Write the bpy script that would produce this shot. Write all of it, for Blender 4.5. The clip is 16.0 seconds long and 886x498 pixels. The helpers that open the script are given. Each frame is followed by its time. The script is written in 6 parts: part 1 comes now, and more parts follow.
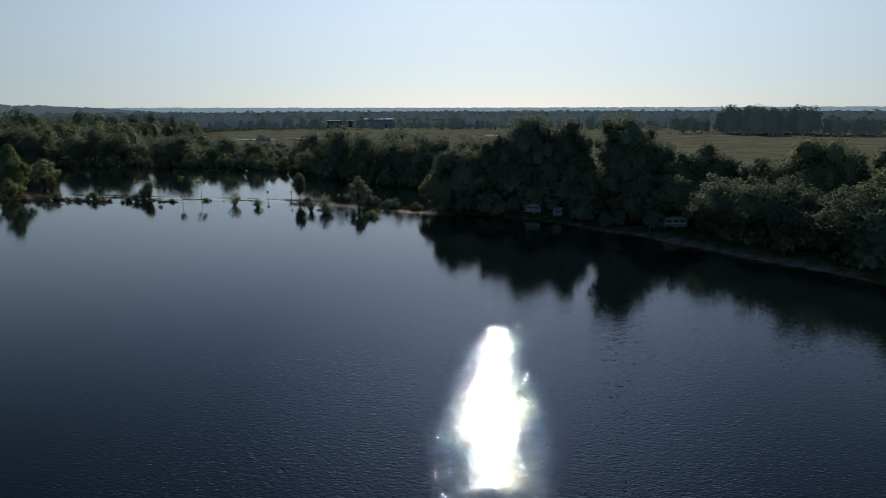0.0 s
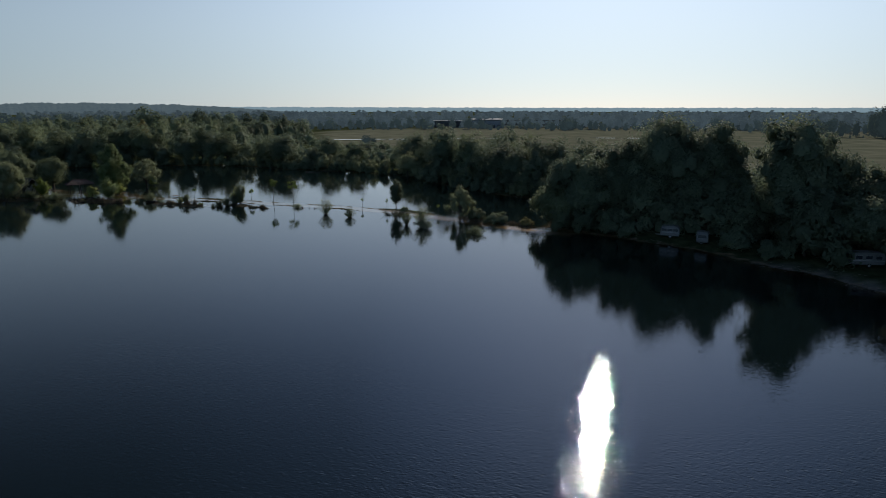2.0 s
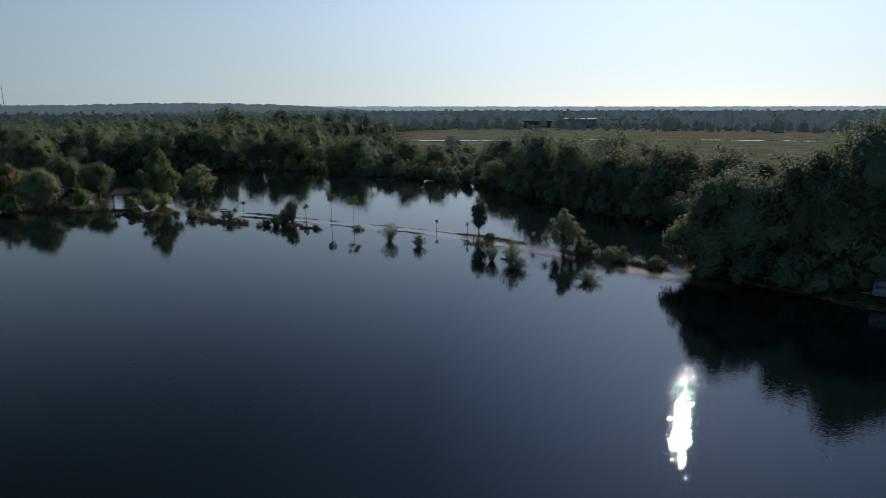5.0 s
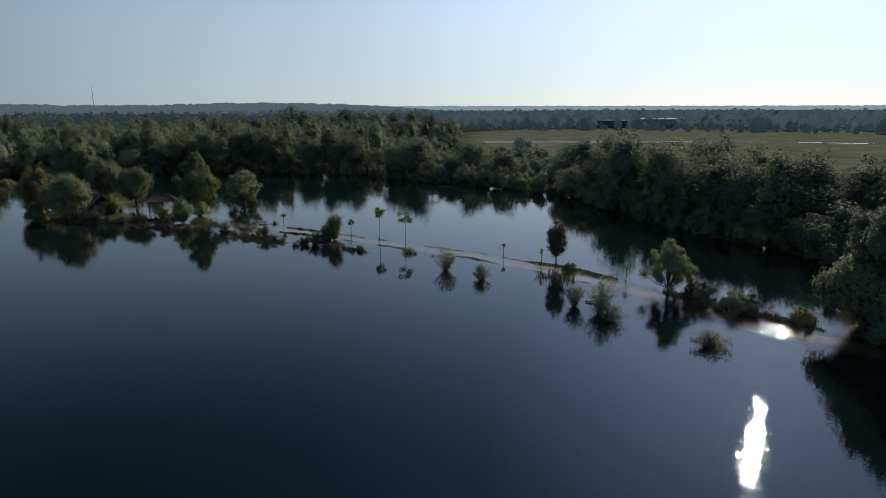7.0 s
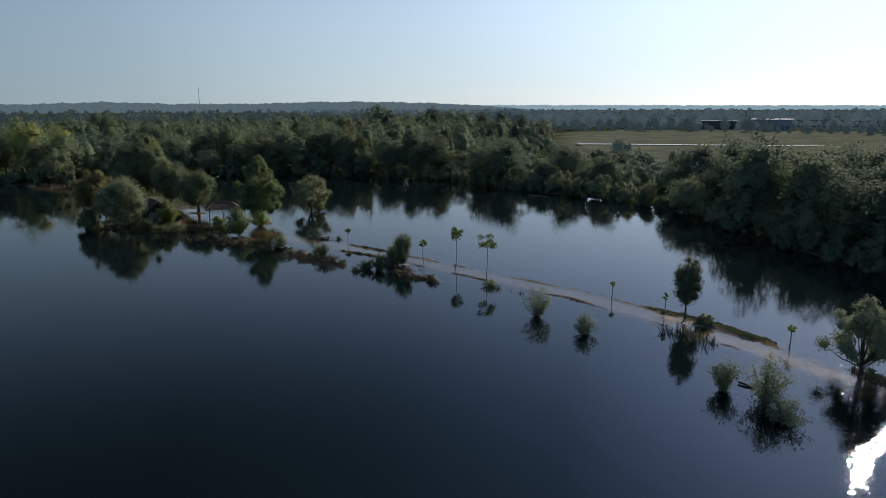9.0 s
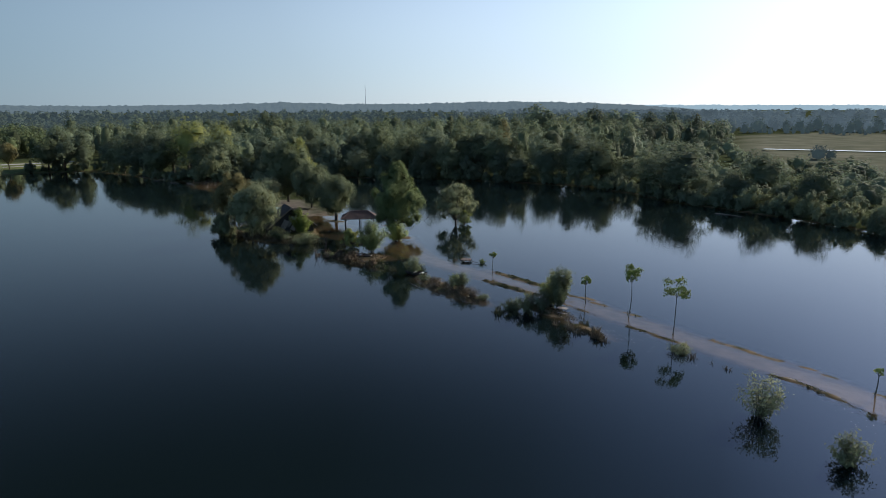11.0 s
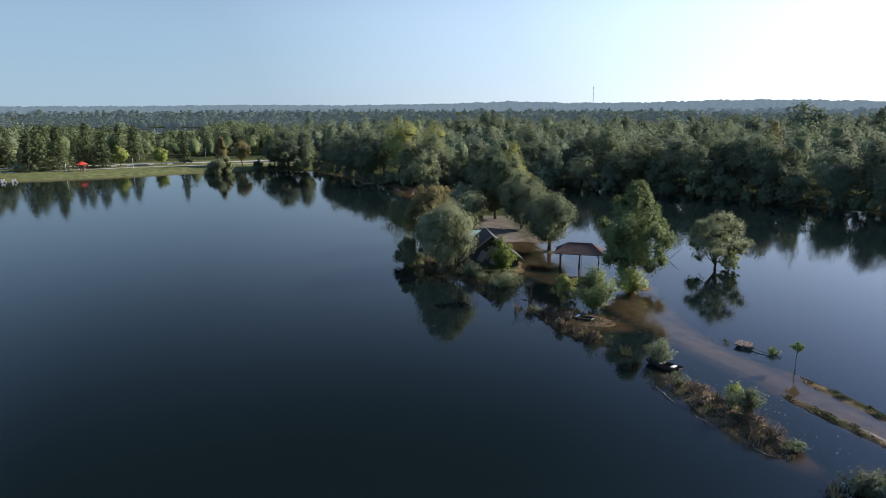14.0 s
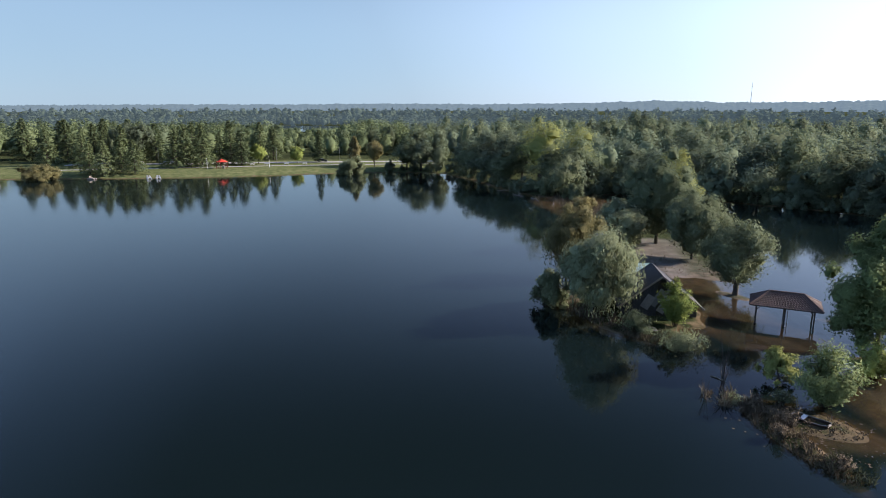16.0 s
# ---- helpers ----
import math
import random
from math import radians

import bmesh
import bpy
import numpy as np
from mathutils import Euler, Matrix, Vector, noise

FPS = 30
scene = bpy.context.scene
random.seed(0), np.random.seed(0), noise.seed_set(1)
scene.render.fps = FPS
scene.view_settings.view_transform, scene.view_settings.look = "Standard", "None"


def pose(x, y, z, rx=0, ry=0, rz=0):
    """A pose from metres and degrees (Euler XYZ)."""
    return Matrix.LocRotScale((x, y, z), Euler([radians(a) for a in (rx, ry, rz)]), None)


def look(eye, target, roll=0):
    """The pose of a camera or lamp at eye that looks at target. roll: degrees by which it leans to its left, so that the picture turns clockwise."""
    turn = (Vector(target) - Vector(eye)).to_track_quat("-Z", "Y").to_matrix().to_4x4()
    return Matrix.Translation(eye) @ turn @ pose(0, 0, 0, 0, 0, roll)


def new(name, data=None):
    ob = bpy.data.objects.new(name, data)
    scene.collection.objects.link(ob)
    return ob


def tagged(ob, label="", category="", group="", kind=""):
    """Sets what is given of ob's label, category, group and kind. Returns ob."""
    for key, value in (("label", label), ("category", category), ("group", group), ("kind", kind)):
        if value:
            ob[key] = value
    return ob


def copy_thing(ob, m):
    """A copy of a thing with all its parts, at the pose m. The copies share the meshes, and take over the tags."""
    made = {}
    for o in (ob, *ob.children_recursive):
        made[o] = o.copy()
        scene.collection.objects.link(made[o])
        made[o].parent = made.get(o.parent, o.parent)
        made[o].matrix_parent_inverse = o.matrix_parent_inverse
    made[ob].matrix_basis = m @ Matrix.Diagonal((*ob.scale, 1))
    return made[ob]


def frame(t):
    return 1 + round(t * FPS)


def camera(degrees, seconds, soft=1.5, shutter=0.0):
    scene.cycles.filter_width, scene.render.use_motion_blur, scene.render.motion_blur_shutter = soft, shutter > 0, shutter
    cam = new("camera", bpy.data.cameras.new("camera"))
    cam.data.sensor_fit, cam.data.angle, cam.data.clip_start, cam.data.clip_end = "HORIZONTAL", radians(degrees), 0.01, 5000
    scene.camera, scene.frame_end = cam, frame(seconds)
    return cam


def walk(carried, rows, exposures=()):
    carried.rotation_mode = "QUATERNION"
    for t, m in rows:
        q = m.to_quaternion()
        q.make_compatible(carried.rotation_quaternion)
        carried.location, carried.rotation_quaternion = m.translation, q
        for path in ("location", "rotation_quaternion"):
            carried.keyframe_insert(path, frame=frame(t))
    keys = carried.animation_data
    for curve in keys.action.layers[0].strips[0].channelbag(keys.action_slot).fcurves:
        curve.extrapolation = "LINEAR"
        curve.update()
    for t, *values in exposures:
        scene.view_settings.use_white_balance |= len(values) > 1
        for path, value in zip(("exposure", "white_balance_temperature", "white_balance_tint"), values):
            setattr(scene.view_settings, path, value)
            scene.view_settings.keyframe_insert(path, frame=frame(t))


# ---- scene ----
EXPOSURES = ((0.0, 0.40, 6950, 10), (6.0, 0.60, 6900, 10), (9.0, 0.79, 6850, 11), (11.0, 1.22, 6850, 13), (13.0, 1.60, 6800, 15), (16.0, 1.97, 6750, 19))
cam = camera(69.3, 16.0, soft=0.9)
PATH = [
    (0, (5.37, -2.682, 24.189), (5.305, -0.73, 23.76), -0.2),
    (0.5, (5.089, 2.421, 24.191), (4.943, 4.368, 23.762), -0.1),
    (1, (4.518, 7.639, 24.225), (4.292, 9.579, 23.796), -0.1),
    (1.5, (3.668, 12.992, 24.235), (3.363, 14.922, 23.805), -0.1),
    (2, (2.627, 18.349, 24.263), (2.244, 20.265, 23.834), -0.0),
    (2.5, (1.422, 23.667, 24.263), (0.96, 25.565, 23.833), 0.0),
    (3, (0.047, 29.079, 24.22), (-0.48, 30.96, 23.79), 0.1),
    (5.5, (-7.92, 57.11, 24.08), (-8.584, 58.947, 23.649), -0.2),
    (6, (-9.733, 62.392, 24.083), (-10.444, 64.212, 23.652), -0.2),
    (6.5, (-11.703, 67.648, 24.11), (-12.481, 69.44, 23.678), -0.2),
    (7, (-13.949, 72.928, 24.104), (-14.774, 74.698, 23.672), -0.2),
    (7.5, (-16.307, 78.053, 24.029), (-17.176, 79.801, 23.596), -0.3),
    (8, (-18.735, 83.015, 23.971), (-19.651, 84.739, 23.539), -0.2),
    (8.5, (-21.167, 87.779, 23.966), (-22.146, 89.468, 23.533), -0.2),
    (9, (-23.78, 92.231, 24.021), (-24.838, 93.872, 23.587), -0.1),
    (11.5, (-40.567, 111.896, 23.888), (-42.061, 113.152, 23.454), -0.2),
    (12, (-44.462, 115.232, 23.856), (-46.025, 116.402, 23.421), -0.3),
    (12.5, (-48.594, 118.292, 23.835), (-50.22, 119.372, 23.401), -0.3),
    (13, (-53.025, 121.132, 23.833), (-54.709, 122.12, 23.398), -0.2),
    (13.5, (-57.691, 123.822, 23.843), (-59.427, 124.714, 23.408), -0.2),
    (14, (-62.337, 126.296, 23.854), (-64.122, 127.087, 23.419), -0.2),
    (14.5, (-67.083, 128.368, 23.857), (-68.909, 129.058, 23.42), -0.3),
    (15, (-71.75, 129.963, 23.848), (-73.611, 130.551, 23.412), -0.2),
    (15.5, (-76.487, 131.146, 23.844), (-78.377, 131.635, 23.407), -0.2),
    (16, (-81.312, 132.114, 23.871), (-83.222, 132.515, 23.434), -0.0),
]
walk(cam, [(t, look(eye, aim, roll)) for t, eye, aim, roll in PATH], exposures=EXPOSURES)

# ---- sky and sun ----
SUN_EL, SUN_AZ = 26.4, 3.0          # height, and turn from +y towards +x, in degrees
SUN_DIR = Vector((math.sin(radians(SUN_AZ)) * math.cos(radians(SUN_EL)), math.cos(radians(SUN_AZ)) * math.cos(radians(SUN_EL)), math.sin(radians(SUN_EL))))
world = bpy.data.worlds.new("world")
scene.world = world
world.use_nodes = True
wn = world.node_tree.nodes
wl = world.node_tree.links
sky = wn.new("ShaderNodeTexSky")
sky.sky_type = "NISHITA"
sky.sun_disc = False
sky.sun_elevation, sky.sun_rotation = radians(SUN_EL), radians(SUN_AZ)
sky.altitude, sky.air_density, sky.dust_density, sky.ozone_density = 1500, 1.0, 0.6, 3.0
haze = wn.new("ShaderNodeMix")
haze.data_type = "RGBA"
high = wn.new("ShaderNodeSeparateXYZ")
wl.new(wn.new("ShaderNodeTexCoord").outputs["Generated"], high.inputs[0])
thin = wn.new("ShaderNodeMapRange")
thin.interpolation_type = "SMOOTHSTEP"
thin.inputs["From Min"].default_value, thin.inputs["From Max"].default_value = 0.0, 0.6
thin.inputs["To Min"].default_value, thin.inputs["To Max"].default_value = 0.86, 0.3
wl.new(high.outputs["Z"], thin.inputs["Value"])
wl.new(thin.outputs[0], haze.inputs["Factor"])
tone_mix = wn.new("ShaderNodeMix")
tone_mix.data_type = "RGBA"
tone_mix.inputs["A"].default_value = (2.06, 3.4, 4.6, 1)   # blue haze away from the sun
tone_mix.inputs["B"].default_value = (3.0, 3.5, 4.1, 1)    # milky haze beneath it
wl.new(tone_mix.outputs["Result"], haze.inputs["B"])
wl.new(sky.outputs[0], haze.inputs["A"])
# the haze scatters forwards: the whole sky pales towards the sun and dims away from it
toward = wn.new("ShaderNodeVectorMath")
toward.operation = "DOT_PRODUCT"
toward.inputs[1].default_value = SUN_DIR
wl.new(wn["Texture Coordinate"].outputs["Generated"], toward.inputs[0])
wl.new(toward.outputs["Value"], tone_mix.inputs["Factor"])
turned = wn.new("ShaderNodeMapRange")
turned.inputs["From Min"].default_value = -1.0
wl.new(toward.outputs["Value"], turned.inputs["Value"])


def by_turn(stops):
    """A grey value that changes with the angle to the sun: 0 opposite it, 1 at it."""
    node = wn.new("ShaderNodeValToRGB")
    for at, v in stops:
        stop = node.color_ramp.elements[0] if at == 0.0 else node.color_ramp.elements[-1] if at == 1.0 else node.color_ramp.elements.new(at)
        stop.color = (v, v, v, 1)
    wl.new(turned.outputs[0], node.inputs[0])
    return node


fwd = by_turn(((0.0, 1.2), (0.14, 0.8), (0.27, 0.42), (0.35, 0.41), (0.55, 0.44), (0.725, 0.64), (0.86, 0.92), (0.95, 1.05), (1.0, 1.1)))
dim = wn.new("ShaderNodeVectorMath")
dim.operation = "SCALE"
wl.new(haze.outputs["Result"], dim.inputs[0])
wl.new(fwd.outputs[0], dim.inputs["Scale"])
near_sun = wn.new("ShaderNodeMapRange")
near_sun.interpolation_type = "SMOOTHSTEP"
near_sun.inputs["From Min"].default_value, near_sun.inputs["From Max"].default_value = 0.70, 1.0
near_sun.inputs["To Min"].default_value, near_sun.inputs["To Max"].default_value = 1.0, 1.3
wl.new(toward.outputs["Value"], near_sun.inputs["Value"])
# higher up the clear sky takes over: darkest a right angle from the sun, a little paler opposite it
clear_sky = by_turn(((0.0, 3.0), (0.25, 2.2), (0.4, 0.45), (0.5, 0.05), (0.65, 0.03), (0.8, 0.07), (0.9, 0.24), (0.965, 0.48), (1.0, 1.0)))
up = wn.new("ShaderNodeMapRange")
up.interpolation_type = "SMOOTHSTEP"
up.inputs["From Min"].default_value, up.inputs["From Max"].default_value = 0.09, 0.53
wl.new(high.outputs["Z"], up.inputs["Value"])
both_skies = wn.new("ShaderNodeMix")
both_skies.inputs["A"].default_value = 1.0
wl.new(up.outputs[0], both_skies.inputs["Factor"])
wl.new(clear_sky.outputs[0], both_skies.inputs["B"])
# and it pales again a little towards the zenith
zenith = wn.new("ShaderNodeMapRange")
zenith.interpolation_type = "SMOOTHSTEP"
zenith.inputs["From Min"].default_value, zenith.inputs["From Max"].default_value = 0.62, 0.92
zenith.inputs["To Min"].default_value, zenith.inputs["To Max"].default_value = 1.0, 5.0
wl.new(high.outputs["Z"], zenith.inputs["Value"])
for extra in (near_sun, both_skies, zenith):
    more = wn.new("ShaderNodeVectorMath")
    more.operation = "SCALE"
    wl.new(dim.outputs[0], more.inputs[0])
    wl.new(extra.outputs[0], more.inputs["Scale"])
    dim = more
# the clear part is the bluer
deep_blue = wn.new("ShaderNodeMix")
deep_blue.data_type = "RGBA"
deep_blue.blend_type = "MULTIPLY"
deep_blue.inputs["B"].default_value = (0.78, 0.94, 1.24, 1)
wl.new(up.outputs[0], deep_blue.inputs["Factor"])
wl.new(dim.outputs[0], deep_blue.inputs["A"])
wl.new(deep_blue.outputs["Result"], wn["Background"].inputs["Color"])
wn["Background"].inputs["Strength"].default_value = 0.102

sun_data = bpy.data.lights.new("sun", "SUN")
sun_data.energy, sun_data.angle, sun_data.color = 2.7, radians(0.53), (1.0, 0.93, 0.82)
sun = new("sun", sun_data)
sun.matrix_world = look(SUN_DIR * 400, (0, 0, 0))


# ---- materials ----
def material(name):
    m = bpy.data.materials.new(name)
    m.use_nodes = True
    return m, m.node_tree.nodes, m.node_tree.links, m.node_tree.nodes["Principled BSDF"]


def ramp(nodes, stops):
    r = nodes.new("ShaderNodeValToRGB")
    e = r.color_ramp.elements
    e[0].position, e[0].color = stops[0][0], (*stops[0][1], 1)
    e[1].position, e[1].color = stops[-1][0], (*stops[-1][1], 1)
    for p, c in stops[1:-1]:
        k = e.new(p)
        k.color = (*c, 1)
    return r


def noise_node(nodes, links, scale, detail=4, vec=None, rough=0.55):
    n = nodes.new("ShaderNodeTexNoise")
    n.inputs["Scale"].default_value, n.inputs["Detail"].default_value, n.inputs["Roughness"].default_value = scale, detail, rough
    if vec:
        links.new(vec, n.inputs["Vector"])
    return n


def solid(name, a, b, scale=3.0, rough=0.7, metal=0.0, bump=0.2, fine=30.0, spec=0.4):
    """Two tones mixed by coarse and fine noise, with a little relief."""
    m, n, l, p = material(name)
    co = n.new("ShaderNodeTexCoord").outputs["Object"]
    c = noise_node(n, l, scale, 5, co)
    f = noise_node(n, l, fine, 4, co)
    mx = n.new("ShaderNodeMath")
    mx.operation = "MULTIPLY_ADD"
    mx.inputs[1].default_value, mx.inputs[2].default_value = 0.5, 0.0
    l.new(f.outputs[0], mx.inputs[0])
    ad = n.new("ShaderNodeMath")
    ad.operation = "MULTIPLY_ADD"
    ad.inputs[1].default_value = 0.4
    l.new(c.outputs[0], ad.inputs[0])
    l.new(mx.outputs[0], ad.inputs[2])
    r = ramp(n, [(0.36, a), (0.72, b)])
    l.new(ad.outputs[0], r.inputs[0])
    l.new(r.outputs[0], p.inputs["Base Color"])
    p.inputs["Roughness"].default_value, p.inputs["Metallic"].default_value = rough, metal
    p.inputs["Specular IOR Level"].default_value = spec
    if bump:
        bp = n.new("ShaderNodeBump")
        bp.inputs["Strength"].default_value, bp.inputs["Distance"].default_value = bump, 0.03
        l.new(f.outputs[0], bp.inputs["Height"])
        l.new(bp.outputs[0], p.inputs["Normal"])
    return m


def leaf(name, a, b, c, through_light=0.45, rough=0.8):
    """Foliage: each leaf takes its own tone, each tree a slightly different mean."""
    m, n, l, p = material(name)
    g = n.new("ShaderNodeNewGeometry")
    o = n.new("ShaderNodeObjectInfo")
    ad = n.new("ShaderNodeMath")
    ad.operation = "MULTIPLY_ADD"
    ad.inputs[1].default_value = 0.35
    l.new(g.outputs["Random Per Island"], ad.inputs[0])
    sc = n.new("ShaderNodeMath")
    sc.operation = "MULTIPLY"
    sc.inputs[1].default_value = 0.6
    l.new(o.outputs["Random"], sc.inputs[0])
    l.new(sc.outputs[0], ad.inputs[2])
    own = n.new("ShaderNodeAttribute")
    own.attribute_name = "tone"
    su = n.new("ShaderNodeMath")
    l.new(ad.outputs[0], su.inputs[0])
    l.new(own.outputs["Fac"], su.inputs[1])
    r = ramp(n, [(0.05, a), (0.5, b), (0.95, c)])
    l.new(su.outputs[0], r.inputs[0])
    l.new(r.outputs[0], p.inputs["Base Color"])
    p.inputs["Roughness"].default_value = rough
    p.inputs["Specular IOR Level"].default_value = 0.08
    t = n.new("ShaderNodeBsdfTranslucent")
    l.new(r.outputs[0], t.inputs[0])
    mx = n.new("ShaderNodeMixShader")
    mx.inputs[0].default_value = through_light
    l.new(p.outputs[0], mx.inputs[1])
    l.new(t.outputs[0], mx.inputs[2])
    l.new(mx.outputs[0], n["Material Output"].inputs["Surface"])
    return m


LEAF_DARK = leaf("leaf_dark", (0.088, 0.111, 0.071), (0.124, 0.158, 0.101), (0.170, 0.215, 0.138))
LEAF_GREEN = leaf("leaf_green", (0.092, 0.115, 0.066), (0.135, 0.168, 0.095), (0.180, 0.225, 0.131))
LEAF_POPLAR = leaf("leaf_poplar", (0.068, 0.098, 0.041), (0.116, 0.158, 0.065), (0.184, 0.232, 0.100), 0.38, 0.75)
LEAF_WILLOW = leaf("leaf_willow", (0.114, 0.143, 0.082), (0.180, 0.212, 0.120), (0.254, 0.287, 0.172))
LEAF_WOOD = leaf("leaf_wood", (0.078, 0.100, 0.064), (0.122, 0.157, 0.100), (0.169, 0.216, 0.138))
LEAF_YELLOW = leaf("leaf_yellow", (0.185, 0.210, 0.070), (0.255, 0.280, 0.095), (0.335, 0.350, 0.130))
LEAF_RUST = leaf("leaf_rust", (0.127, 0.122, 0.060), (0.198, 0.184, 0.085), (0.276, 0.247, 0.118))
LEAF_PINE = leaf("leaf_pine", (0.060, 0.084, 0.042), (0.102, 0.134, 0.064), (0.158, 0.198, 0.096), 0.3)
LEAF_FRESH = leaf("leaf_fresh", (0.116, 0.156, 0.040), (0.187, 0.233, 0.062), (0.270, 0.314, 0.095), 0.25)
REED = leaf("reed", (0.070, 0.056, 0.037), (0.118, 0.094, 0.064), (0.185, 0.152, 0.105), 0.15, 0.8)
REED_GREEN = leaf("reed_green", (0.048, 0.052, 0.028), (0.078, 0.082, 0.046), (0.118, 0.114, 0.066), 0.2, 0.7)
BARK = solid("bark", (0.035, 0.028, 0.021), (0.11, 0.09, 0.068), 2.0, 0.9, 0, 0.8, 14)
BARK_PALE = solid("bark_pale", (0.10, 0.09, 0.075), (0.24, 0.22, 0.18), 2.0, 0.9, 0, 0.6, 14)
DEADWOOD = solid("deadwood", (0.10, 0.085, 0.065), (0.28, 0.25, 0.20), 1.5, 0.9, 0, 0.6, 20)
FLECK = solid("pale_fleck", (0.24, 0.25, 0.26), (0.42, 0.44, 0.46), 2.0, 0.8, 0, 0.1, 20)
PLANK_DARK = solid("plank_dark", (0.018, 0.015, 0.013), (0.055, 0.045, 0.038), 1.2, 0.8, 0, 0.5, 24)
PLANK_WORN = solid("plank_worn", (0.19, 0.165, 0.14), (0.38, 0.34, 0.30), 1.5, 0.85, 0, 0.5, 24)
POST = solid("post", (0.03, 0.025, 0.022), (0.085, 0.07, 0.055), 2.0, 0.8, 0, 0.4, 24)
TILE = solid("roof_tile", (0.058, 0.036, 0.030), (0.150, 0.092, 0.076), 1.2, 0.8, 0, 0.4, 18)
FELT = solid("roofing_felt", (0.03, 0.032, 0.036), (0.085, 0.09, 0.10), 0.8, 0.75, 0, 0.3, 20)
SHEET_GREEN = solid("green_sheet", (0.20, 0.30, 0.28), (0.36, 0.46, 0.42), 0.8, 0.5, 0, 0.2, 10)
WHITE = solid("white_paint", (0.58, 0.59, 0.58), (0.80, 0.80, 0.78), 1.0, 0.45, 0, 0.05, 12)
# white caravan paint, darkened to carry the shade of the trees over it
CARAVAN = solid("shade_dimmed_white_paint", (0.08, 0.085, 0.084), (0.14, 0.145, 0.142), 1.0, 0.6, 0, 0.05, 12)
SLATE = solid("dull_roof_sheet", (0.17, 0.18, 0.19), (0.26, 0.27, 0.28), 0.3, 0.85, 0, 0.1, 6, 0.1)
GREY = solid("grey_metal", (0.22, 0.23, 0.24), (0.42, 0.43, 0.44), 1.5, 0.45, 0.6, 0.1, 16)
RED = solid("red_paint", (0.40, 0.035, 0.02), (0.62, 0.075, 0.04), 1.5, 0.55, 0, 0.1, 14)
MAROON = solid("maroon_paint", (0.10, 0.02, 0.018), (0.20, 0.04, 0.03), 1.5, 0.6, 0, 0.1, 14)
CARPAINT = solid("car_paint_dark", (0.03, 0.035, 0.045), (0.06, 0.065, 0.08), 1.0, 0.3, 0.2, 0.0, 12)
CARSILVER = solid("car_paint_silver", (0.40, 0.41, 0.42), (0.55, 0.56, 0.57), 1.0, 0.3, 0.5, 0.0, 12)
RUBBER = solid("rubber", (0.012, 0.012, 0.012), (0.03, 0.03, 0.03), 3.0, 0.85, 0, 0.1, 20)
TARMAC = solid("pale_road", (0.26, 0.26, 0.25), (0.40, 0.40, 0.38), 0.2, 0.9, 0, 0.1, 5)
CONCRETE = solid("concrete", (0.20, 0.20, 0.19), (0.36, 0.35, 0.33), 0.6, 0.9, 0, 0.2, 8)

GLASS, gn, gl, gp = material("window_glass")
gp.inputs["Base Color"].default_value = (0.02, 0.025, 0.03, 1)
gp.inputs["Roughness"].default_value = 0.06

# land: mud at the water's edge, turf and litter above, meadow where the fields lie
LAND, n, l, p = material("land")
geo = n.new("ShaderNodeNewGeometry")
sep = n.new("ShaderNodeSeparateXYZ")
l.new(geo.outputs["Position"], sep.inputs[0])
coarse = noise_node(n, l, 0.06, 5, geo.outputs["Position"])
mid = noise_node(n, l, 0.55, 5, geo.outputs["Position"])
fine = noise_node(n, l, 5.0, 4, geo.outputs["Position"])
mud = ramp(n, [(0.3, (0.062, 0.048, 0.029)), (0.55, (0.108, 0.083, 0.050)), (0.75, (0.168, 0.132, 0.087))])
l.new(mid.outputs[0], mud.inputs[0])
turf = ramp(n, [(0.3, (0.022, 0.029, 0.013)), (0.5, (0.038, 0.048, 0.022)), (0.7, (0.066, 0.072, 0.036))])
l.new(mid.outputs[0], turf.inputs[0])
field = ramp(n, [(0.32, (0.088, 0.098, 0.066)), (0.5, (0.118, 0.122, 0.086)), (0.68, (0.158, 0.154, 0.112))])
l.new(coarse.outputs[0], field.inputs[0])
law = n.new("ShaderNodeAttribute")
law.attribute_name = "lawn"
grass = ramp(n, [(0.3, (0.068, 0.085, 0.036)), (0.5, (0.100, 0.118, 0.050)), (0.7, (0.160, 0.160, 0.080))])
l.new(mid.outputs[0], grass.inputs[0])
att = n.new("ShaderNodeAttribute")
att.attribute_name = "meadow"
mixf = n.new("ShaderNodeMix")
mixf.data_type = "RGBA"
l.new(att.outputs["Fac"], mixf.inputs["Factor"])
l.new(turf.outputs[0], mixf.inputs["A"])
l.new(field.outputs[0], mixf.inputs["B"])
mixg = n.new("ShaderNodeMix")
mixg.data_type = "RGBA"
l.new(law.outputs["Fac"], mixg.inputs["Factor"])
l.new(mixf.outputs["Result"], mixg.inputs["A"])
l.new(grass.outputs[0], mixg.inputs["B"])
mixf = mixg
tra = n.new("ShaderNodeAttribute")
tra.attribute_name = "track"
sandy = ramp(n, [(0.3, (0.108, 0.094, 0.083)), (0.5, (0.148, 0.131, 0.117)), (0.7, (0.198, 0.178, 0.161))])
l.new(mid.outputs[0], sandy.inputs[0])
jit = n.new("ShaderNodeMath")
jit.operation = "MULTIPLY_ADD"
jit.inputs[1].default_value, jit.inputs[2].default_value = -0.7, 0.42
l.new(mid.outputs[0], jit.inputs[0])
zz = n.new("ShaderNodeMath")
l.new(sep.outputs["Z"], zz.inputs[0])
l.new(jit.outputs[0], zz.inputs[1])
mr = n.new("ShaderNodeMapRange")
mr.inputs["From Min"].default_value, mr.inputs["From Max"].default_value = 0.10, 0.24
l.new(zz.outputs[0], mr.inputs["Value"])
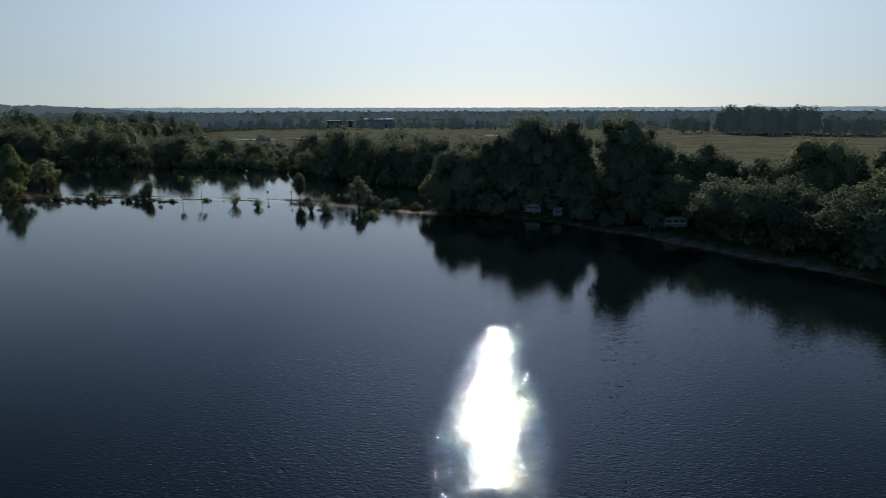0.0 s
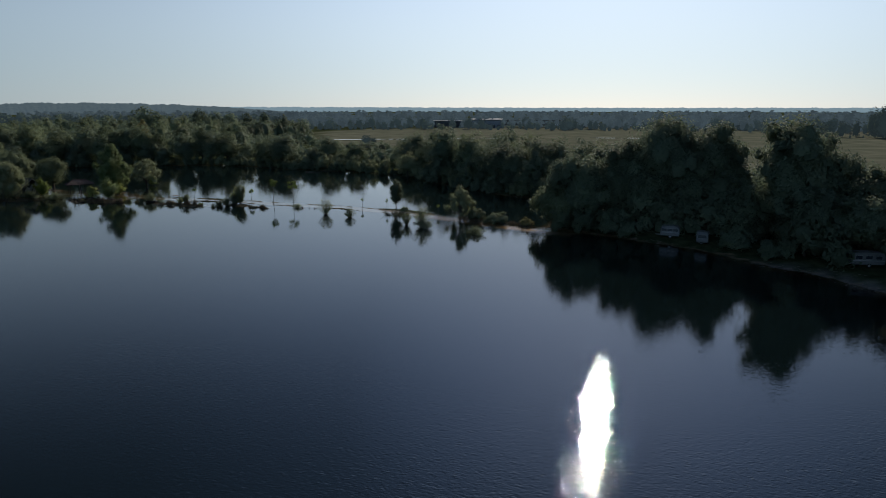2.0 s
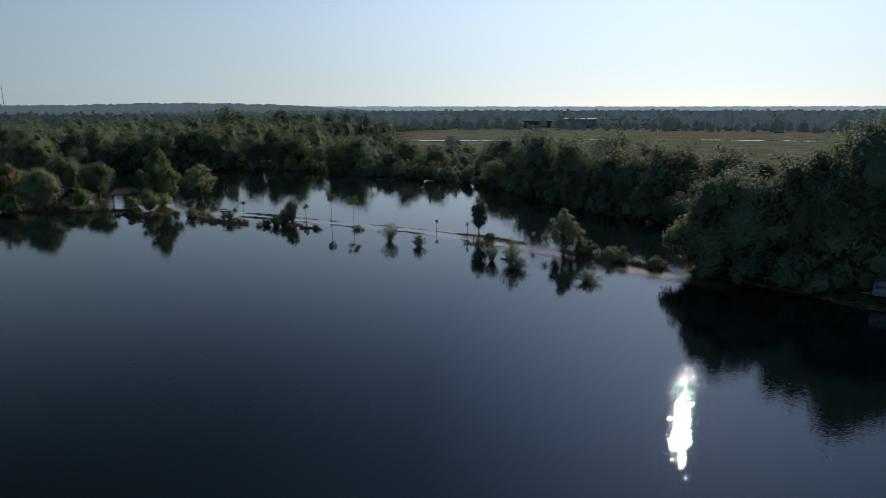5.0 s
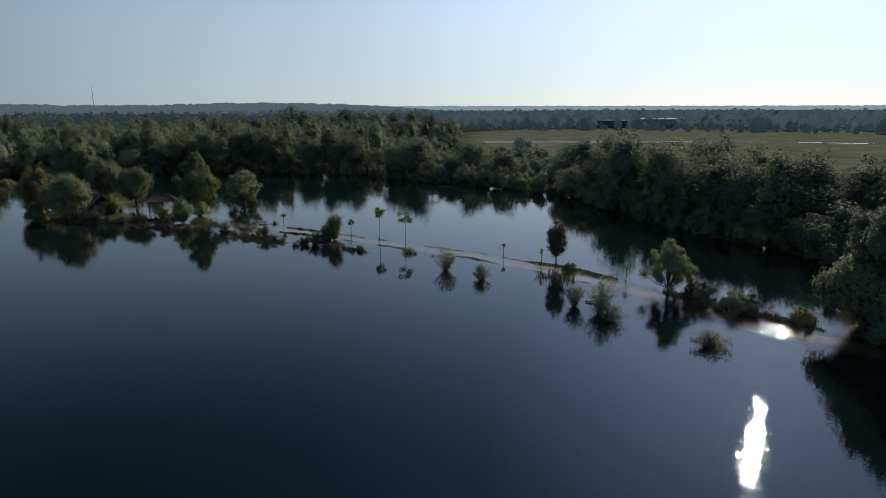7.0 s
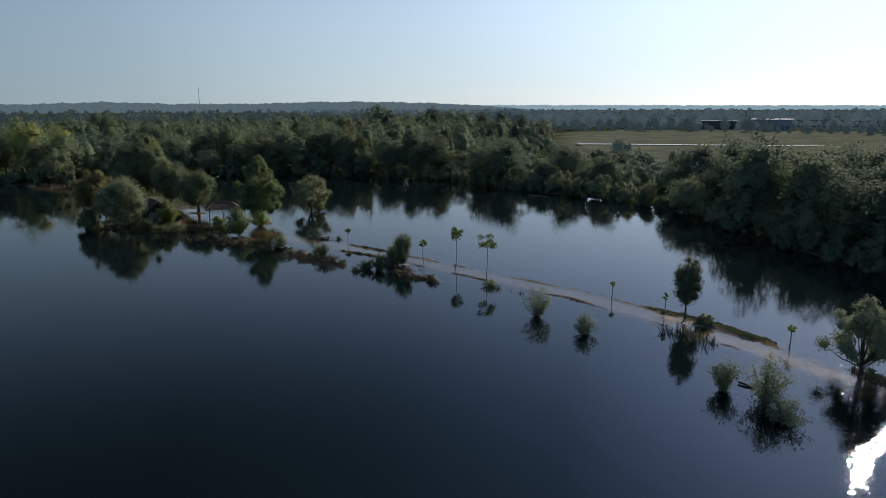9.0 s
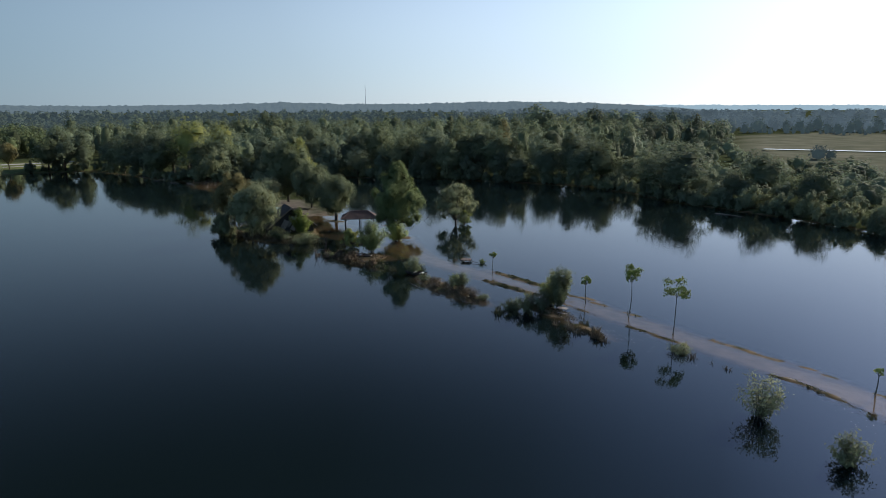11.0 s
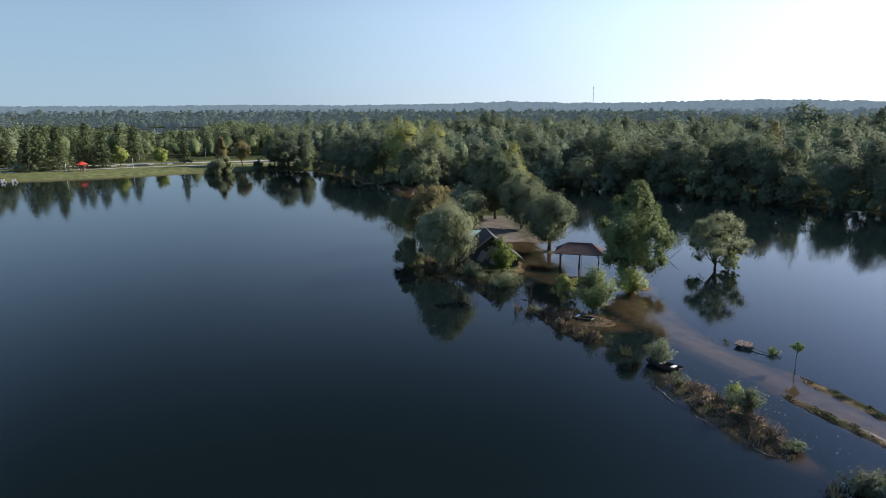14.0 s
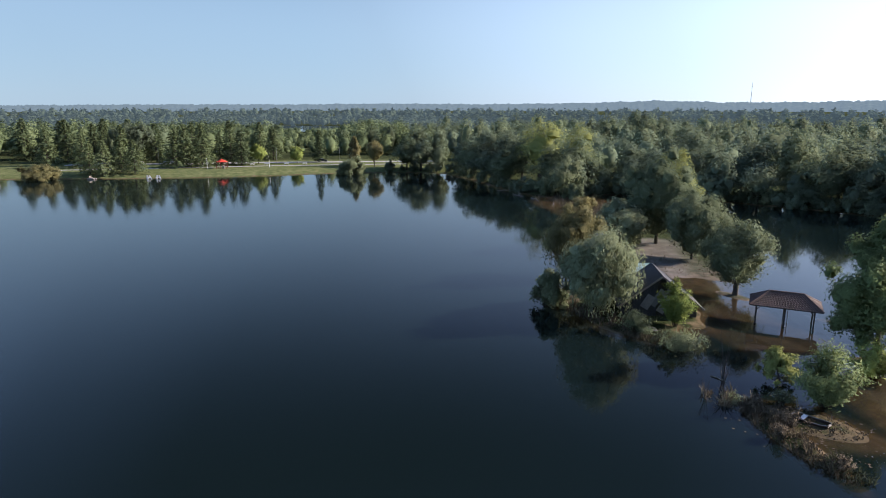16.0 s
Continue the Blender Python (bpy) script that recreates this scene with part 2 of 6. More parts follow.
mixm = n.new("ShaderNodeMix")
mixm.data_type = "RGBA"
l.new(mr.outputs[0], mixm.inputs["Factor"])
l.new(mud.outputs[0], mixm.inputs["A"])
l.new(mixf.outputs["Result"], mixm.inputs["B"])
mixt = n.new("ShaderNodeMix")
mixt.data_type = "RGBA"
l.new(tra.outputs["Fac"], mixt.inputs["Factor"])
l.new(mixm.outputs["Result"], mixt.inputs["A"])
l.new(sandy.outputs[0], mixt.inputs["B"])
l.new(mixt.outputs["Result"], p.inputs["Base Color"])
# the trodden track is wet sand and shines a little
wet = n.new("ShaderNodeMapRange")
wet.inputs["To Min"].default_value, wet.inputs["To Max"].default_value = 0.95, 0.55
l.new(tra.outputs["Fac"], wet.inputs["Value"])
l.new(wet.outputs[0], p.inputs["Roughness"])
sheen = n.new("ShaderNodeMath")
sheen.operation = "MULTIPLY"
sheen.inputs[1].default_value = 0.1
l.new(tra.outputs["Fac"], sheen.inputs[0])
l.new(sheen.outputs[0], p.inputs["Specular IOR Level"])
bp = n.new("ShaderNodeBump")
bp.inputs["Strength"].default_value, bp.inputs["Distance"].default_value = 0.6, 0.12
l.new(fine.outputs[0], bp.inputs["Height"])
l.new(bp.outputs[0], p.inputs["Normal"])

# water: dark and deep, clear over the drowned path; ripples by wind ("chop") from point to point
WATER, n, l, p = material("lake_water")
geo = n.new("ShaderNodeNewGeometry")
chop = n.new("ShaderNodeAttribute")
chop.attribute_name = "chop"
shallow = n.new("ShaderNodeAttribute")
shallow.attribute_name = "shallow"
p.inputs["Base Color"].default_value = (0.0038, 0.0082, 0.0088, 1)
p.inputs["Specular IOR Level"].default_value = 0.5
p.inputs["IOR"].default_value = 1.333
p.inputs["Roughness"].default_value = 0.014
stretch = n.new("ShaderNodeMapping")
stretch.inputs["Scale"].default_value = (0.7, 1.25, 1.0)
stretch.inputs["Rotation"].default_value = (0, 0, radians(20))
l.new(geo.outputs["Position"], stretch.inputs["Vector"])
big = noise_node(n, l, 1.1, 2, stretch.outputs[0])
small = noise_node(n, l, 2.6, 2, stretch.outputs[0])
sm = n.new("ShaderNodeMath")
sm.operation = "MULTIPLY_ADD"
sm.inputs[1].default_value = 0.75
half = n.new("ShaderNodeMath")
half.operation = "MULTIPLY"
half.inputs[1].default_value = 0.22
l.new(big.outputs[0], half.inputs[0])
l.new(small.outputs[0], sm.inputs[0])
l.new(half.outputs[0], sm.inputs[2])
fine = noise_node(n, l, 4.5, 0, stretch.outputs[0])
ripple = n.new("ShaderNodeMath")
ripple.operation = "MULTIPLY_ADD"
ripple.inputs[1].default_value = 0.4
l.new(fine.outputs[0], ripple.inputs[0])
l.new(sm.outputs[0], ripple.inputs[2])
sm = ripple
gust = noise_node(n, l, 0.035, 2, geo.outputs["Position"])
gs = n.new("ShaderNodeMapRange")
gs.inputs["From Min"].default_value, gs.inputs["From Max"].default_value = 0.35, 0.65
gs.inputs["To Min"].default_value, gs.inputs["To Max"].default_value = 0.6, 1.25
l.new(gust.outputs[0], gs.inputs["Value"])
paw = noise_node(n, l, 1.8, 1, geo.outputs["Position"])
pw = n.new("ShaderNodeMapRange")
pw.inputs["From Min"].default_value, pw.inputs["From Max"].default_value = 0.40, 0.76
pw.inputs["To Min"].default_value, pw.inputs["To Max"].default_value = 0.45, 2.3
l.new(paw.outputs[0], pw.inputs["Value"])
fresh = n.new("ShaderNodeMath")
fresh.operation = "MULTIPLY"
l.new(chop.outputs["Fac"], fresh.inputs[0])
l.new(pw.outputs[0], fresh.inputs[1])
st = n.new("ShaderNodeMath")
st.operation = "MULTIPLY"
l.new(fresh.outputs[0], st.inputs[0])
l.new(gs.outputs[0], st.inputs[1])
bp = n.new("ShaderNodeBump")
bp.inputs["Distance"].default_value = 0.10
l.new(st.outputs[0], bp.inputs["Strength"])
l.new(sm.outputs[0], bp.inputs["Height"])
l.new(bp.outputs[0], p.inputs["Normal"])
clear = n.new("ShaderNodeBsdfTransparent")
clear.inputs[0].default_value = (0.56, 0.47, 0.34, 1)
surf = n.new("ShaderNodeAddShader")
l.new(p.outputs[0], surf.inputs[0])
l.new(clear.outputs[0], surf.inputs[1])
both = n.new("ShaderNodeMixShader")
l.new(shallow.outputs["Fac"], both.inputs[0])
l.new(p.outputs[0], both.inputs[1])
l.new(surf.outputs[0], both.inputs[2])
l.new(both.outputs[0], n["Material Output"].inputs["Surface"])


# far distance: backdrop hills and woods, the blue haze painted in as emission
def haze_material(name, a, b, haze_colour, glow):
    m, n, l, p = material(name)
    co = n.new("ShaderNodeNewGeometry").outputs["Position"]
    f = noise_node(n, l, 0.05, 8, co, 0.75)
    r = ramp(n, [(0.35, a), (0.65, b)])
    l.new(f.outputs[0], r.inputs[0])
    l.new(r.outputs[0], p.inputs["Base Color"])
    p.inputs["Emission Color"].default_value = (*haze_colour, 1)
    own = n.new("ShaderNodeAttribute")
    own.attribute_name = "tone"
    haze_emission = n.new("ShaderNodeMath")
    haze_emission.operation = "MULTIPLY_ADD"
    haze_emission.inputs[1].default_value, haze_emission.inputs[2].default_value = 0.3 * glow, glow
    l.new(own.outputs["Fac"], haze_emission.inputs[0])
    l.new(haze_emission.outputs[0], p.inputs["Emission Strength"])
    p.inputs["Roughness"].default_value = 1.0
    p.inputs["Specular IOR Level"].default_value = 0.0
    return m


HILL_FAR = haze_material("far_hill", (0.03, 0.05, 0.05), (0.05, 0.07, 0.06), (0.11, 0.165, 0.215), 1.0)
HILL_NEAR = haze_material("near_hill", (0.012, 0.018, 0.016), (0.036, 0.044, 0.034), (0.042, 0.063, 0.083), 1.0)
WOOD_FAR = haze_material("far_wood", (0.016, 0.022, 0.018), (0.04, 0.05, 0.036), (0.027, 0.041, 0.054), 1.0)
WOOD_WEST = haze_material("west_wood", (0.024, 0.034, 0.022), (0.055, 0.07, 0.042), (0.014, 0.022, 0.028), 1.0)
WOOD_COPSE = haze_material("copse_wood", (0.022, 0.03, 0.02), (0.048, 0.06, 0.036), (0.01, 0.016, 0.02), 1.0)
WOOD_MID = haze_material("mid_wood", (0.018, 0.026, 0.014), (0.044, 0.056, 0.03), (0.013, 0.021, 0.027), 1.0)


# ---- mesh helpers ----
def mesh_np(name, verts, faces, mat, parent=None, smooth=False, normals=None):
    """A mesh object from arrays of vertices and of faces with one count of corners."""
    verts, faces = np.asarray(verts, np.float32), np.asarray(faces, np.int32)
    me = bpy.data.meshes.new(name)
    me.vertices.add(len(verts))
    me.vertices.foreach_set("co", verts.ravel())
    k = faces.shape[1]
    me.loops.add(faces.size)
    me.loops.foreach_set("vertex_index", faces.ravel())
    me.polygons.add(len(faces))
    me.polygons.foreach_set("loop_start", np.arange(0, faces.size, k, dtype=np.int32))
    if smooth or normals is not None:
        me.polygons.foreach_set("use_smooth", np.ones(len(faces), bool))
    me.update(calc_edges=True)
    if normals is not None:
        me.normals_split_custom_set_from_vertices(np.asarray(normals, np.float32))
    me.materials.append(mat)
    ob = new(name, me)
    if parent:
        ob.parent = parent
    return ob


def part(name, bm, mat, parent, label=""):
    me = bpy.data.meshes.new(name)
    bm.to_mesh(me)
    bm.free()
    me.materials.append(mat)
    ob = new(name, me)
    ob.parent = parent
    return tagged(ob, label)


def box(bm, x, y, z, sx, sy, sz, turn=None, bevel=0.0):
    """A box by its middle and sizes, turned by a matrix, with worn edges."""
    r = bmesh.ops.create_cube(bm, size=1.0)
    m = Matrix.Translation((x, y, z)) @ (turn or Matrix()) @ Matrix.Diagonal((sx, sy, sz, 1))
    bmesh.ops.transform(bm, matrix=m, verts=r["verts"])
    if bevel:
        edges = list({e for v in r["verts"] for e in v.link_edges})
        bmesh.ops.bevel(bm, geom=edges, offset=bevel, segments=1, affect="EDGES")
    return bm


def rod(bm, a, b, r0, r1=None, sides=8):
    a, b = Vector(a), Vector(b)
    m = (b - a).to_track_quat("Z", "Y").to_matrix().to_4x4()
    m.translation = (a + b) / 2
    bmesh.ops.create_cone(bm, cap_ends=True, segments=sides, radius1=r0, radius2=r0 if r1 is None else r1, depth=(b - a).length, matrix=m)
    return bm


def empty(name, x, y, z=0.0, turn=0.0, **tags):
    ob = new(name)
    ob.matrix_basis = pose(x, y, z, 0, 0, turn)
    return tagged(ob, **tags)


def quads_join(parts):
    vs, fs, k = [], [], 0
    for v, f in parts:
        vs.append(v)
        fs.append(np.asarray(f) + k)
        k += len(v)
    return np.concatenate(vs), np.concatenate(fs)


def tube(points, radii, sides=6):
    """A tapered tube along a line of points, as quads."""
    pts, out = [Vector(q) for q in points], []
    for i, q in enumerate(pts):
        d = (pts[min(i + 1, len(pts) - 1)] - pts[max(i - 1, 0)]).normalized()
        u = d.orthogonal().normalized()
        if abs(d.z) > 0.5:
            u = Vector((1, 0, 0)) - d * d.x
            u.normalize()
        w = d.cross(u)
        for j in range(sides):
            a = 2 * math.pi * j / sides
            out.append(q + (u * math.cos(a) + w * math.sin(a)) * radii[i])
    f = [(i * sides + j, i * sides + (j + 1) % sides, (i + 1) * sides + (j + 1) % sides, (i + 1) * sides + j) for i in range(len(pts) - 1) for j in range(sides)]
    return np.array([tuple(v) for v in out]), np.array(f)


# ---- the lie of the land ----
LAKE_SHORE = [(-2, 151), (11, 144.5), (20, 138.2), (26, 134), (30.5, 128.5), (34, 123.5), (40, 119.5), (45, 111), (50, 103.5), (56, 96.5), (61, 89), (72, 70), (90, 30),
         (105, -60), (20, -190), (-180, -230), (-300, -120), (-330, -20), (-318, 30), (-316, 54), (-312, 70), (-311, 103), (-313, 123),
         (-316, 143), (-315, 164), (-308, 180), (-286, 185), (-262, 187), (-252, 190)]
POND_SHORE = [(-243, 192), (-240, 200), (-244, 210), (-236, 222), (-222, 237), (-205, 250),
         (-194, 257), (-178, 265), (-160, 272), (-147, 275), (-128, 270), (-113, 263), (-96, 260), (-72, 255), (-57, 247), (-43, 231),
         (-30, 214), (-21, 205), (-10, 197), (0, 188), (4, 172)]
SHORE = LAKE_SHORE + POND_SHORE
CREST = [(4, 144.5), (-6, 148.4), (-14, 152.2), (-22, 156.9), (-31, 161.4), (-40, 165.2), (-51, 168.8), (-62, 170.4), (-74, 172.2), (-86, 173.8), (-97, 174.8),
         (-107, 175.0), (-116, 176.6), (-126, 180), (-138, 179), (-150, 179.5), (-161, 184.5), (-170, 190), (-182, 195), (-200, 200), (-222, 203), (-246, 203)]
# banks that stand out of the flood: x, y, long and short half axes, turn, height over the water
ISLAND_BANKS = [(-151, 170.5, 12, 6.5, 20, 0.5), (-170, 180, 13, 9, 35, 0.6), (-146, 166.5, 9, 4.5, 15, 0.4), (-119.6, 169.2, 5.6, 3.0, 35, 0.13), (-118, 165.8, 6.5, 1.6, 0, 0.2),
         (-96.0, 165.5, 7.6, 2.0, -9, 0.22), (-81, 167.6, 4.2, 1.5, -3, 0.14), (-75, 166, 4, 1.0, -8, 0.06), (-151, 184.8, 3.2, 1.4, 20, 0.2), (-139, 189.5, 2.5, 0.8, 20, 0.06)]
CAUSEWAY_BANKS = [(-180, 190, 12, 7, 35, 0.7), (-128, 183.5, 3.0, 2.0, 20, 0.15), (-200, 198, 14, 5, 15, 0.5), (-35.8, 166.0, 9.0, 1.3, -20, 0.34),
         (-40, 165.6, 3, 0.7, -22, 0.16), (-18, 157.6, 5.0, 1.4, -26, 0.25), (-9, 153.2, 5, 1.3, -28, 0.22), (-92.5, 176.6, 8.5, 0.75, -7, 0.2), (-80.5, 175.7, 3, 0.4, -10, 0.08), (-53, 171.3, 4, 0.4, -15, 0.1), (-79.5, 171.2, 3, 0.45, -10, 0.12),
         (-51, 166.6, 6, 0.5, -22, 0.10), (-91.5, 172.5, 6.5, 0.85, -2, 0.18), (-230, 192, 12, 4, -5, 0.05), (-212, 190, 8, 2.5, 10, 0.0)]
BANKS = ISLAND_BANKS + CAUSEWAY_BANKS


def seg_dist(P, line, closed):
    """Distance from points to a line, and how far along it the nearest point lies."""
    A = np.array(line, float)
    B = np.roll(A, -1, 0) if closed else A[1:]
    A = A if closed else A[:-1]
    best, along, side = np.full(len(P), 1e9), np.zeros(len(P)), np.zeros(len(P))
    for i, (a, b) in enumerate(zip(A, B)):
        ab = b - a
        t = np.clip(((P - a) @ ab) / (ab @ ab), 0, 1)
        q = P - a - t[:, None] * ab
        d = np.hypot(q[:, 0], q[:, 1])
        k = d < best
        best[k], along[k] = d[k], i + t[k]
        side[k] = np.sign(ab[0] * q[k, 1] - ab[1] * q[k, 0])
    return best, along, side


def inside(P, poly):
    A = np.array(poly, float)
    B = np.roll(A, -1, 0)
    r = np.zeros(len(P), bool)
    for a, b in zip(A, B):
        c = (a[1] > P[:, 1]) != (b[1] > P[:, 1])
        with np.errstate(divide="ignore", invalid="ignore"):
            x = (b[0] - a[0]) * (P[:, 1] - a[1]) / (b[1] - a[1]) + a[0]
        r ^= c & (P[:, 0] < x)
    return r


rng0 = np.random.default_rng(7)
WAVES = [(rng0.normal(0, 1, 2) / s, rng0.uniform(0, 6.28), a) for s, a in ((2.2, 0.05), (1.7, 0.05), (3.5, 0.07), (5, 0.08), (9, 0.10), (1.1, 0.04))]
POOLS = [((-835, 92), (-650, 108), (-640, 170), (-775, 192)), ((15, 524), (85, 524), (84, 530), (17, 529)), ((-165, 458), (-100, 484), (-40, 510), (-41, 513), (-102, 489), (-167, 463)), ((300, 1060), (470, 1120), (460, 1200), (300, 1120))]


def wobble(P):
    return sum(a * np.sin(P @ k + ph) for k, ph, a in WAVES)


def land_height(P):
    P = np.asarray(P, float)
    d, _, _ = seg_dist(P, SHORE, True)
    wet = inside(P, SHORE)
    wb = wobble(P)
    d = d + wb * 4
    h = np.where(wet, -0.02 - 0.16 * d, np.minimum(0.05 + 0.14 * d, 1.0 + 0.004 * np.minimum(d, 300)))
    c, along, side = seg_dist(P, CREST, False)
    isl = np.clip((along - 15.3) / 1.5, 0, 1) * (1 - 0.75 * np.clip((along - 18.3) / 0.9, 0, 1))
    mid = np.clip((along - 11.5) / 2, 0, 1)
    top = -0.10 - 0.10 * mid + 0.46 * isl + 0.07 * (1 - np.clip((along - 2.2) / 1.2, 0, 1))
    flat = 1.6 + 3.8 * mid + 1.5 * isl
    strip = top + 0.5 * wb * np.clip((c - 1.8) / 1.0, 0.15, 1) - np.maximum(c - flat, 0) * 0.24
    strip = np.where(along > 0.01, strip, -9)
    # low grassy verges along both edges of the path, broken here and there
    on = np.clip((along - 3.2) / 0.5, 0, 1) * np.clip((10.6 - along) / 0.8, 0, 1)
    strip = strip + on * 0.30 * np.exp(-((c - 2.0) / 0.45) ** 2) * np.clip(0.62 + 0.8 * np.sin(along * 4.1 + side * 1.7 + np.sin(along * 9.7)), 0, 1)
    h = np.maximum(h, strip)
    for x, y, a, b, t, z in BANKS:
        q = P - (x, y)
        cs, sn = math.cos(radians(t)), math.sin(radians(t))
        u, v = (q[:, 0] * cs + q[:, 1] * sn) / a, (-q[:, 0] * sn + q[:, 1] * cs) / b
        r = np.hypot(u, v) + wb * 1.5
        h = np.maximum(h, z + 0.3 * wb - (z + 0.12) * r ** 2 - np.maximum(r - 1, 0) * 0.3)
    for poly in POOLS:
        h = np.where(inside(P, poly), 1.2, h)
    return np.maximum(h, -4)


def axis(bands, far):
    """Coordinates with their own step in each band, growing outwards to the far edge."""
    out = []
    for a, b, s in bands:
        out.extend(np.arange(a, b, s))
    out.append(bands[-1][1])
    lo, hi, step = [], [], bands[-1][2]
    v = out[-1]
    while v < far:
        step *= 1.22
        v += step
        hi.append(min(v, far))
    step, v = bands[0][2], out[0]
    while v > -far:
        step *= 1.22
        v -= step
        lo.append(max(v, -far))
    return np.array(lo[::-1] + out + hi)


XS = axis([(-345, -205, 3.0), (-205, -165, 1.2), (-165, 6, 0.7), (6, 70, 2.0)], 4900)
YS = axis([(-60, 60, 8), (60, 140, 3.0), (140, 156, 1.0), (156, 192, 0.6), (192, 290, 2.5)], 4900)


def sheet(xs, ys):
    gx, gy = np.meshgrid(xs, ys)
    P = np.stack([gx.ravel(), gy.ravel()], 1)
    nx, ny = len(xs), len(ys)
    i = np.arange(nx * ny).reshape(ny, nx)
    f = np.stack([i[:-1, :-1].ravel(), i[:-1, 1:].ravel(), i[1:, 1:].ravel(), i[1:, :-1].ravel()], 1)
    return P, f


def soft(x, a, b):
    t = np.clip((x - a) / (b - a), 0, 1)
    return t * t * (3 - 2 * t)


P, f = sheet(XS, YS)
H = land_height(P)
ground = tagged(mesh_np("ground", np.column_stack([P, H]), f, LAND, smooth=True), "flooded river plain of mud, turf and open meadow", "ground", kind="structure")
MEADOWS = [((-60, 300), (20, 240), (60, 180), (110, 150), (900, 150), (1200, 700), (700, 1000), (200, 1050), (-210, 720), (-235, 610), (-175, 440), (-110, 370)), ((-340, -60), (-312, 55), (-300, 180), (-356, 185), (-372, 60))]
LAWN = MEADOWS.pop()
dd, _, _ = seg_dist(P, LAWN, True)
ground.data.attributes.new("lawn", "FLOAT", "POINT").data.foreach_set("value", soft(np.where(inside(P, LAWN), dd, -dd), -4, 4).astype(np.float32))
md = np.zeros(len(P))
for poly in MEADOWS:
    dd, _, _ = seg_dist(P, poly, True)
    md = np.maximum(md, soft(np.where(inside(P, poly), dd, -dd), -6, 6))
ground.data.attributes.new("meadow", "FLOAT", "POINT").data.foreach_set("value", md.astype(np.float32))

cd, ca, _ = seg_dist(P, CREST, False)
bare, _, _ = seg_dist(P, [(33, 124), (40, 120), (45, 111.5), (50, 104), (56, 97), (61, 89.5)], False)
earth = 0.75 * np.exp(-((bare + 3 * wobble(P)) / 1.5) ** 2) + 0.3 * (1 - soft(np.hypot((P[:, 0] + 164) / 22, (P[:, 1] - 180) / 13) + 0.8 * wobble(P), 0.6, 1.1)) + 0.55 * (1 - soft(seg_dist(P, [(-182, 192), (-170, 185), (-160, 181)], False)[0] + 2.5 * wobble(P), 2.0, 4.5))
ground.data.attributes.new("track", "FLOAT", "POINT").data.foreach_set("value", np.maximum((1 - soft(cd + 0.9 * wobble(P), 1.15, 1.6)) * 0.9 * (1 - 0.65 * soft(ca, 14.2, 15.6)) * (1 - soft(ca, 17.2, 18.0)), earth).astype(np.float32))

wx = XS[(XS >= -350) & (XS <= 130)]
wy = YS[(YS >= -260) & (YS <= 300)]
P, f = sheet(wx, wy)
hw = land_height(P)
keep = ~(hw[f] > 0.25).all(1)
ids = np.unique(f[keep])
back = np.full(len(P), -1)
back[ids] = np.arange(len(ids))
P, f, hw = P[ids], back[f[keep]], hw[ids]
water = tagged(mesh_np("water", np.column_stack([P, np.zeros(len(P))]), f, WATER, smooth=True), "dark blue lake with light ripples and a sun glint", "lake", kind="structure")
pond = soft(seg_dist(P, CREST, False)[2] * -seg_dist(P, CREST, False)[0], -4, 4)
wd = seg_dist(P, CREST, False)[0]
ch = 0.045 + 0.5 * np.exp(-(wd / 2.8) ** 2) * soft(P[:, 0], -40, -16) + 0.03 * soft(-P[:, 1], -150, -120) + 0.16 * np.exp(-((P[:, 0] + 15) / 12) ** 2 - ((P[:, 1] - 150) / 6) ** 2) + 0.5 * (1 - soft(P[:, 1], 24, 86)) * soft(P[:, 0], -34, 4) * (1 - 0.6 * soft(P[:, 0], 18, 44))
water.data.attributes.new("chop", "FLOAT", "POINT").data.foreach_set("value", ch.astype(np.float32))
water.data.attributes.new("shallow", "FLOAT", "POINT").data.foreach_set("value", (soft(hw, -0.5, -0.05) * 0.9).astype(np.float32))
for k, poly in enumerate(POOLS):
    bm = bmesh.new()
    bm.faces.new([bm.verts.new((x, y, 2.25)) for x, y in poly])
    me = bpy.data.meshes.new("water")
    bm.to_mesh(me)
    bm.free()
    me.materials.append(WATER)
    tagged(new("water", me), "distant strip of pale standing water", "water", kind="structure")


def ground_z(x, y):
    return float(land_height([(x, y)])[0])


# ---- trees ----
def ball_dirs(rng, n):
    v = rng.normal(0, 1, (n, 3))
    return v / np.linalg.norm(v, axis=1)[:, None]


def leaf_sprays(rng, at, out, size, droop=0.0, slim=0.6):
    """One small pointed leaf spray at each place, facing roughly outwards."""
    n = len(at)
    nrm = out * 0.9 + ball_dirs(rng, n) * 0.65
    nrm /= np.linalg.norm(nrm, axis=1)[:, None]
    d = ball_dirs(rng, n)
    d[:, 2] -= droop * 2.5
    d -= nrm * (d * nrm).sum(1)[:, None]
    d /= np.linalg.norm(d, axis=1)[:, None] + 1e-9
    w = np.cross(nrm, d)
    s = size * rng.uniform(0.6, 1.35, n)[:, None]
    V = np.stack([at + d * s * 1.2, at - d * s * 0.7 + w * s * slim, at - d * s * 0.6 - w * s * slim], 1).reshape(-1, 3)
    return V, np.arange(3 * n).reshape(n, 3)


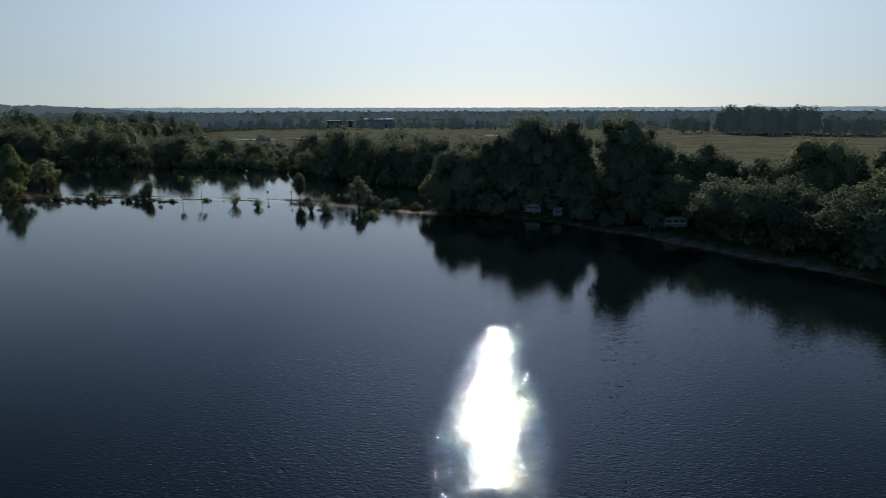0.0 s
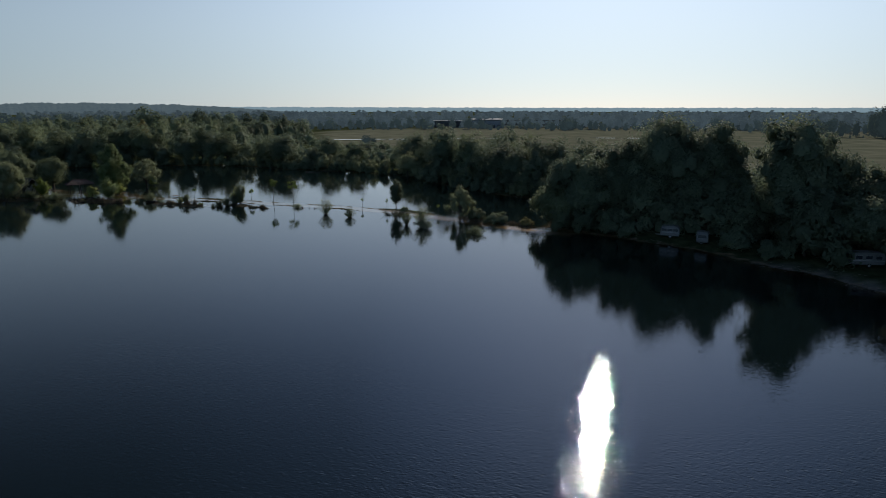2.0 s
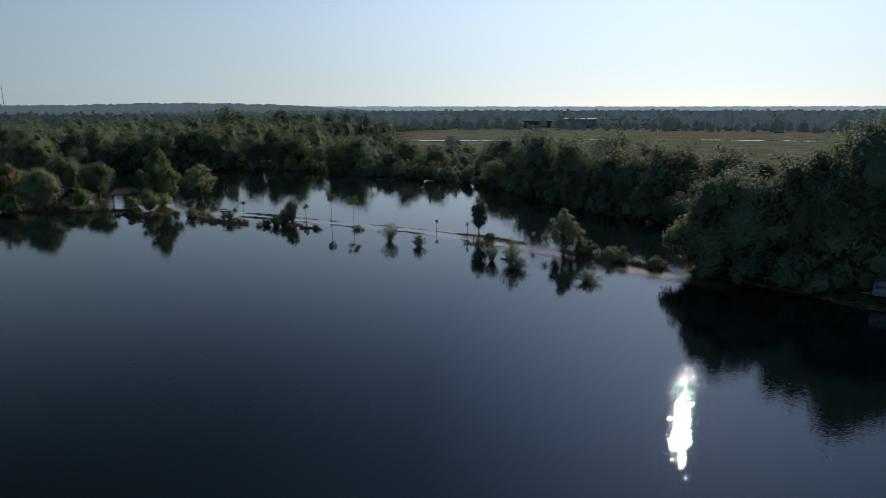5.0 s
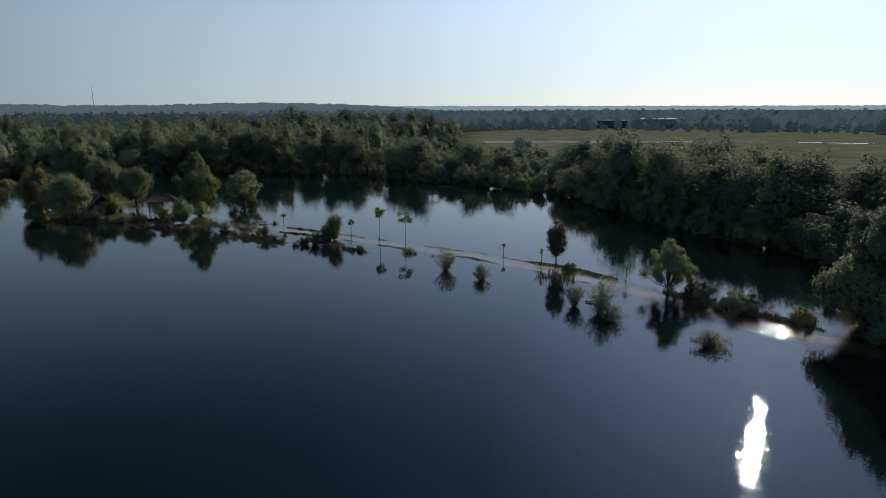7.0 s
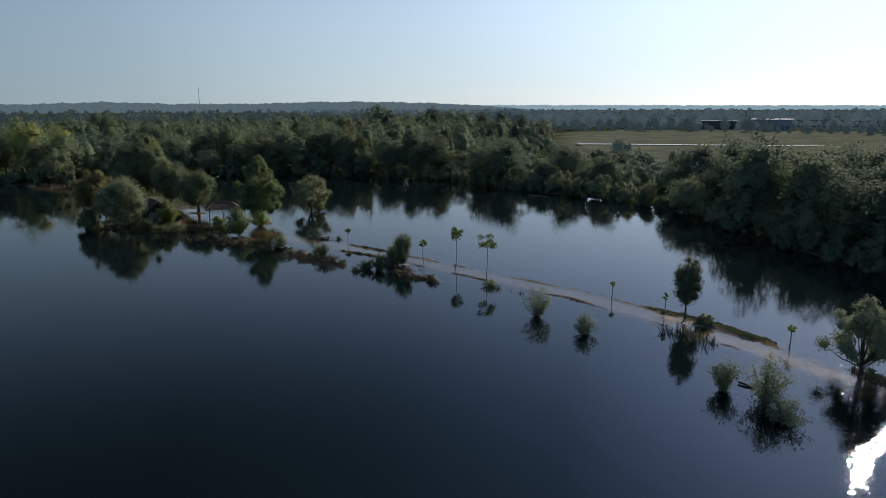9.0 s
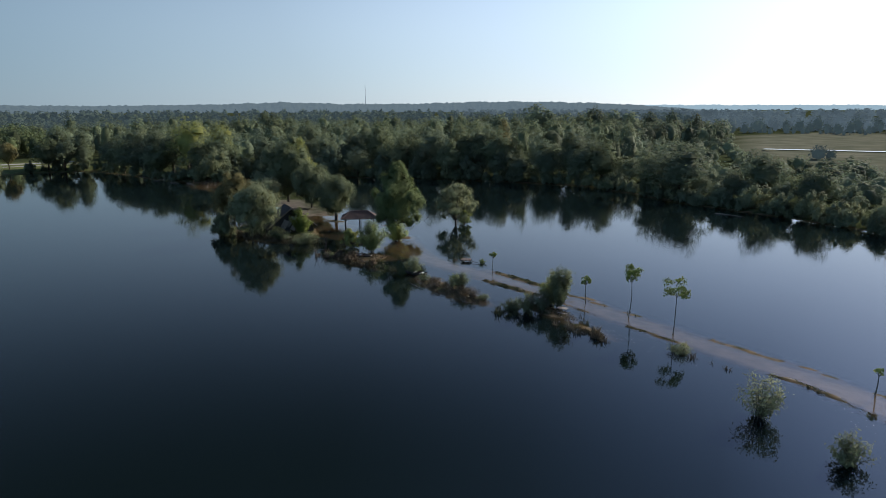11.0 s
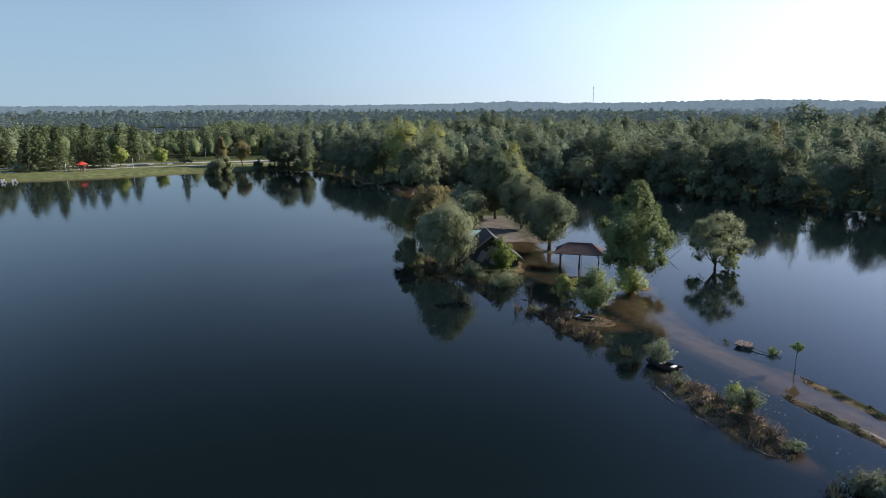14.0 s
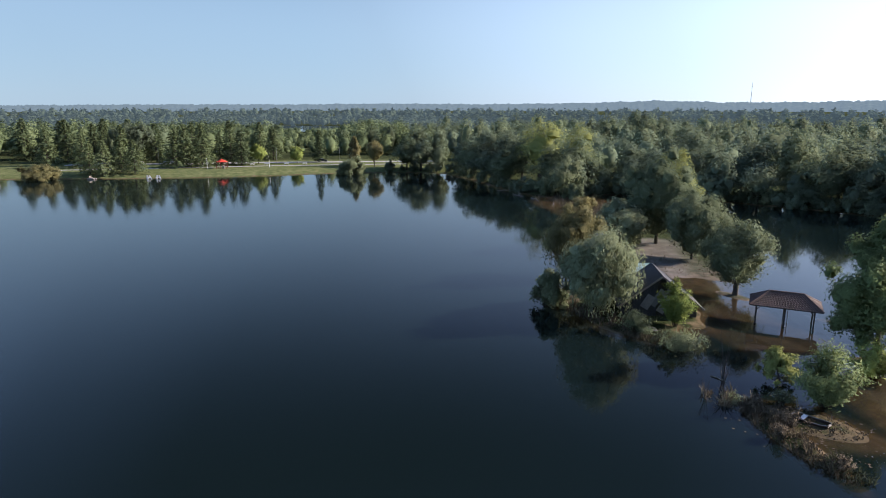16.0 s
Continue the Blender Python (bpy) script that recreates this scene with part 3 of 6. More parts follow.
PHI = (1 + 5 ** 0.5) / 2
BALL_V = np.array([(-1, PHI, 0), (1, PHI, 0), (-1, -PHI, 0), (1, -PHI, 0), (0, -1, PHI), (0, 1, PHI), (0, -1, -PHI), (0, 1, -PHI), (PHI, 0, -1), (PHI, 0, 1), (-PHI, 0, -1), (-PHI, 0, 1)]) / math.hypot(1, PHI)
BALL_F = np.array([(0, 11, 5), (0, 5, 1), (0, 1, 7), (0, 7, 10), (0, 10, 11), (1, 5, 9), (5, 11, 4), (11, 10, 2), (10, 7, 6), (7, 1, 8), (3, 9, 4), (3, 4, 2), (3, 2, 6), (3, 6, 8), (3, 8, 9), (4, 9, 5), (2, 4, 11), (6, 2, 10), (8, 6, 7), (9, 8, 1)])


def crown_normals(V, lobes, rng, rough=0.16):
    """Soft normals for a crown: out of the nearest lobe and out of the whole crown, a little ruffled leaf by leaf."""
    L = np.array(lobes)
    k = np.zeros(len(V), int)
    best = np.full(len(V), 1e9)
    for i, q in enumerate(L):
        r = (((V - q[:3]) / (q[3], q[3], q[4])) ** 2).sum(1)
        near = r < best
        best[near], k[near] = r[near], i
    d = (V - L[k, :3]) / L[k][:, [3, 3, 4]]
    d /= np.linalg.norm(d, axis=1)[:, None] + 1e-9
    lo, hi = V.min(0), V.max(0)
    o = (V - (lo + hi) / 2 * (1, 1, 0.9)) / ((hi - lo) / 2 + 0.05)
    o /= np.linalg.norm(o, axis=1)[:, None] + 1e-9
    n = 0.42 * d + 0.66 * o + (0, 0, 0.36) + np.repeat(rng.normal(0, rough, (len(V) // 3 + 1, 3)), 3, 0)[: len(V)]
    return n / (np.linalg.norm(n, axis=1)[:, None] + 1e-9)


def face_out(V, F, N):
    """Turn each face to the side that its soft normals name."""
    g = np.cross(V[F[:, 1]] - V[F[:, 0]], V[F[:, 2]] - V[F[:, 0]])
    back = (g * N[F].sum(1)).sum(1) < 0
    F = np.array(F)
    F[back] = F[back][:, ::-1]
    return F


def any_turn(rng):
    q = rng.normal(0, 1, 4)
    w, x, y, z = q / np.linalg.norm(q)
    return np.array([[1 - 2 * (y * y + z * z), 2 * (x * y - z * w), 2 * (x * z + y * w)], [2 * (x * y + z * w), 1 - 2 * (x * x + z * z), 2 * (y * z - x * w)], [2 * (x * z - y * w), 2 * (y * z + x * w), 1 - 2 * (x * x + y * y)]])


def crown_arrays(rng, lobes, n, size, droop=0.0, slim=0.6, core=0.8, shell=(0.68, 1.28), inner=0.0):
    """Leaves round a set of lobes (x, y, z, rx, rz), and a dark inner mass that stops the light."""
    L = np.array(lobes)
    wgt = L[:, 3] * L[:, 4]
    k = rng.choice(len(L), int(n * 1.7), p=wgt / wgt.sum())
    d = ball_dirs(rng, len(k))
    d[:, 2] = np.where(rng.random(len(k)) < 0.5, np.abs(d[:, 2]), d[:, 2])
    r = rng.uniform(*shell, len(k))[:, None]
    sc = np.stack([L[k, 3], L[k, 3], L[k, 4]], 1)
    at = L[k, :3] + d * sc * r
    deep = np.zeros(len(k), bool)
    for q in L:
        u = (at - q[:3]) / (q[3], q[3], q[4])
        deep |= (u ** 2).sum(1) < 0.28
    at, d = at[~deep][:n], d[~deep][:n]
    mid = np.average(L[:, :3], axis=0, weights=wgt) * (1, 1, 0.85)
    o = (at - mid) / (np.abs(L[:, :2]).max() + 0.1, np.abs(L[:, :2]).max() + 0.1, L[:, 2].max() * 0.5)
    o /= np.linalg.norm(o, axis=1)[:, None] + 1e-9
    V, F = leaf_sprays(rng, at, d * 0.5 + o * 0.75, size, droop, slim)
    parts = [(V, F)]
    if core:
        for q in L[L[:, 3] > inner * L[:, 3].max()]:
            v = (BALL_V * rng.uniform(0.82, 1.08, (len(BALL_V), 1))) @ any_turn(rng).T * (q[3] * core, q[3] * core, q[4] * core) + q[:3]
            parts.append((v, BALL_F))
    return parts


def tree_lobes(rng, kind, h, w):
    L = []
    if kind == "poplar":
        m = int(34 + 1.6 * h)
        for i in range(m):
            t = (i + rng.uniform(0, 1)) / m
            z = h * (0.16 + 0.80 * t)
            R = w * 0.5 * (0.62 + 0.38 * min(1, t / 0.3)) * (1 - 0.93 * max(0, (t - 0.3) / 0.7) ** 1.7) * rng.uniform(0.62, 1.14)
            a = rng.uniform(0, 6.28)
            o = R * rng.uniform(0.55, 0.9)
            r = max(0.4, w * rng.uniform(0.07, 0.125) * (1 - 0.3 * t))
            L.append((o * math.cos(a), o * math.sin(a), z, r, r * 1.2))
        for i, f in enumerate((0.27, 0.27, 0.2, 0.12)):
            L.append((0, 0, h * (0.32 + 0.16 * i), w * f, h * 0.14))
        L.append((-w * 0.2, -w * 0.12, h * 0.76, w * 0.085, h * 0.085))
    elif kind == "open":
        # limbs fan out of a low fork and carry a wide, loose crown
        for i in range(64):
            a, e = rng.uniform(0, 6.28), rng.uniform(0.1, 1.0) * 1.5
            o = rng.uniform(0.55, 1.0)
            r = w * rng.uniform(0.055, 0.1)
            L.append((math.cos(a) * math.cos(e) * o * w * 0.47, math.sin(a) * math.cos(e) * o * w * 0.47, h * (0.03 + 0.9 * o * math.sin(e) ** 0.8), r, min(r, h * 0.09)))
    elif kind == "far":
        for i in range(34):
            d = ball_dirs(rng, 1)[0]
            o = rng.uniform(0.55, 1.0) ** 0.5
            r = w * rng.uniform(0.09, 0.16)
            taper = 1.0 - 0.35 * max(d[2], 0) ** 2
            L.append((d[0] * o * w * 0.4 * taper, d[1] * o * w * 0.4 * taper, h * 0.5 + d[2] * o * h * 0.41, r, r * rng.uniform(1.0, 1.6)))
        L.append((0, 0, h * 0.46, w * 0.38, h * 0.4))
    elif kind == "bush":
        for i in range(30):
            a, o = rng.uniform(0, 6.28), w * 0.5 * rng.uniform(0.02, 1.0) ** 0.6 * 0.9
            r = w * rng.uniform(0.06, 0.14)
            z = h * rng.uniform(0.08, 0.92) * (1 - 0.45 * (o / (w * 0.5)) ** 2)
            L.append((o * math.cos(a), o * math.sin(a), max(z, r * 0.6), r, min(r * 1.3, h * 0.2)))
        for i in range(3):
            L.append((rng.normal(0, 0.08) * w, rng.normal(0, 0.08) * w, h * (0.2 + 0.16 * i), w * 0.2, h * 0.16))
    else:
        lo = {"round": 0.14, "full": 0.07}.get(kind, 0.14)
        ph, am = rng.uniform(0, 6.28, 3), rng.uniform(0.05, 0.2, 3)
        for i in range(60 if kind == "full" else 48):
            d = ball_dirs(rng, 1)[0]
            o = rng.uniform(0.12, 1.0) ** 0.45 * 0.92
            az = math.atan2(d[1], d[0])
            o *= 1 + am[0] * math.sin(2 * az + ph[0]) + am[1] * math.sin(3 * az + ph[1]) + am[2] * math.sin(5 * d[2] + ph[2])
            r = w * rng.uniform(0.07, 0.14)
            z = h * (lo + (0.97 - lo) * 0.5) + d[2] * min(o, 1.02) * h * (1 - lo) * 0.47
            sq = 1.0 if d[2] > -0.2 else 0.8
            L.append((d[0] * o * w * 0.45 * sq, d[1] * o * w * 0.45 * sq, z, r, r * rng.uniform(0.9, 1.4)))
        for i in range(5):
            L.append((rng.normal(0, 0.08) * w, rng.normal(0, 0.08) * w, h * (lo + (1 - lo) * (0.25 + 0.12 * i)), w * 0.2, h * 0.11))
        if kind != "willow":
            L.append((0, 0, h * (lo + (0.97 - lo) * 0.5), w * 0.35, h * (1 - lo) * 0.36))
    return L


def wood_arrays(rng, h, w, girth, lobes, lean=0.0, limbs=7, fork=0.22):
    top = h * 0.8
    bend = rng.uniform(-0.05, 0.05, 2) * h
    la = rng.uniform(0, 6.28)
    pts = [((bend[0] + lean * math.cos(la) * h) * t * t, (bend[1] + lean * math.sin(la) * h) * t * t, -0.5 + (top + 0.5) * t) for t in (0, 0.06, 0.15, 0.3, 0.5, 0.75, 1)]
    parts = [tube(pts, [girth * 1.5, girth * 1.15, girth, girth * 0.85, girth * 0.6, girth * 0.35, girth * 0.1], 7)]
    order = rng.permutation(len(lobes))[:limbs]
    for i in order:
        q = lobes[i]
        z0 = h * fork * rng.uniform(0.8, 1.5) if limbs > 12 else max(h * fork * rng.uniform(0.7, 1.3), min(q[2] * 0.55, h * 0.6))
        t = (z0 + 0.5) / (top + 0.5)
        x0, y0 = (bend[0] + lean * math.cos(la) * h) * t * t, (bend[1] + lean * math.sin(la) * h) * t * t
        a, b = np.array((x0, y0, z0)), np.array(q[:3])
        m = (a + b) / 2 + (0, 0, -0.04 * h)
        parts.append(tube([a, m, b], [girth * 0.42, girth * 0.28, girth * 0.06], 5))
    return quads_join(parts)


def make_tree(kind, x, y, h, w, mat, seed, n=5000, size=0.32, label="", name="tree", category="tree", lean=0.0, girth=None, bark=None, group="", place=True):
    rng = np.random.default_rng(seed)
    z = ground_z(x, y) if place else 0
    L = None
    ob = empty(name, x, y, max(z, -0.35), label=label, category=category, group=group)
    if kind == "conifer":
        crown, wood = conifer_arrays(rng, h, w, n, size)
    elif kind == "wisp":
        crown, wood = wisp_arrays(rng, h, w, n, size)
    else:
        L = tree_lobes(rng, kind, h, w)
        wood = wood_arrays(rng, h, w, girth or h * 0.018, L, lean, limbs=18 if kind == "open" else 8 if n > 1500 else 5, fork=0.05 if kind == "bush" else 0.09 if kind == "open" else 0.2)
        if kind == "willow":
            a = crown_arrays(rng, L, int(n * 0.5), size, 0.7, 0.42, 0.76)
            # hanging strands from the rim
            m = int(n * 0.5 / 6)
            k = rng.integers(0, len(L), m)
            ang = rng.uniform(0, 6.28, m)
            LL = np.array(L)
            at = LL[k, :3] + np.stack([np.cos(ang) * LL[k, 3] * 1.02, np.sin(ang) * LL[k, 3] * 1.02, np.zeros(m)], 1)
            ln = rng.uniform(0.15, 0.62, m) * h * 0.5
            allp = np.concatenate([at - np.stack([np.zeros(m), np.zeros(m), ln * t], 1) + rng.normal(0, 0.08, (m, 3)) for t in np.linspace(0, 1, 6)])
            allp = allp[allp[:, 2] > 0.5]
            a.append(leaf_sprays(rng, allp, np.tile((0, 0, 0.0), (len(allp), 1)) + ball_dirs(rng, len(allp)) * (1, 1, 0.1), size, 1.5, 0.4))
            crown = quads_join(a)
        else:
            airy = kind == "open" or (kind == "bush" and w < 7) or (kind == "round" and h < 10 and place)
            crown = quads_join(crown_arrays(rng, L, n, size, -0.25 if kind == "bush" else 0.1, 0.5, 0.6 if airy else 0.8 if place else 0.68, (0.4, 1.36) if airy else (0.66, 1.3), 0.0 if place else 0.5))
    mesh_np("trunk", *wood, bark or BARK, ob, True)
    if L is None:
        soft_n = crown[0] * (1, 1, 0.6) / (w * 0.5, w * 0.5, h) + (0, 0, 0.25) + np.repeat(rng.normal(0, 0.25, (len(crown[0]) // 3, 3)), 3, 0)
    else:
        soft_n = crown_normals(crown[0], L, rng, 0.38 if n > 4500 else 0.24)
    mesh_np("crown", crown[0], face_out(*crown, soft_n), mat, ob, normals=soft_n)
    return ob


def wisp_arrays(rng, h, w, n, size):
    """A many-stemmed shrub: thin shoots fanning from one root, leafy towards their tips."""
    wood, at, out = [], [], []
    m = 26
    for i in range(m):
        a, sp = rng.uniform(0, 6.28), rng.uniform(0.05, 1.0) ** 0.7
        tip = np.array((math.cos(a) * sp * w * 0.5, math.sin(a) * sp * w * 0.5, h * (1.02 - 0.5 * sp * sp) * rng.uniform(0.75, 1.0)))
        midp = tip * (0.42, 0.42, 0.55)
        wood.append(tube([(0, 0, -0.4), midp, tip], [0.035, 0.022, 0.006], 4))
        k = max(6, n // m)
        t = rng.uniform(0.15, 1.05, k) ** 0.75
        q = midp * (2 * t * (1 - t))[:, None] + tip * (t * t)[:, None]
        at.append(q + rng.normal(0, 0.055 * w, (k, 3)) * (1, 1, 0.7))
        out.append(np.tile(tip / np.linalg.norm(tip), (k, 1)))
    at, out = np.concatenate(at), np.concatenate(out)
    keep = at[:, 2] > 0.05
    return leaf_sprays(rng, at[keep], out[keep], size, -0.3, 0.35), quads_join(wood)


def conifer_arrays(rng, h, w, n, size):
    wood = tube([(0, 0, -0.5), (0, 0, h * 0.3), (0, 0, h * 0.97)], [h * 0.02, h * 0.014, h * 0.002], 6)
    tiers = int(h * 0.95)
    at, out, br = [], [], [wood]
    for i in range(tiers):
        t = i / tiers
        z = h * (0.10 + 0.88 * t)
        R = w * 0.5 * (1 - t) ** 0.85 * rng.uniform(0.6, 1.15) + 0.3
        for a in np.linspace(0, 6.28, 8)[:-1] + rng.uniform(0, 1):
            rr = R * rng.uniform(0.75, 1.1)
            c, s = math.cos(a), math.sin(a)
            br.append(tube([(0, 0, z), (c * rr * 0.9, s * rr * 0.9, z - rr * 0.18)], [h * 0.004, h * 0.001], 3))
            m = max(3, int(n / tiers / 7))
            u = rng.uniform(0.1, 1.0, m) ** 0.6
            side = rng.normal(0, 0.22, m) * rr * (1.1 - u)
            at.append(np.stack([c * rr * u - s * side, s * rr * u + c * side, z - rr * 0.22 * u ** 1.5 + rng.normal(0, 0.12, m)], 1))
            out.append(np.tile((c * 0.4, s * 0.4, 0.9), (m, 1)))
    at, out = np.concatenate(at), np.concatenate(out)
    V, F = leaf_sprays(rng, at, out, size, 0.15, 0.45)
    return (V, F), quads_join(br)


# single trees and shrubs of the causeway and the island
big = dict(n=20000, size=0.155)
make_tree("willow", -147.0, 163.6, 9.9, 11.4, LEAF_WILLOW, 11, label="grey-green weeping willow at the edge of the island", name="willow_tree", **big)
make_tree("wisp", -141.6, 170.8, 5.6, 4.4, LEAF_FRESH, 12, 6300, 0.17, "bright green young poplar bush beside the hut", "bush", "shrub")
make_tree("wisp", -135.8, 168.0, 2.2, 6.0, LEAF_WILLOW, 13, 2646, 0.13, "low grey willow scrub along the water's edge", "bush", "shrub")
make_tree("wisp", -141.0, 166.0, 2.2, 5.0, LEAF_WILLOW, 131, 2267, 0.13, "low grey willow scrub along the water's edge", "bush", "shrub")
make_tree("bush", -152.0, 160.4, 5.4, 4.4, LEAF_WILLOW, 14, 5670, 0.18, "rounded pale green shrub standing in the lake edge", "bush", "shrub")
make_tree("willow", -163.5, 168.0, 11.8, 8.8, LEAF_RUST, 15, label="tall willow turning yellow and brown", name="willow_tree", **big)
make_tree("full", -178.0, 183.5, 8.8, 10, LEAF_WILLOW, 16, 8000, 0.20, "rounded grey willow with a dense crown", "willow_tree", lean=0.05)
make_tree("full", -180.0, 190.5, 16.2, 13.5, LEAF_GREEN, 17, label="broad green poplar beside the sandy path", name="poplar_tree", **big)
make_tree("full", -190.0, 199.0, 17.0, 9.5, LEAF_YELLOW, 18, label="slim poplar turning yellow", name="poplar_tree", **big)
make_tree("full", -169.4, 190.6, 11, 12, LEAF_WILLOW, 19, label="silvery willow leaning over the muddy path", name="willow_tree", lean=0.06, **big)
make_tree("round", -150.9, 185.0, 9.8, 9.8, LEAF_WILLOW, 20, label="silver willow with a thick trunk on a mud spit", name="willow_tree", girth=0.34, lean=0.08, **big)
make_tree("poplar", -129.3, 184.4, 14.0, 11.2, LEAF_POPLAR, 218, label="large green poplar standing in the flood", name="poplar_tree", n=26000, size=0.155)
make_tree("wisp", -126.0, 181.0, 3.8, 4.6, LEAF_FRESH, 22, 4410, 0.16, "light green suckers at the foot of a poplar", "bush", "shrub")
make_tree("open", -131.0, 201.3, 9.2, 10.6, LEAF_WILLOW, 24, 11000, 0.13, "open-crowned tree standing in the flooded pond", "tree", lean=0.07, girth=0.2)
make_tree("open", -129.4, 202.4, 3.6, 3.4, LEAF_FRESH, 241, 1600, 0.14, "fresh green young tree leaning beside a pond tree", "tree", lean=0.3, girth=0.05)
make_tree("wisp", -122.0, 172.4, 5.9, 5.4, LEAF_POPLAR, 24, 7400, 0.17, "leafy green bush on the muddy bank", "bush", "shrub")
make_tree("open", -126.3, 171.4, 4.0, 3.8, LEAF_YELLOW, 25, 2772, 0.15, "small yellow-green tree with a thin stem", "tree", girth=0.06)
make_tree("wisp", -105.9, 167.8, 3.0, 3.2, LEAF_WILLOW, 26, 2267, 0.13, "round silvery shrub behind a moored punt", "bush", "shrub")
make_tree("wisp", -94.8, 166.6, 2.4, 3.4, LEAF_GREEN, 27, 1890, 0.13, "low green shrub on a weedy bank", "bush", "shrub")
make_tree("wisp", -97.5, 168.2, 1.8, 1.8, LEAF_FRESH, 28, 907, 0.13, "small light green shrub on a weedy bank", "bush", "shrub")
make_tree("wisp", -81.2, 169.8, 5.9, 4.2, LEAF_GREEN, 291, 5200, 0.17, "upright dark green shrub beside the drowned path", "bush", "shrub")
make_tree("wisp", -82.5, 170.0, 4.8, 3.0, LEAF_YELLOW, 292, 2600, 0.16, "yellowing shrub grown into a darker one", "bush", "shrub")
make_tree("wisp", -81.4, 166.8, 2.8, 3.2, LEAF_DARK, 302, 2600, 0.12, "rounded grey shrub standing in the water", "bush", "shrub")
make_tree("wisp", -83.0, 166.0, 2.7, 3.2, LEAF_WILLOW, 303, 2400, 0.12, "rounded grey shrub standing in the water", "bush", "shrub")
make_tree("wisp", -84.6, 165.0, 2.0, 2.8, LEAF_DARK, 30, 2116, 0.12, "low grey shrub standing in the water", "bush", "shrub")
make_tree("round", -38.4, 166.1, 7.5, 3.8, LEAF_DARK, 31, 7000, 0.13, "slim dark roadside tree on the causeway", "tree", girth=0.12)
make_tree("open", -21.4, 158.6, 7.6, 7.6, LEAF_WILLOW, 32, 15000, 0.11, "spreading grey olive-like willow on the causeway", "willow_tree", girth=0.2)
make_tree("wisp", -53.5, 158.4, 4.2, 4.2, LEAF_WILLOW, 33, 2267, 0.13, "thin willow shrub standing in the lake", "bush", "shrub")
make_tree("wisp", -46.4, 155.8, 2.7, 3.0, LEAF_WILLOW, 34, 1663, 0.13, "small willow shrub standing in the lake", "bush", "shrub")
make_tree("wisp", -31.3, 148.6, 3.4, 3.2, LEAF_WILLOW, 35, 1965, 0.13, "twiggy grey willow shrub rising from the water", "bush", "shrub")
make_tree("wisp", -28.0, 147.6, 5.0, 4.6, LEAF_WILLOW, 36, 2721, 0.13, "large twiggy grey willow shrub in the water", "bush", "shrub")
make_tree("wisp", -26.6, 145.6, 2.4, 5.0, LEAF_DARK, 37, 1965, 0.13, "low dark shrub spreading over the water", "bush", "shrub")
make_tree("bush", -17.5, 157.0, 2.4, 4.6, LEAF_DARK, 38, 3024, 0.15, "low dark scrub along the causeway", "bush", "shrub")
make_tree("bush", -13.0, 155.2, 2.6, 5.6, LEAF_DARK, 39, 3276, 0.15, "low dark scrub along the causeway", "bush", "shrub")
make_tree("bush", -6.2, 152.9, 1.9, 3.4, LEAF_RUST, 40, 2268, 0.14, "small brownish shrub along the causeway", "bush", "shrub")
make_tree("wisp", -15.2, 141.0, 2.0, 4.4, LEAF_WILLOW, 41, 1814, 0.13, "low willow shrub standing in the lake", "bush", "shrub")
make_tree("bush", -36.3, 165.6, 1.0, 2.2, LEAF_GREEN, 42, 1134, 0.11, "tuft of green weeds beside a tree", "bush", "shrub")
make_tree("wisp", -64.2, 166.8, 1.4, 2.6, LEAF_WILLOW, 43, 907, 0.13, "low drowned shrub at the path's edge", "bush", "shrub")


def sapling(x, y, h, w, seed, label="staked young tree with a small round crown", mat=None, n=420):
    """A thin stem with a tuft of leaves at its head."""
    rng = np.random.default_rng(seed)
    ob = empty("sapling", x, y, max(ground_z(x, y), -0.3), label=label, category="tree", group="young trees along the causeway")
    b = rng.uniform(-0.06, 0.06, 2) * h
    pts = [(b[0] * math.sin(t * 3), b[1] * t, -0.2 + t * (h * 0.9 + 0.2)) for t in (0, 0.25, 0.5, 0.75, 1)]
    parts = [tube(pts, [0.07, 0.055, 0.05, 0.04, 0.015], 6)]
    L = []
    for i in range(7):
        a = rng.uniform(0, 6.28)
        q = (pts[-2][0] + math.cos(a) * w * 0.32, pts[-2][1] + math.sin(a) * w * 0.32, h * rng.uniform(0.72, 0.92))
        L.append((*q, w * 0.18, w * 0.16))
        parts.append(tube([pts[-2], q], [0.025, 0.008], 4))
    L.append((pts[-1][0], pts[-1][1], h * 0.93, w * 0.16, h * 0.07))
    mesh_np("trunk", *quads_join(parts), BARK_PALE, ob, True)
    mesh_np("crown", *quads_join(crown_arrays(rng, L, n, 0.16, 0.2, 0.6, core=0.0, shell=(0.2, 1.15))), mat or LEAF_FRESH, ob)
    return ob


sapling(-73.6, 172.9, 6.4, 2.6, 51)
sapling(-67.2, 171.2, 6.3, 3.0, 52)
sapling(-99.6, 178.3, 2.9, 1.2, 53, n=150)
sapling(-80.2, 174.0, 3.6, 1.3, 54, n=150)
sapling(-48.2, 169.6, 2.4, 0.7, 55, n=60)
sapling(-40.8, 166.3, 2.9, 0.6, 56, n=60)
sapling(-27.5, 163.0, 2.6, 0.8, 57, n=60)

make_tree("bush", -208, 197, 4.2, 6.5, LEAF_WILLOW, 44, 3000, 0.18, "grey scrub willow on the drowned spit", "bush", "shrub")
make_tree("bush", -222, 196, 3.4, 6.0, LEAF_RUST, 45, 3000, 0.18, "brownish scrub on the drowned spit", "bush", "shrub")
make_tree("bush", -236, 199, 5.0, 7.0, LEAF_GREEN, 46, 3000, 0.18, "green scrub on the drowned spit", "bush", "shrub")

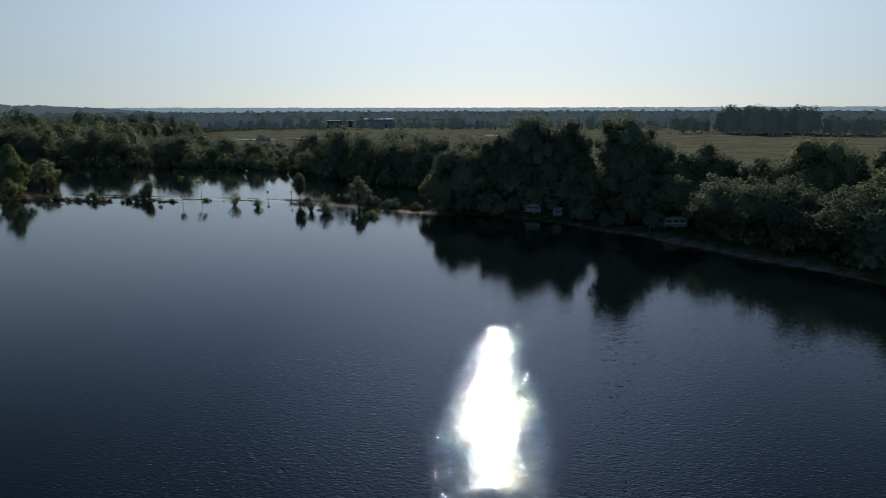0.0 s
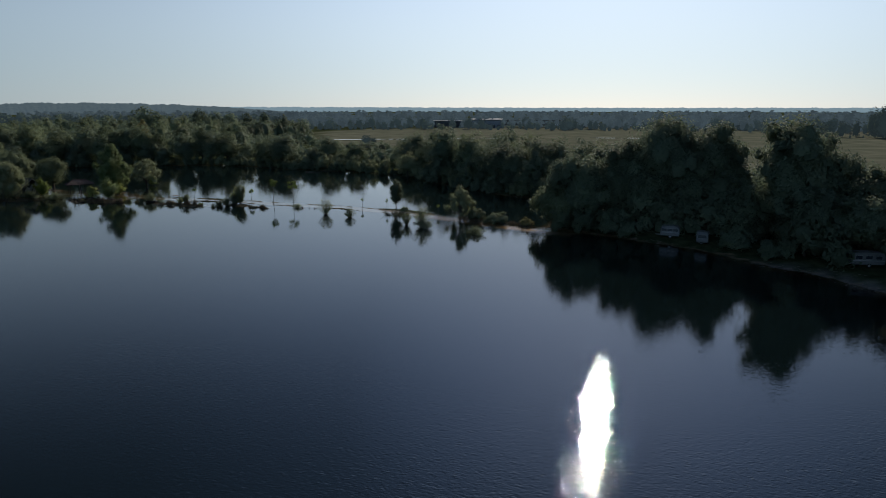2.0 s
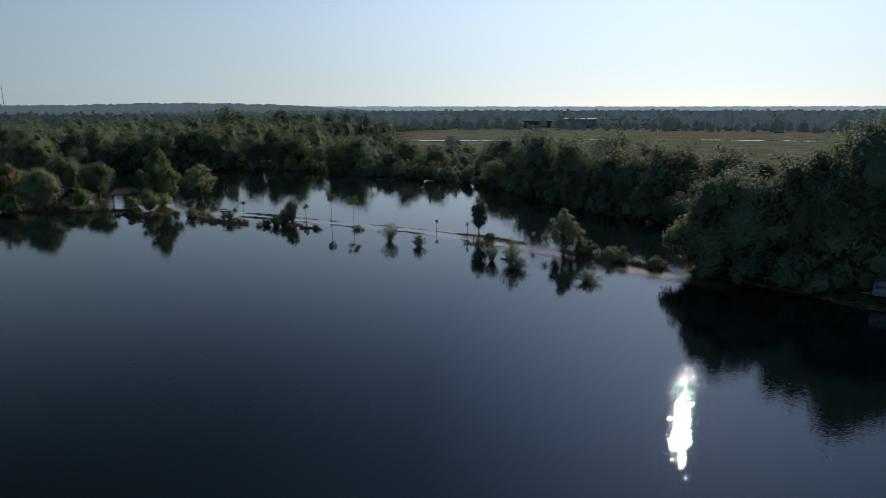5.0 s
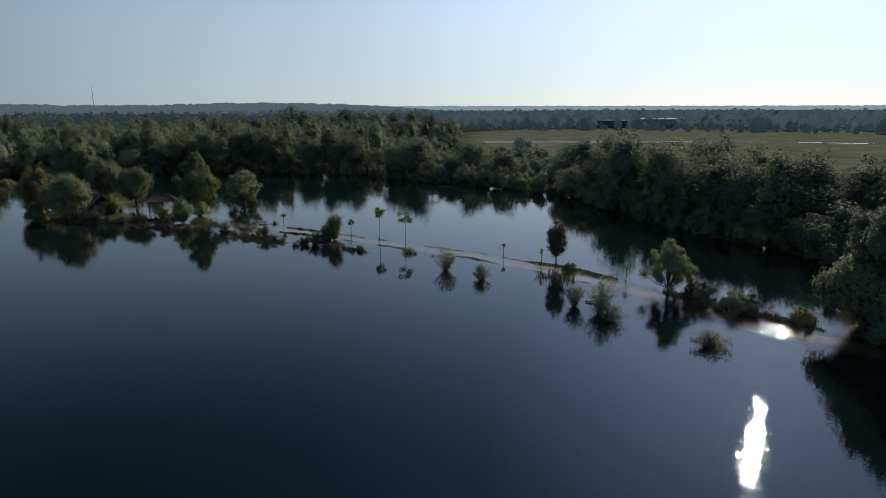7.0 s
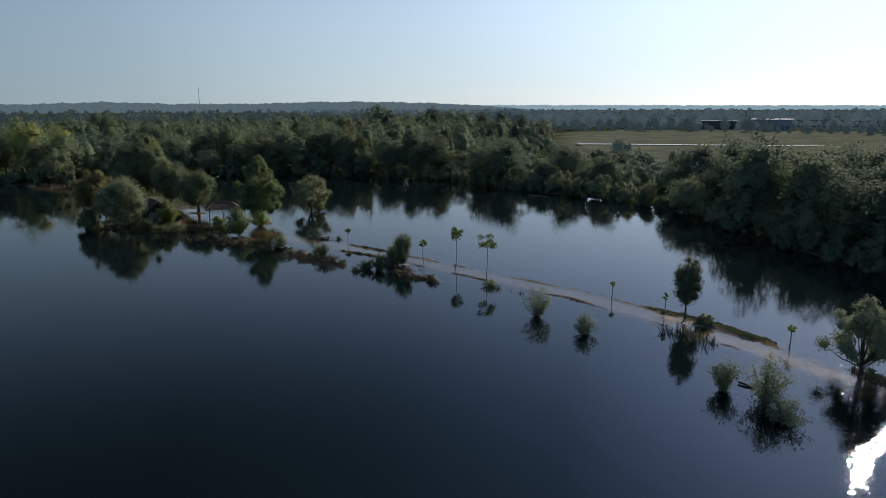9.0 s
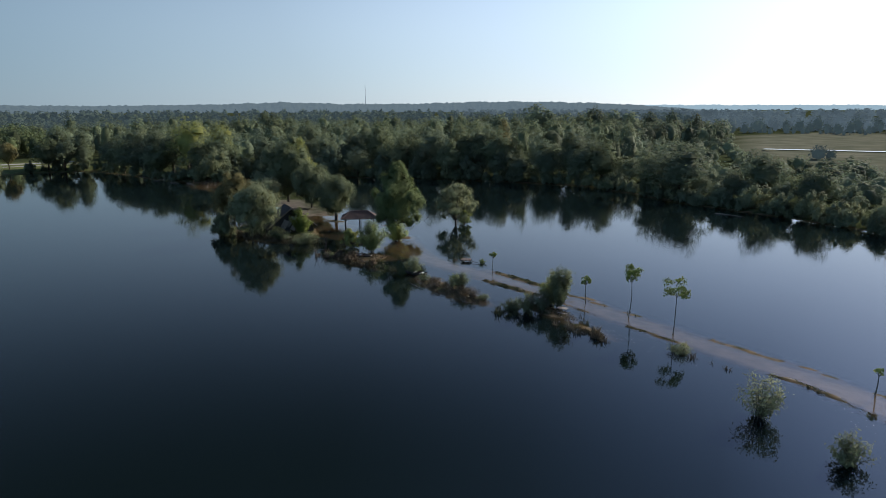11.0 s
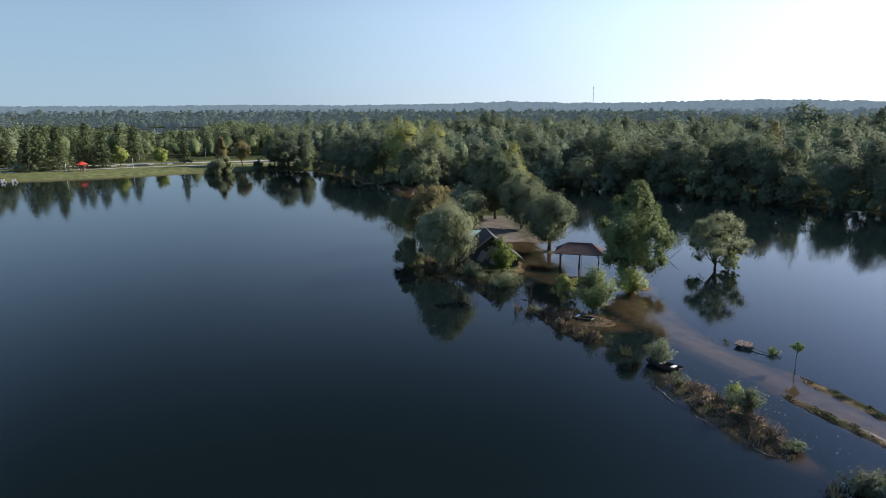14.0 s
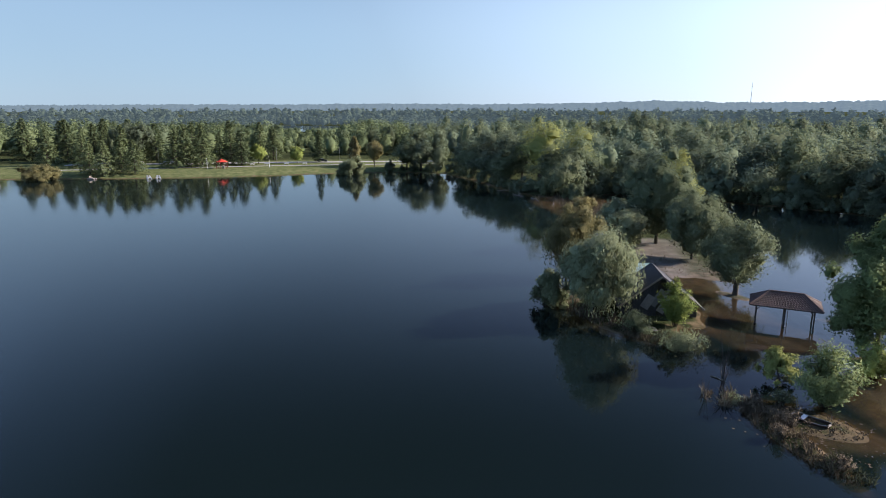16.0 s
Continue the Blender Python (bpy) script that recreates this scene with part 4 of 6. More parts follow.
rs = np.random.default_rng(77)
for i, (x, y) in enumerate([(-101.4, 165.9), (-99.6, 166.3), (-98.0, 165.0), (-96.2, 166.4), (-93.6, 165.8), (-91.4, 165.2), (-89.8, 165.6), (-119.6, 167.2), (-118.0, 165.0), (-123.0, 169.2), (-123.0, 167.0), (-113.8, 166.3), (-124.6, 165.6)]):
    make_tree("wisp", x, y, rs.uniform(0.8, 1.5), rs.uniform(1.6, 2.8), REED if i % 3 else LEAF_WILLOW, 500 + i, 800, 0.09, "low dead-brown scrub on the muddy bank" if i % 3 else "low grey-green scrub on the muddy bank", "bush", "shrub", group="scrub on the muddy banks")

# tall trees of the right bank
bank = dict(n=10000, size=0.29)
RIGHT_NORTH = [("round", -0.5, 152.5, 8.0, 9.0, LEAF_WILLOW), ("full", 2, 158, 13, 9, LEAF_DARK), ("full", 5.5, 151, 15, 11, LEAF_DARK), ("full", 12.5, 151, 16.2, 12, LEAF_DARK), ("full", 20.5, 152.5, 22.6, 17.5, LEAF_DARK),
         ("round", 29.5, 150.5, 21, 12, LEAF_DARK), ("full", 38.5, 135, 23.0, 12.5, LEAF_DARK), ("full", 45, 138, 18, 9, LEAF_DARK), ("full", 30, 158, 18, 12, LEAF_DARK), ("full", 47, 143, 15, 13, LEAF_DARK)]
RIGHT_SOUTH = [("full", 57, 135, 14.5, 13, LEAF_DARK), ("full", 65, 127, 13.5, 12, LEAF_DARK), ("full", 70, 118, 17.2, 13.5, LEAF_WILLOW), ("full", 56.5, 119.5, 8.6, 8.4, LEAF_WILLOW), ("full", 62.5, 113.5, 7.0, 6.6, LEAF_WILLOW),
         ("full", 73, 98, 12, 15, LEAF_WILLOW), ("full", 82, 111, 16.5, 13, LEAF_DARK), ("full", 93, 101, 18, 16, LEAF_DARK), ("full", 80, 126, 14, 14, LEAF_DARK), ("full", 85, 84, 14, 14, LEAF_DARK), ("full", 9, 161, 15, 11, LEAF_DARK), ("full", 22, 160, 17, 13, LEAF_DARK), ("full", 33, 147, 12, 9, LEAF_DARK), ("full", 51, 133, 13, 10, LEAF_DARK), ("full", 46, 131, 9, 8, LEAF_DARK)]
RIGHT = RIGHT_NORTH + RIGHT_SOUTH
for i, (k, x, y, h, w, m) in enumerate(RIGHT):
    make_tree(k, x, y, h * 1.06, w * 1.15, m, 100 + i, label="tall dark lakeside tree with a dense crown" if h > 12 else "rounded grey-green lakeside willow", name="tree", group="trees on the wooded bank", **bank)

for i, (x, y, h, w, m) in enumerate([(1.0, 149.8, 5.5, 6.5, LEAF_DARK), (5.5, 148.0, 5.0, 6.5, LEAF_DARK), (10, 146.6, 5.0, 6.5, LEAF_DARK), (14.2, 143.8, 3.6, 5, LEAF_DARK), (30.5, 133.5, 3.4, 5, LEAF_DARK), (35, 127.5, 3.2, 5, LEAF_DARK)]):
    make_tree("bush", x, y, h, w, m, 170 + i, 3600, 0.24, "dark thicket at the edge of the wooded bank", "bush", "shrub", group="thickets on the wooded bank")

# belts of trees round the pond, copied from a few grown ones
PROTO = []
for i, (k, h, w, m) in enumerate([("full", 12, 11, LEAF_DARK), ("full", 12, 9, LEAF_GREEN), ("full", 18, 9, LEAF_DARK), ("poplar", 18, 8, LEAF_GREEN), ("bush", 7, 9, LEAF_DARK), ("bush", 7, 9, LEAF_WILLOW), ("round", 12, 10, LEAF_WILLOW), ("full", 18, 14, LEAF_YELLOW), ("poplar", 18, 8, LEAF_RUST)]):
    PROTO.append((make_tree(k, 0, 0, h, w, m, 300 + i, 2100 if k == "bush" else 3600, 0.27, {"bush": "dense scrub willow on the pond's bank", "round": "round-crowned tree in the belt round the pond", "full": "full-crowned tree in the belt round the pond" if m is not LEAF_YELLOW else "broad poplar turning yellow-green beside the pond", "poplar": "tall poplar in the belt round the pond" if m is LEAF_GREEN else "narrow poplar turning rusty brown beside the pond"}[k], "bush" if k == "bush" else "tree", "shrub" if k == "bush" else "tree", group="belt of trees round the pond", place=False), h, w))
used = set()


def plant(kind, x, y, h, w, turn):
    ob, h0, w0 = PROTO[kind]
    m = pose(x, y, max(ground_z(x, y), -0.2), 0, 0, turn) @ Matrix.Diagonal((w / w0, w / w0, h / h0, 1))
    if kind not in used:
        used.add(kind)
        ob.matrix_basis = m
        return ob
    return copy_thing(ob, m @ Matrix.Diagonal((1 / ob.scale[0], 1 / ob.scale[1], 1 / ob.scale[2], 1)))


rb = np.random.default_rng(31)


for i, (k, x, y, h, w) in enumerate([("round", 24.5, 150.2, 14, 13), ("round", 16.5, 149.6, 12, 10), ("full", 34.5, 141.5, 11, 10), ("round", 40, 128.5, 12, 10), ("round", 48.5, 126.4, 11, 11), ("full", 54, 121.5, 8, 8), ("full", 60.5, 108, 7, 7), ("full", 66, 104, 9, 9), ("full", 67, 92, 8, 8)]):
    make_tree(k, x, y, h, w, LEAF_DARK, 150 + i, label="shady lakeside tree with low boughs", name="tree", group="trees on the wooded bank", n=7000, size=0.27)

CLEAR = [(46.6, 122.8, 4), (43, 117, 5), (21, 142, 3), (18, 138, 4), (26, 138, 3), (24, 134, 4)]


def belt(line, rows, gap, kinds, hts, depth, wide=(0.9, 1.3), start=2.0):
    """Trees in rows behind a shore line; hts gives each row's range of heights."""
    A = np.array(line, float)
    seg = np.hypot(*np.diff(A, axis=0).T)
    s = np.concatenate([[0], np.cumsum(seg)])
    for r in range(rows):
        u = rb.uniform(0, gap)
        while u < s[-1]:
            i = min(np.searchsorted(s, u, "right") - 1, len(seg) - 1)
            t = (u - s[i]) / seg[i]
            d = (A[i + 1] - A[i]) / seg[i]
            q = A[i] + t * (A[i + 1] - A[i]) + np.array((d[1], -d[0])) * (start + r * depth + rb.uniform(-1.2, 1.8))
            u += gap * rb.uniform(0.7, 1.35)
            if any(math.hypot(q[0] - cx, q[1] - cy) < cr for cx, cy, cr in CLEAR):
                continue
            h = rb.uniform(*hts[min(r, len(hts) - 1)])
            k = int(rb.choice(kinds[min(r, len(kinds) - 1)]))
            plant(k, float(q[0]), float(q[1]), h, h * rb.uniform(*wide) * (1.15 if k in (4, 5) else 0.62 if k in (2, 3, 7) else 0.95), rb.uniform(0, 360))


NORTH_SHORE = [(-147, 275), (-160, 272), (-178, 265), (-194, 257), (-205, 250), (-222, 237)]
SCRUB_SHORE = [(-72, 255), (-96, 260), (-113, 263), (-128, 270), (-147, 275)]
EAST_SHORE = [(-30, 214), (-43, 231), (-57, 247), (-72, 255)]
# the marked crowns of the belt: kind, place, height, width
for k, x, y, h, w in [(8, -192, 286, 18.6, 8.5), (0, -157, 282, 14.2, 17), (1, -146, 279, 12.6, 15), (0, -116, 269, 14.0, 18), (1, -126, 274, 11.2, 13), (0, -98, 277, 12.2, 14), (1, -84, 270, 9.5, 12),
                      (0, -41, 238, 17.8, 17), (1, -31, 231, 15.5, 14), (0, -21, 245, 16.8, 16), (6, -55, 242, 9.2, 10), (0, -48, 262, 16.2, 15), (0, -24, 274, 14.4, 16), (1, -12, 228, 15.0, 14), (0, -3, 214, 15.4, 15),
                      (0, 6, 202, 15.0, 14), (1, -36, 252, 13.5, 13), (2, -243, 237, 18.2, 12), (1, -226, 256, 17.4, 13), (0, -209, 279, 13.0, 13), (3, -238, 303, 17.0, 10), (2, -214, 262, 16.0, 11), (3, -201, 270, 15.5, 9),
                      (7, -260, 199, 19.8, 17), (7, -263, 212, 18.0, 11), (3, -272, 203, 17, 12), (5, -245, 196, 6.5, 9), (4, -250, 192, 5, 8)]:
    plant(k, x, y, h, w, rb.uniform(0, 360))
belt(NORTH_SHORE, 2, 8.0, [(0, 4, 1), (0, 2, 1, 3)], [(8, 13), (13, 17.5)], 7)
belt(SCRUB_SHORE, 2, 6.5, [(4, 5, 5), (4, 5, 0)], [(3.2, 6), (4.5, 8)], 7)
belt(EAST_SHORE, 3, 8.0, [(4, 6, 5), (0, 4, 6), (0, 1)], [(5, 9), (9, 13), (11, 15)], 7)
belt([(4, 172), (0, 188), (-10, 197), (-21, 205), (-30, 214)], 3, 7.5, [(4, 0, 5), (0, 4), (0, 1, 6)], [(6, 10), (10, 14), (12, 16)], 6.5)
belt([(-262, 187), (-286, 185), (-308, 180), (-315, 164)], 2, 8.0, [(0, 1, 2), (2, 3)], [(10, 13), (14, 17)], 7)
belt([(-222, 237), (-236, 222), (-244, 210), (-240, 200), (-243, 193)], 2, 7.0, [(0, 4, 5), (0, 1)], [(6, 12), (9, 14)], 6)


# woods further off, each one mass of crowns
def crown_templates(seed, n, size, count=6):
    out = []
    for i in range(count):
        rng = np.random.default_rng(seed + i)
        L = tree_lobes(rng, "far", 16.0, (11, 10, 9, 11, 8, 10)[i % 6])
        V, F = quads_join(crown_arrays(rng, L if n > 600 else L[::2] if n > 150 else L[1::4] + L[-1:], n, size, 0.1, 0.6, core=0.84, shell=(0.7, 1.26), inner=0.6))
        N = crown_normals(V, L, rng, 0.14)
        out.append((V / (10, 10, 16), face_out(V, F, N), N))
    return out


def woods(name, spots, mat, label, n=90, size=1.1, seed=1):
    """Many crowns at (x, y, height, width), joined."""
    tp = crown_templates(seed * 50, n, size)
    rng = np.random.default_rng(seed)
    vs, fs, ns, tone, k = [], [], [], [], 0
    for x, y, h, w in spots:
        V, F, N = tp[rng.integers(len(tp))]
        a = rng.uniform(0, 6.28)
        c, s = math.cos(a), math.sin(a)
        vs.append(np.stack([x + w * (V[:, 0] * c - V[:, 1] * s), y + w * (V[:, 0] * s + V[:, 1] * c), 0.4 + V[:, 2] * h], 1))
        fs.append(F + k)
        ns.append(np.stack([N[:, 0] * c - N[:, 1] * s, N[:, 0] * s + N[:, 1] * c, N[:, 2]], 1))
        tone.append(np.full(len(V), rng.uniform(-0.65, 0.65)))
        k += len(V)
    ob = mesh_np(name, np.concatenate(vs), np.concatenate(fs), mat, normals=np.concatenate(ns))
    ob.data.attributes.new("tone", "FLOAT", "POINT").data.foreach_set("value", np.concatenate(tone).astype(np.float32))
    return tagged(ob, label, "woods", kind="stuff")


def scatter(poly, gap, hts, rng, avoid=(), wide=(0.45, 0.72)):
    A = np.array(poly)
    lo, hi = A.min(0), A.max(0)
    n = int((hi - lo).prod() / gap ** 2)
    Q = rng.uniform(lo, hi, (n, 2))
    k = inside(Q, poly)
    for av in avoid:
        k &= ~inside(Q, av)
    Q = Q[k]
    h = rng.uniform(*hts, len(Q))
    return [(q[0], q[1], a, a * rng.uniform(*wide)) for q, a in zip(Q, h)]


rw = np.random.default_rng(5)
DEEP = [(-150, 290), (-172, 350), (-225, 440), (-310, 560), (-380, 560), (-520, 400), (-520, 200), (-330, 196), (-290, 205), (-262, 225), (-240, 246), (-205, 266), (-178, 282)]
woods("woodland", scatter(DEEP, 10.5, (8, 16.5), rw, (), (0.5, 0.85)), LEAF_WOOD, "deep mixed woodland behind the pond", 270, 0.42, 1)
woods("woodland", scatter(DEEP, 22, (14, 21), rw, (), (0.42, 0.7)), LEAF_GREEN, "lighter green crowns in the mixed woodland", 320, 0.4, 2)
woods("woodland", scatter([(-225, 430), (-205, 500), (-228, 575), (-320, 600), (-330, 540)], 9.5, (11, 17), rw, (), (0.6, 0.9)), LEAF_WOOD, "woodland between the pond and the far meadow", 200, 0.5, 22)
woods("woodland", [(-327, 473, 26, 24), (-319, 478, 23, 16), (-288, 490, 24, 15), (-278, 494, 23.5, 15), (-268, 500, 22.5, 14), (-300, 500, 21, 14), (-256, 505, 21.5, 13), (-246, 515, 22, 13), (-416, 312, 23.5, 9), (-411, 315, 22, 8), (-424, 316, 21, 9), (-232, 520, 20, 13), (-345, 455, 20, 16)], LEAF_WOOD, "tall round crowns standing over the woodland", 900, 0.5, 21)
woods("woodland", scatter([(-150, 290), (-60, 268), (-20, 235), (10, 200), (40, 210), (-10, 280), (-60, 320), (-100, 340)], 8, (4.5, 9), rw, (), (0.8, 1.2)), LEAF_WOOD, "scrub between the pond and the meadows", 160, 0.5, 3)
woods("woodland", scatter([(10, 165), (50, 150), (75, 110), (100, 60), (150, 60), (170, 130), (150, 175), (60, 205), (20, 215)], 7, (7, 12), rw, (), (0.65, 1.0)), LEAF_DARK, "scrub behind the wooded bank", 160, 0.46, 4)
woods("woodland", scatter([(-150, 290), (-70, 280), (-55, 335), (-105, 365), (-165, 415), (-205, 520), (-300, 560), (-225, 440), (-172, 350)], 8.5, (4.0, 8.5), rw, (), (0.8, 1.2)), LEAF_WOOD, "low scrub and young trees beyond the pond", 150, 0.65, 14)
GAP = [(-383, 119), (-383, 148), (-640, 163), (-640, 111)]
VIEW = [(-383, 105), (-383, 160), (-650, 180), (-650, 98)]
woods("woodland", scatter(GAP, 8.5, (4.5, 8.0), rw, (), (0.8, 1.15)), LEAF_PINE, "low green trees before the river", 170, 0.5, 13)
woods("woodland", scatter([(-385, -80), (-380, 190), (-540, 200), (-560, -140)], 10, (11, 17), rw, [GAP], (0.55, 0.85)), LEAF_PINE, "tall woods behind the park", 230, 0.52, 5)
PARKWOOD = [(-385, 20), (-385, 190), (-420, 200), (-420, 10)]
woods("woodland", scatter(PARKWOOD, 12, (12, 17), rw, [GAP]), LEAF_GREEN, "park trees behind the road", 340, 0.42, 6)


def polar(r0, r1, a0, a1, n, hts, rng):
    a, r = np.radians(rng.uniform(a0, a1, n)), np.sqrt(rng.uniform(r0 ** 2, r1 ** 2, n))
    h = rng.uniform(*hts, n)
    at = np.stack([-np.sin(a) * r - 40, np.cos(a) * r + 100], 1)
    dry = ~inside(at, POOLS[0])
    return [(x, y, b, b * rng.uniform(0.6, 0.9)) for (x, y), b in zip(at[dry], h[dry])]


# emission in these far crowns stands in for haze, varied crown by crown
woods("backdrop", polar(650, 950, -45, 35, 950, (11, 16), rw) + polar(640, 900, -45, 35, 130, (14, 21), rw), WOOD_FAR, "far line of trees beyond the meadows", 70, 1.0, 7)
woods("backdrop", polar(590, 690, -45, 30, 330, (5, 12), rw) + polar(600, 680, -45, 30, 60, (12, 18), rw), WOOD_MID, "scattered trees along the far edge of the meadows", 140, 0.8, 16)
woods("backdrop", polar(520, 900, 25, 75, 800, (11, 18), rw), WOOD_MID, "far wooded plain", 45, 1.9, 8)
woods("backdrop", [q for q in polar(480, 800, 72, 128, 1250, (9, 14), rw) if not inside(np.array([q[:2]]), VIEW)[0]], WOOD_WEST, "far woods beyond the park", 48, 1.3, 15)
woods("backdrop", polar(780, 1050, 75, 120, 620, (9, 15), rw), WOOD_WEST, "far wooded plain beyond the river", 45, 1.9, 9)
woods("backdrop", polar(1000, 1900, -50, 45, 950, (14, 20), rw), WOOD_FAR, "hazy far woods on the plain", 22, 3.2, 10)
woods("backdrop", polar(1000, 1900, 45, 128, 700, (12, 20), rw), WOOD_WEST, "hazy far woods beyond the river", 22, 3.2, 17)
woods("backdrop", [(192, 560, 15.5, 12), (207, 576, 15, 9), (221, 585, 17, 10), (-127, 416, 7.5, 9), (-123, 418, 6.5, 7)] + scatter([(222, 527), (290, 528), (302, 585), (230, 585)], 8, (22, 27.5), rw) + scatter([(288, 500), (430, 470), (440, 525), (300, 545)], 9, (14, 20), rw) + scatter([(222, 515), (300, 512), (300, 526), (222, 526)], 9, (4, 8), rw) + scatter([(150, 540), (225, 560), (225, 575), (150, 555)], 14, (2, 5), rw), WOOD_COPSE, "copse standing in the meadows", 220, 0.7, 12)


# hills on the horizon: height over the plain by the turn from north towards west
def hills(name, r, outline, mat, label, seed, depth=500, rough=7.0):
    """A long low ridge, its slope broken up by the crowns of its woods."""
    rng = np.random.default_rng(seed)
    n, rows = 1100, 12
    turns = np.linspace(outline[0][0], outline[-1][0], n)
    ang = np.radians(turns)
    z = np.interp(turns, *zip(*outline))
    z = np.convolve(np.pad(z, 12, "edge"), np.hanning(25) / np.hanning(25).sum(), "valid")
    ph = rng.uniform(0, 6.28, 3)
    z = z * (1 + 0.03 * np.sin(turns * 1.9 + ph[0]) + 0.025 * np.sin(turns * 4.7 + ph[1]) + 0.015 * np.sin(turns * 11 + ph[2]))
    V = []
    for k in range(rows):
        t = k / (rows - 1)
        hz = math.sin(min(1, t * 1.25) * math.pi / 2)
        V.append(np.stack([-np.sin(ang) * (r + depth * t) - 50, np.cos(ang) * (r + depth * t) + 110, z * hz - (2 if k == 0 else 0) + rng.uniform(0, rough, n) * np.minimum(z / 20, 1) * rng.uniform(0.2, 1, n)], 1))
    V = np.concatenate(V)
    i = np.arange(n - 1)
    F = np.concatenate([np.stack([i + k * n, i + 1 + k * n, i + 1 + (k + 1) * n, i + (k + 1) * n], 1) for k in range(rows - 1)])
    return tagged(mesh_np(name, V, F, mat), label, "hills", kind="structure")


# the bluish glow of both ridges imitates haze
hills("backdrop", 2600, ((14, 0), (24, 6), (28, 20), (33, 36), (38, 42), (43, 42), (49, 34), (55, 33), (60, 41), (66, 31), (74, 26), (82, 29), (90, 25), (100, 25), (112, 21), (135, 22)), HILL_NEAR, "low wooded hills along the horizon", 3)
hills("backdrop", 4000, ((-55, 22), (-20, 23), (0, 24), (20, 28), (40, 32), (65, 20)), HILL_FAR, "hills at the far horizon in painted pale blue haze", 4)

belt([(4, 172), (0, 188), (-10, 197), (-21, 205)] + EAST_SHORE + SCRUB_SHORE[1:] + NORTH_SHORE[1:], 1, 3.5, [(4, 4, 5)], [(2.8, 5.2)], 4, (0.8, 1.1), 0.4)
UNDER = [(62, 87), (58, 98), (52, 106), (47, 113), (42.5, 121.5), (37, 126), (33, 134), (28, 142), (19, 146.5), (11, 149), (3, 152)]
belt([(-222, 237), (-236, 222), (-244, 210), (-240, 200), (-243, 193)], 1, 4.0, [(4, 4, 5)], [(2.5, 5.0)], 4, (0.8, 1.1), 0.6)
belt([(-250, 190), (-262, 187), (-286, 185), (-308, 180), (-315, 164)], 1, 4.5, [(4, 5, 4)], [(2.5, 4.5)], 4, (0.8, 1.1), 1.0)
belt([(q[0] + 11, q[1] + 10) for q in UNDER][::-1], 2, 5.5, [(0, 4, 1)], [(8, 11), (9, 12.5)], 6.0)

belt([(q[0] + 5.5, q[1] + 5) for q in UNDER][::-1], 1, 3.6, [(4, 0, 4)], [(2.5, 5.0)], 4.0)

# ---- weeds, drift and dead wood ----
def weeds(x, y, a, b, turn, n, h, mat, seed, label, floor=-0.25):
    """Thin bent blades over an oval of ground or shallow water."""
    rng = np.random.default_rng(seed)
    r, q = np.sqrt(rng.uniform(0, 1, n)), rng.uniform(0, 6.28, n)
    u, v = a * r * np.cos(q), b * r * np.sin(q)
    c, s = math.cos(radians(turn)), math.sin(radians(turn))
    X, Y = x + u * c - v * s, y + u * s + v * c
    Z = land_height(np.stack([X, Y], 1))
    k = Z > (floor - 0.6 if h > 0.25 else 0.0)
    X, Y, Z = X[k], Y[k], np.maximum(Z[k], floor)
    n = len(X)
    # clumps: height rises and falls over the patch
    hh = h * rng.uniform(0.35, 1.1, n) * (0.35 + 0.9 * np.sin(X * 1.7 + np.sin(Y * 1.9) * 1.5) ** 2 * np.sin(Y * 1.2 + 1.1 * X) ** 2)
    d = rng.normal(0, 0.30, (n, 2)) * hh[:, None]
    w = rng.uniform(0.02, 0.055, n)
    g = rng.uniform(0, 3.14, n)
    wx, wy = np.cos(g) * w, np.sin(g) * w
    B = np.stack([X, Y, Z - 0.05], 1)
    M = B + np.stack([d[:, 0] * 0.35, d[:, 1] * 0.35, hh * 0.6], 1)
    T = B + np.stack([d[:, 0], d[:, 1], hh], 1)
    W = np.stack([wx, wy, 0 * wx], 1)
    V = np.stack([B - W, B + W, M + W, M - W, T + W * 0.4, T - W * 0.4], 1).reshape(-1, 3)
    i = np.arange(n)[:, None] * 6
    F = np.concatenate([i + (0, 1, 2, 3), i + (3, 2, 4, 5)])
    return tagged(mesh_np("weeds", V, F, mat), label, "weeds", kind="stuff")


BROWN = "brown dead weeds on the muddy bank"
weeds(-226, 198, 20, 6, 2, 3600, 1.3, REED, 28, "dead scrub and weeds on the drowned spit")
weeds(-212, 195, 12, 4, 8, 1500, 0.9, REED_GREEN, 29, "rough grass on the drowned spit")
weeds(-70, 170.9, 14, 3.4, -12, 2600, 0.22, REED_GREEN, 30, "short grass verges of the drowned path")
weeds(-92, 174.0, 12, 3.4, 0, 2600, 0.22, REED_GREEN, 31, "short grass verges of the drowned path")
weeds(-96.5, 165.5, 7.6, 1.8, -9, 2200, 0.5, REED, 1, BROWN)
weeds(-92.6, 165.0, 3.0, 1.2, -10, 700, 0.6, REED, 2, BROWN)
weeds(-117.8, 165.6, 6.0, 1.1, 0, 1300, 0.7, REED, 3, BROWN)
weeds(-114.5, 161.6, 1.8, 1.0, 10, 600, 1.4, REED_GREEN, 4, "green reeds at the water's edge")
weeds(-120.6, 168.6, 4.6, 2.4, 35, 1300, 0.36, REED, 5, BROWN)
weeds(-113.2, 166.4, 1.6, 0.9, 20, 300, 0.9, REED_GREEN, 6, "green reeds standing in the shallow water")
weeds(-109.5, 167.0, 1.2, 0.7, 20, 260, 1.0, REED_GREEN, 7, "green reeds standing in the shallow water")
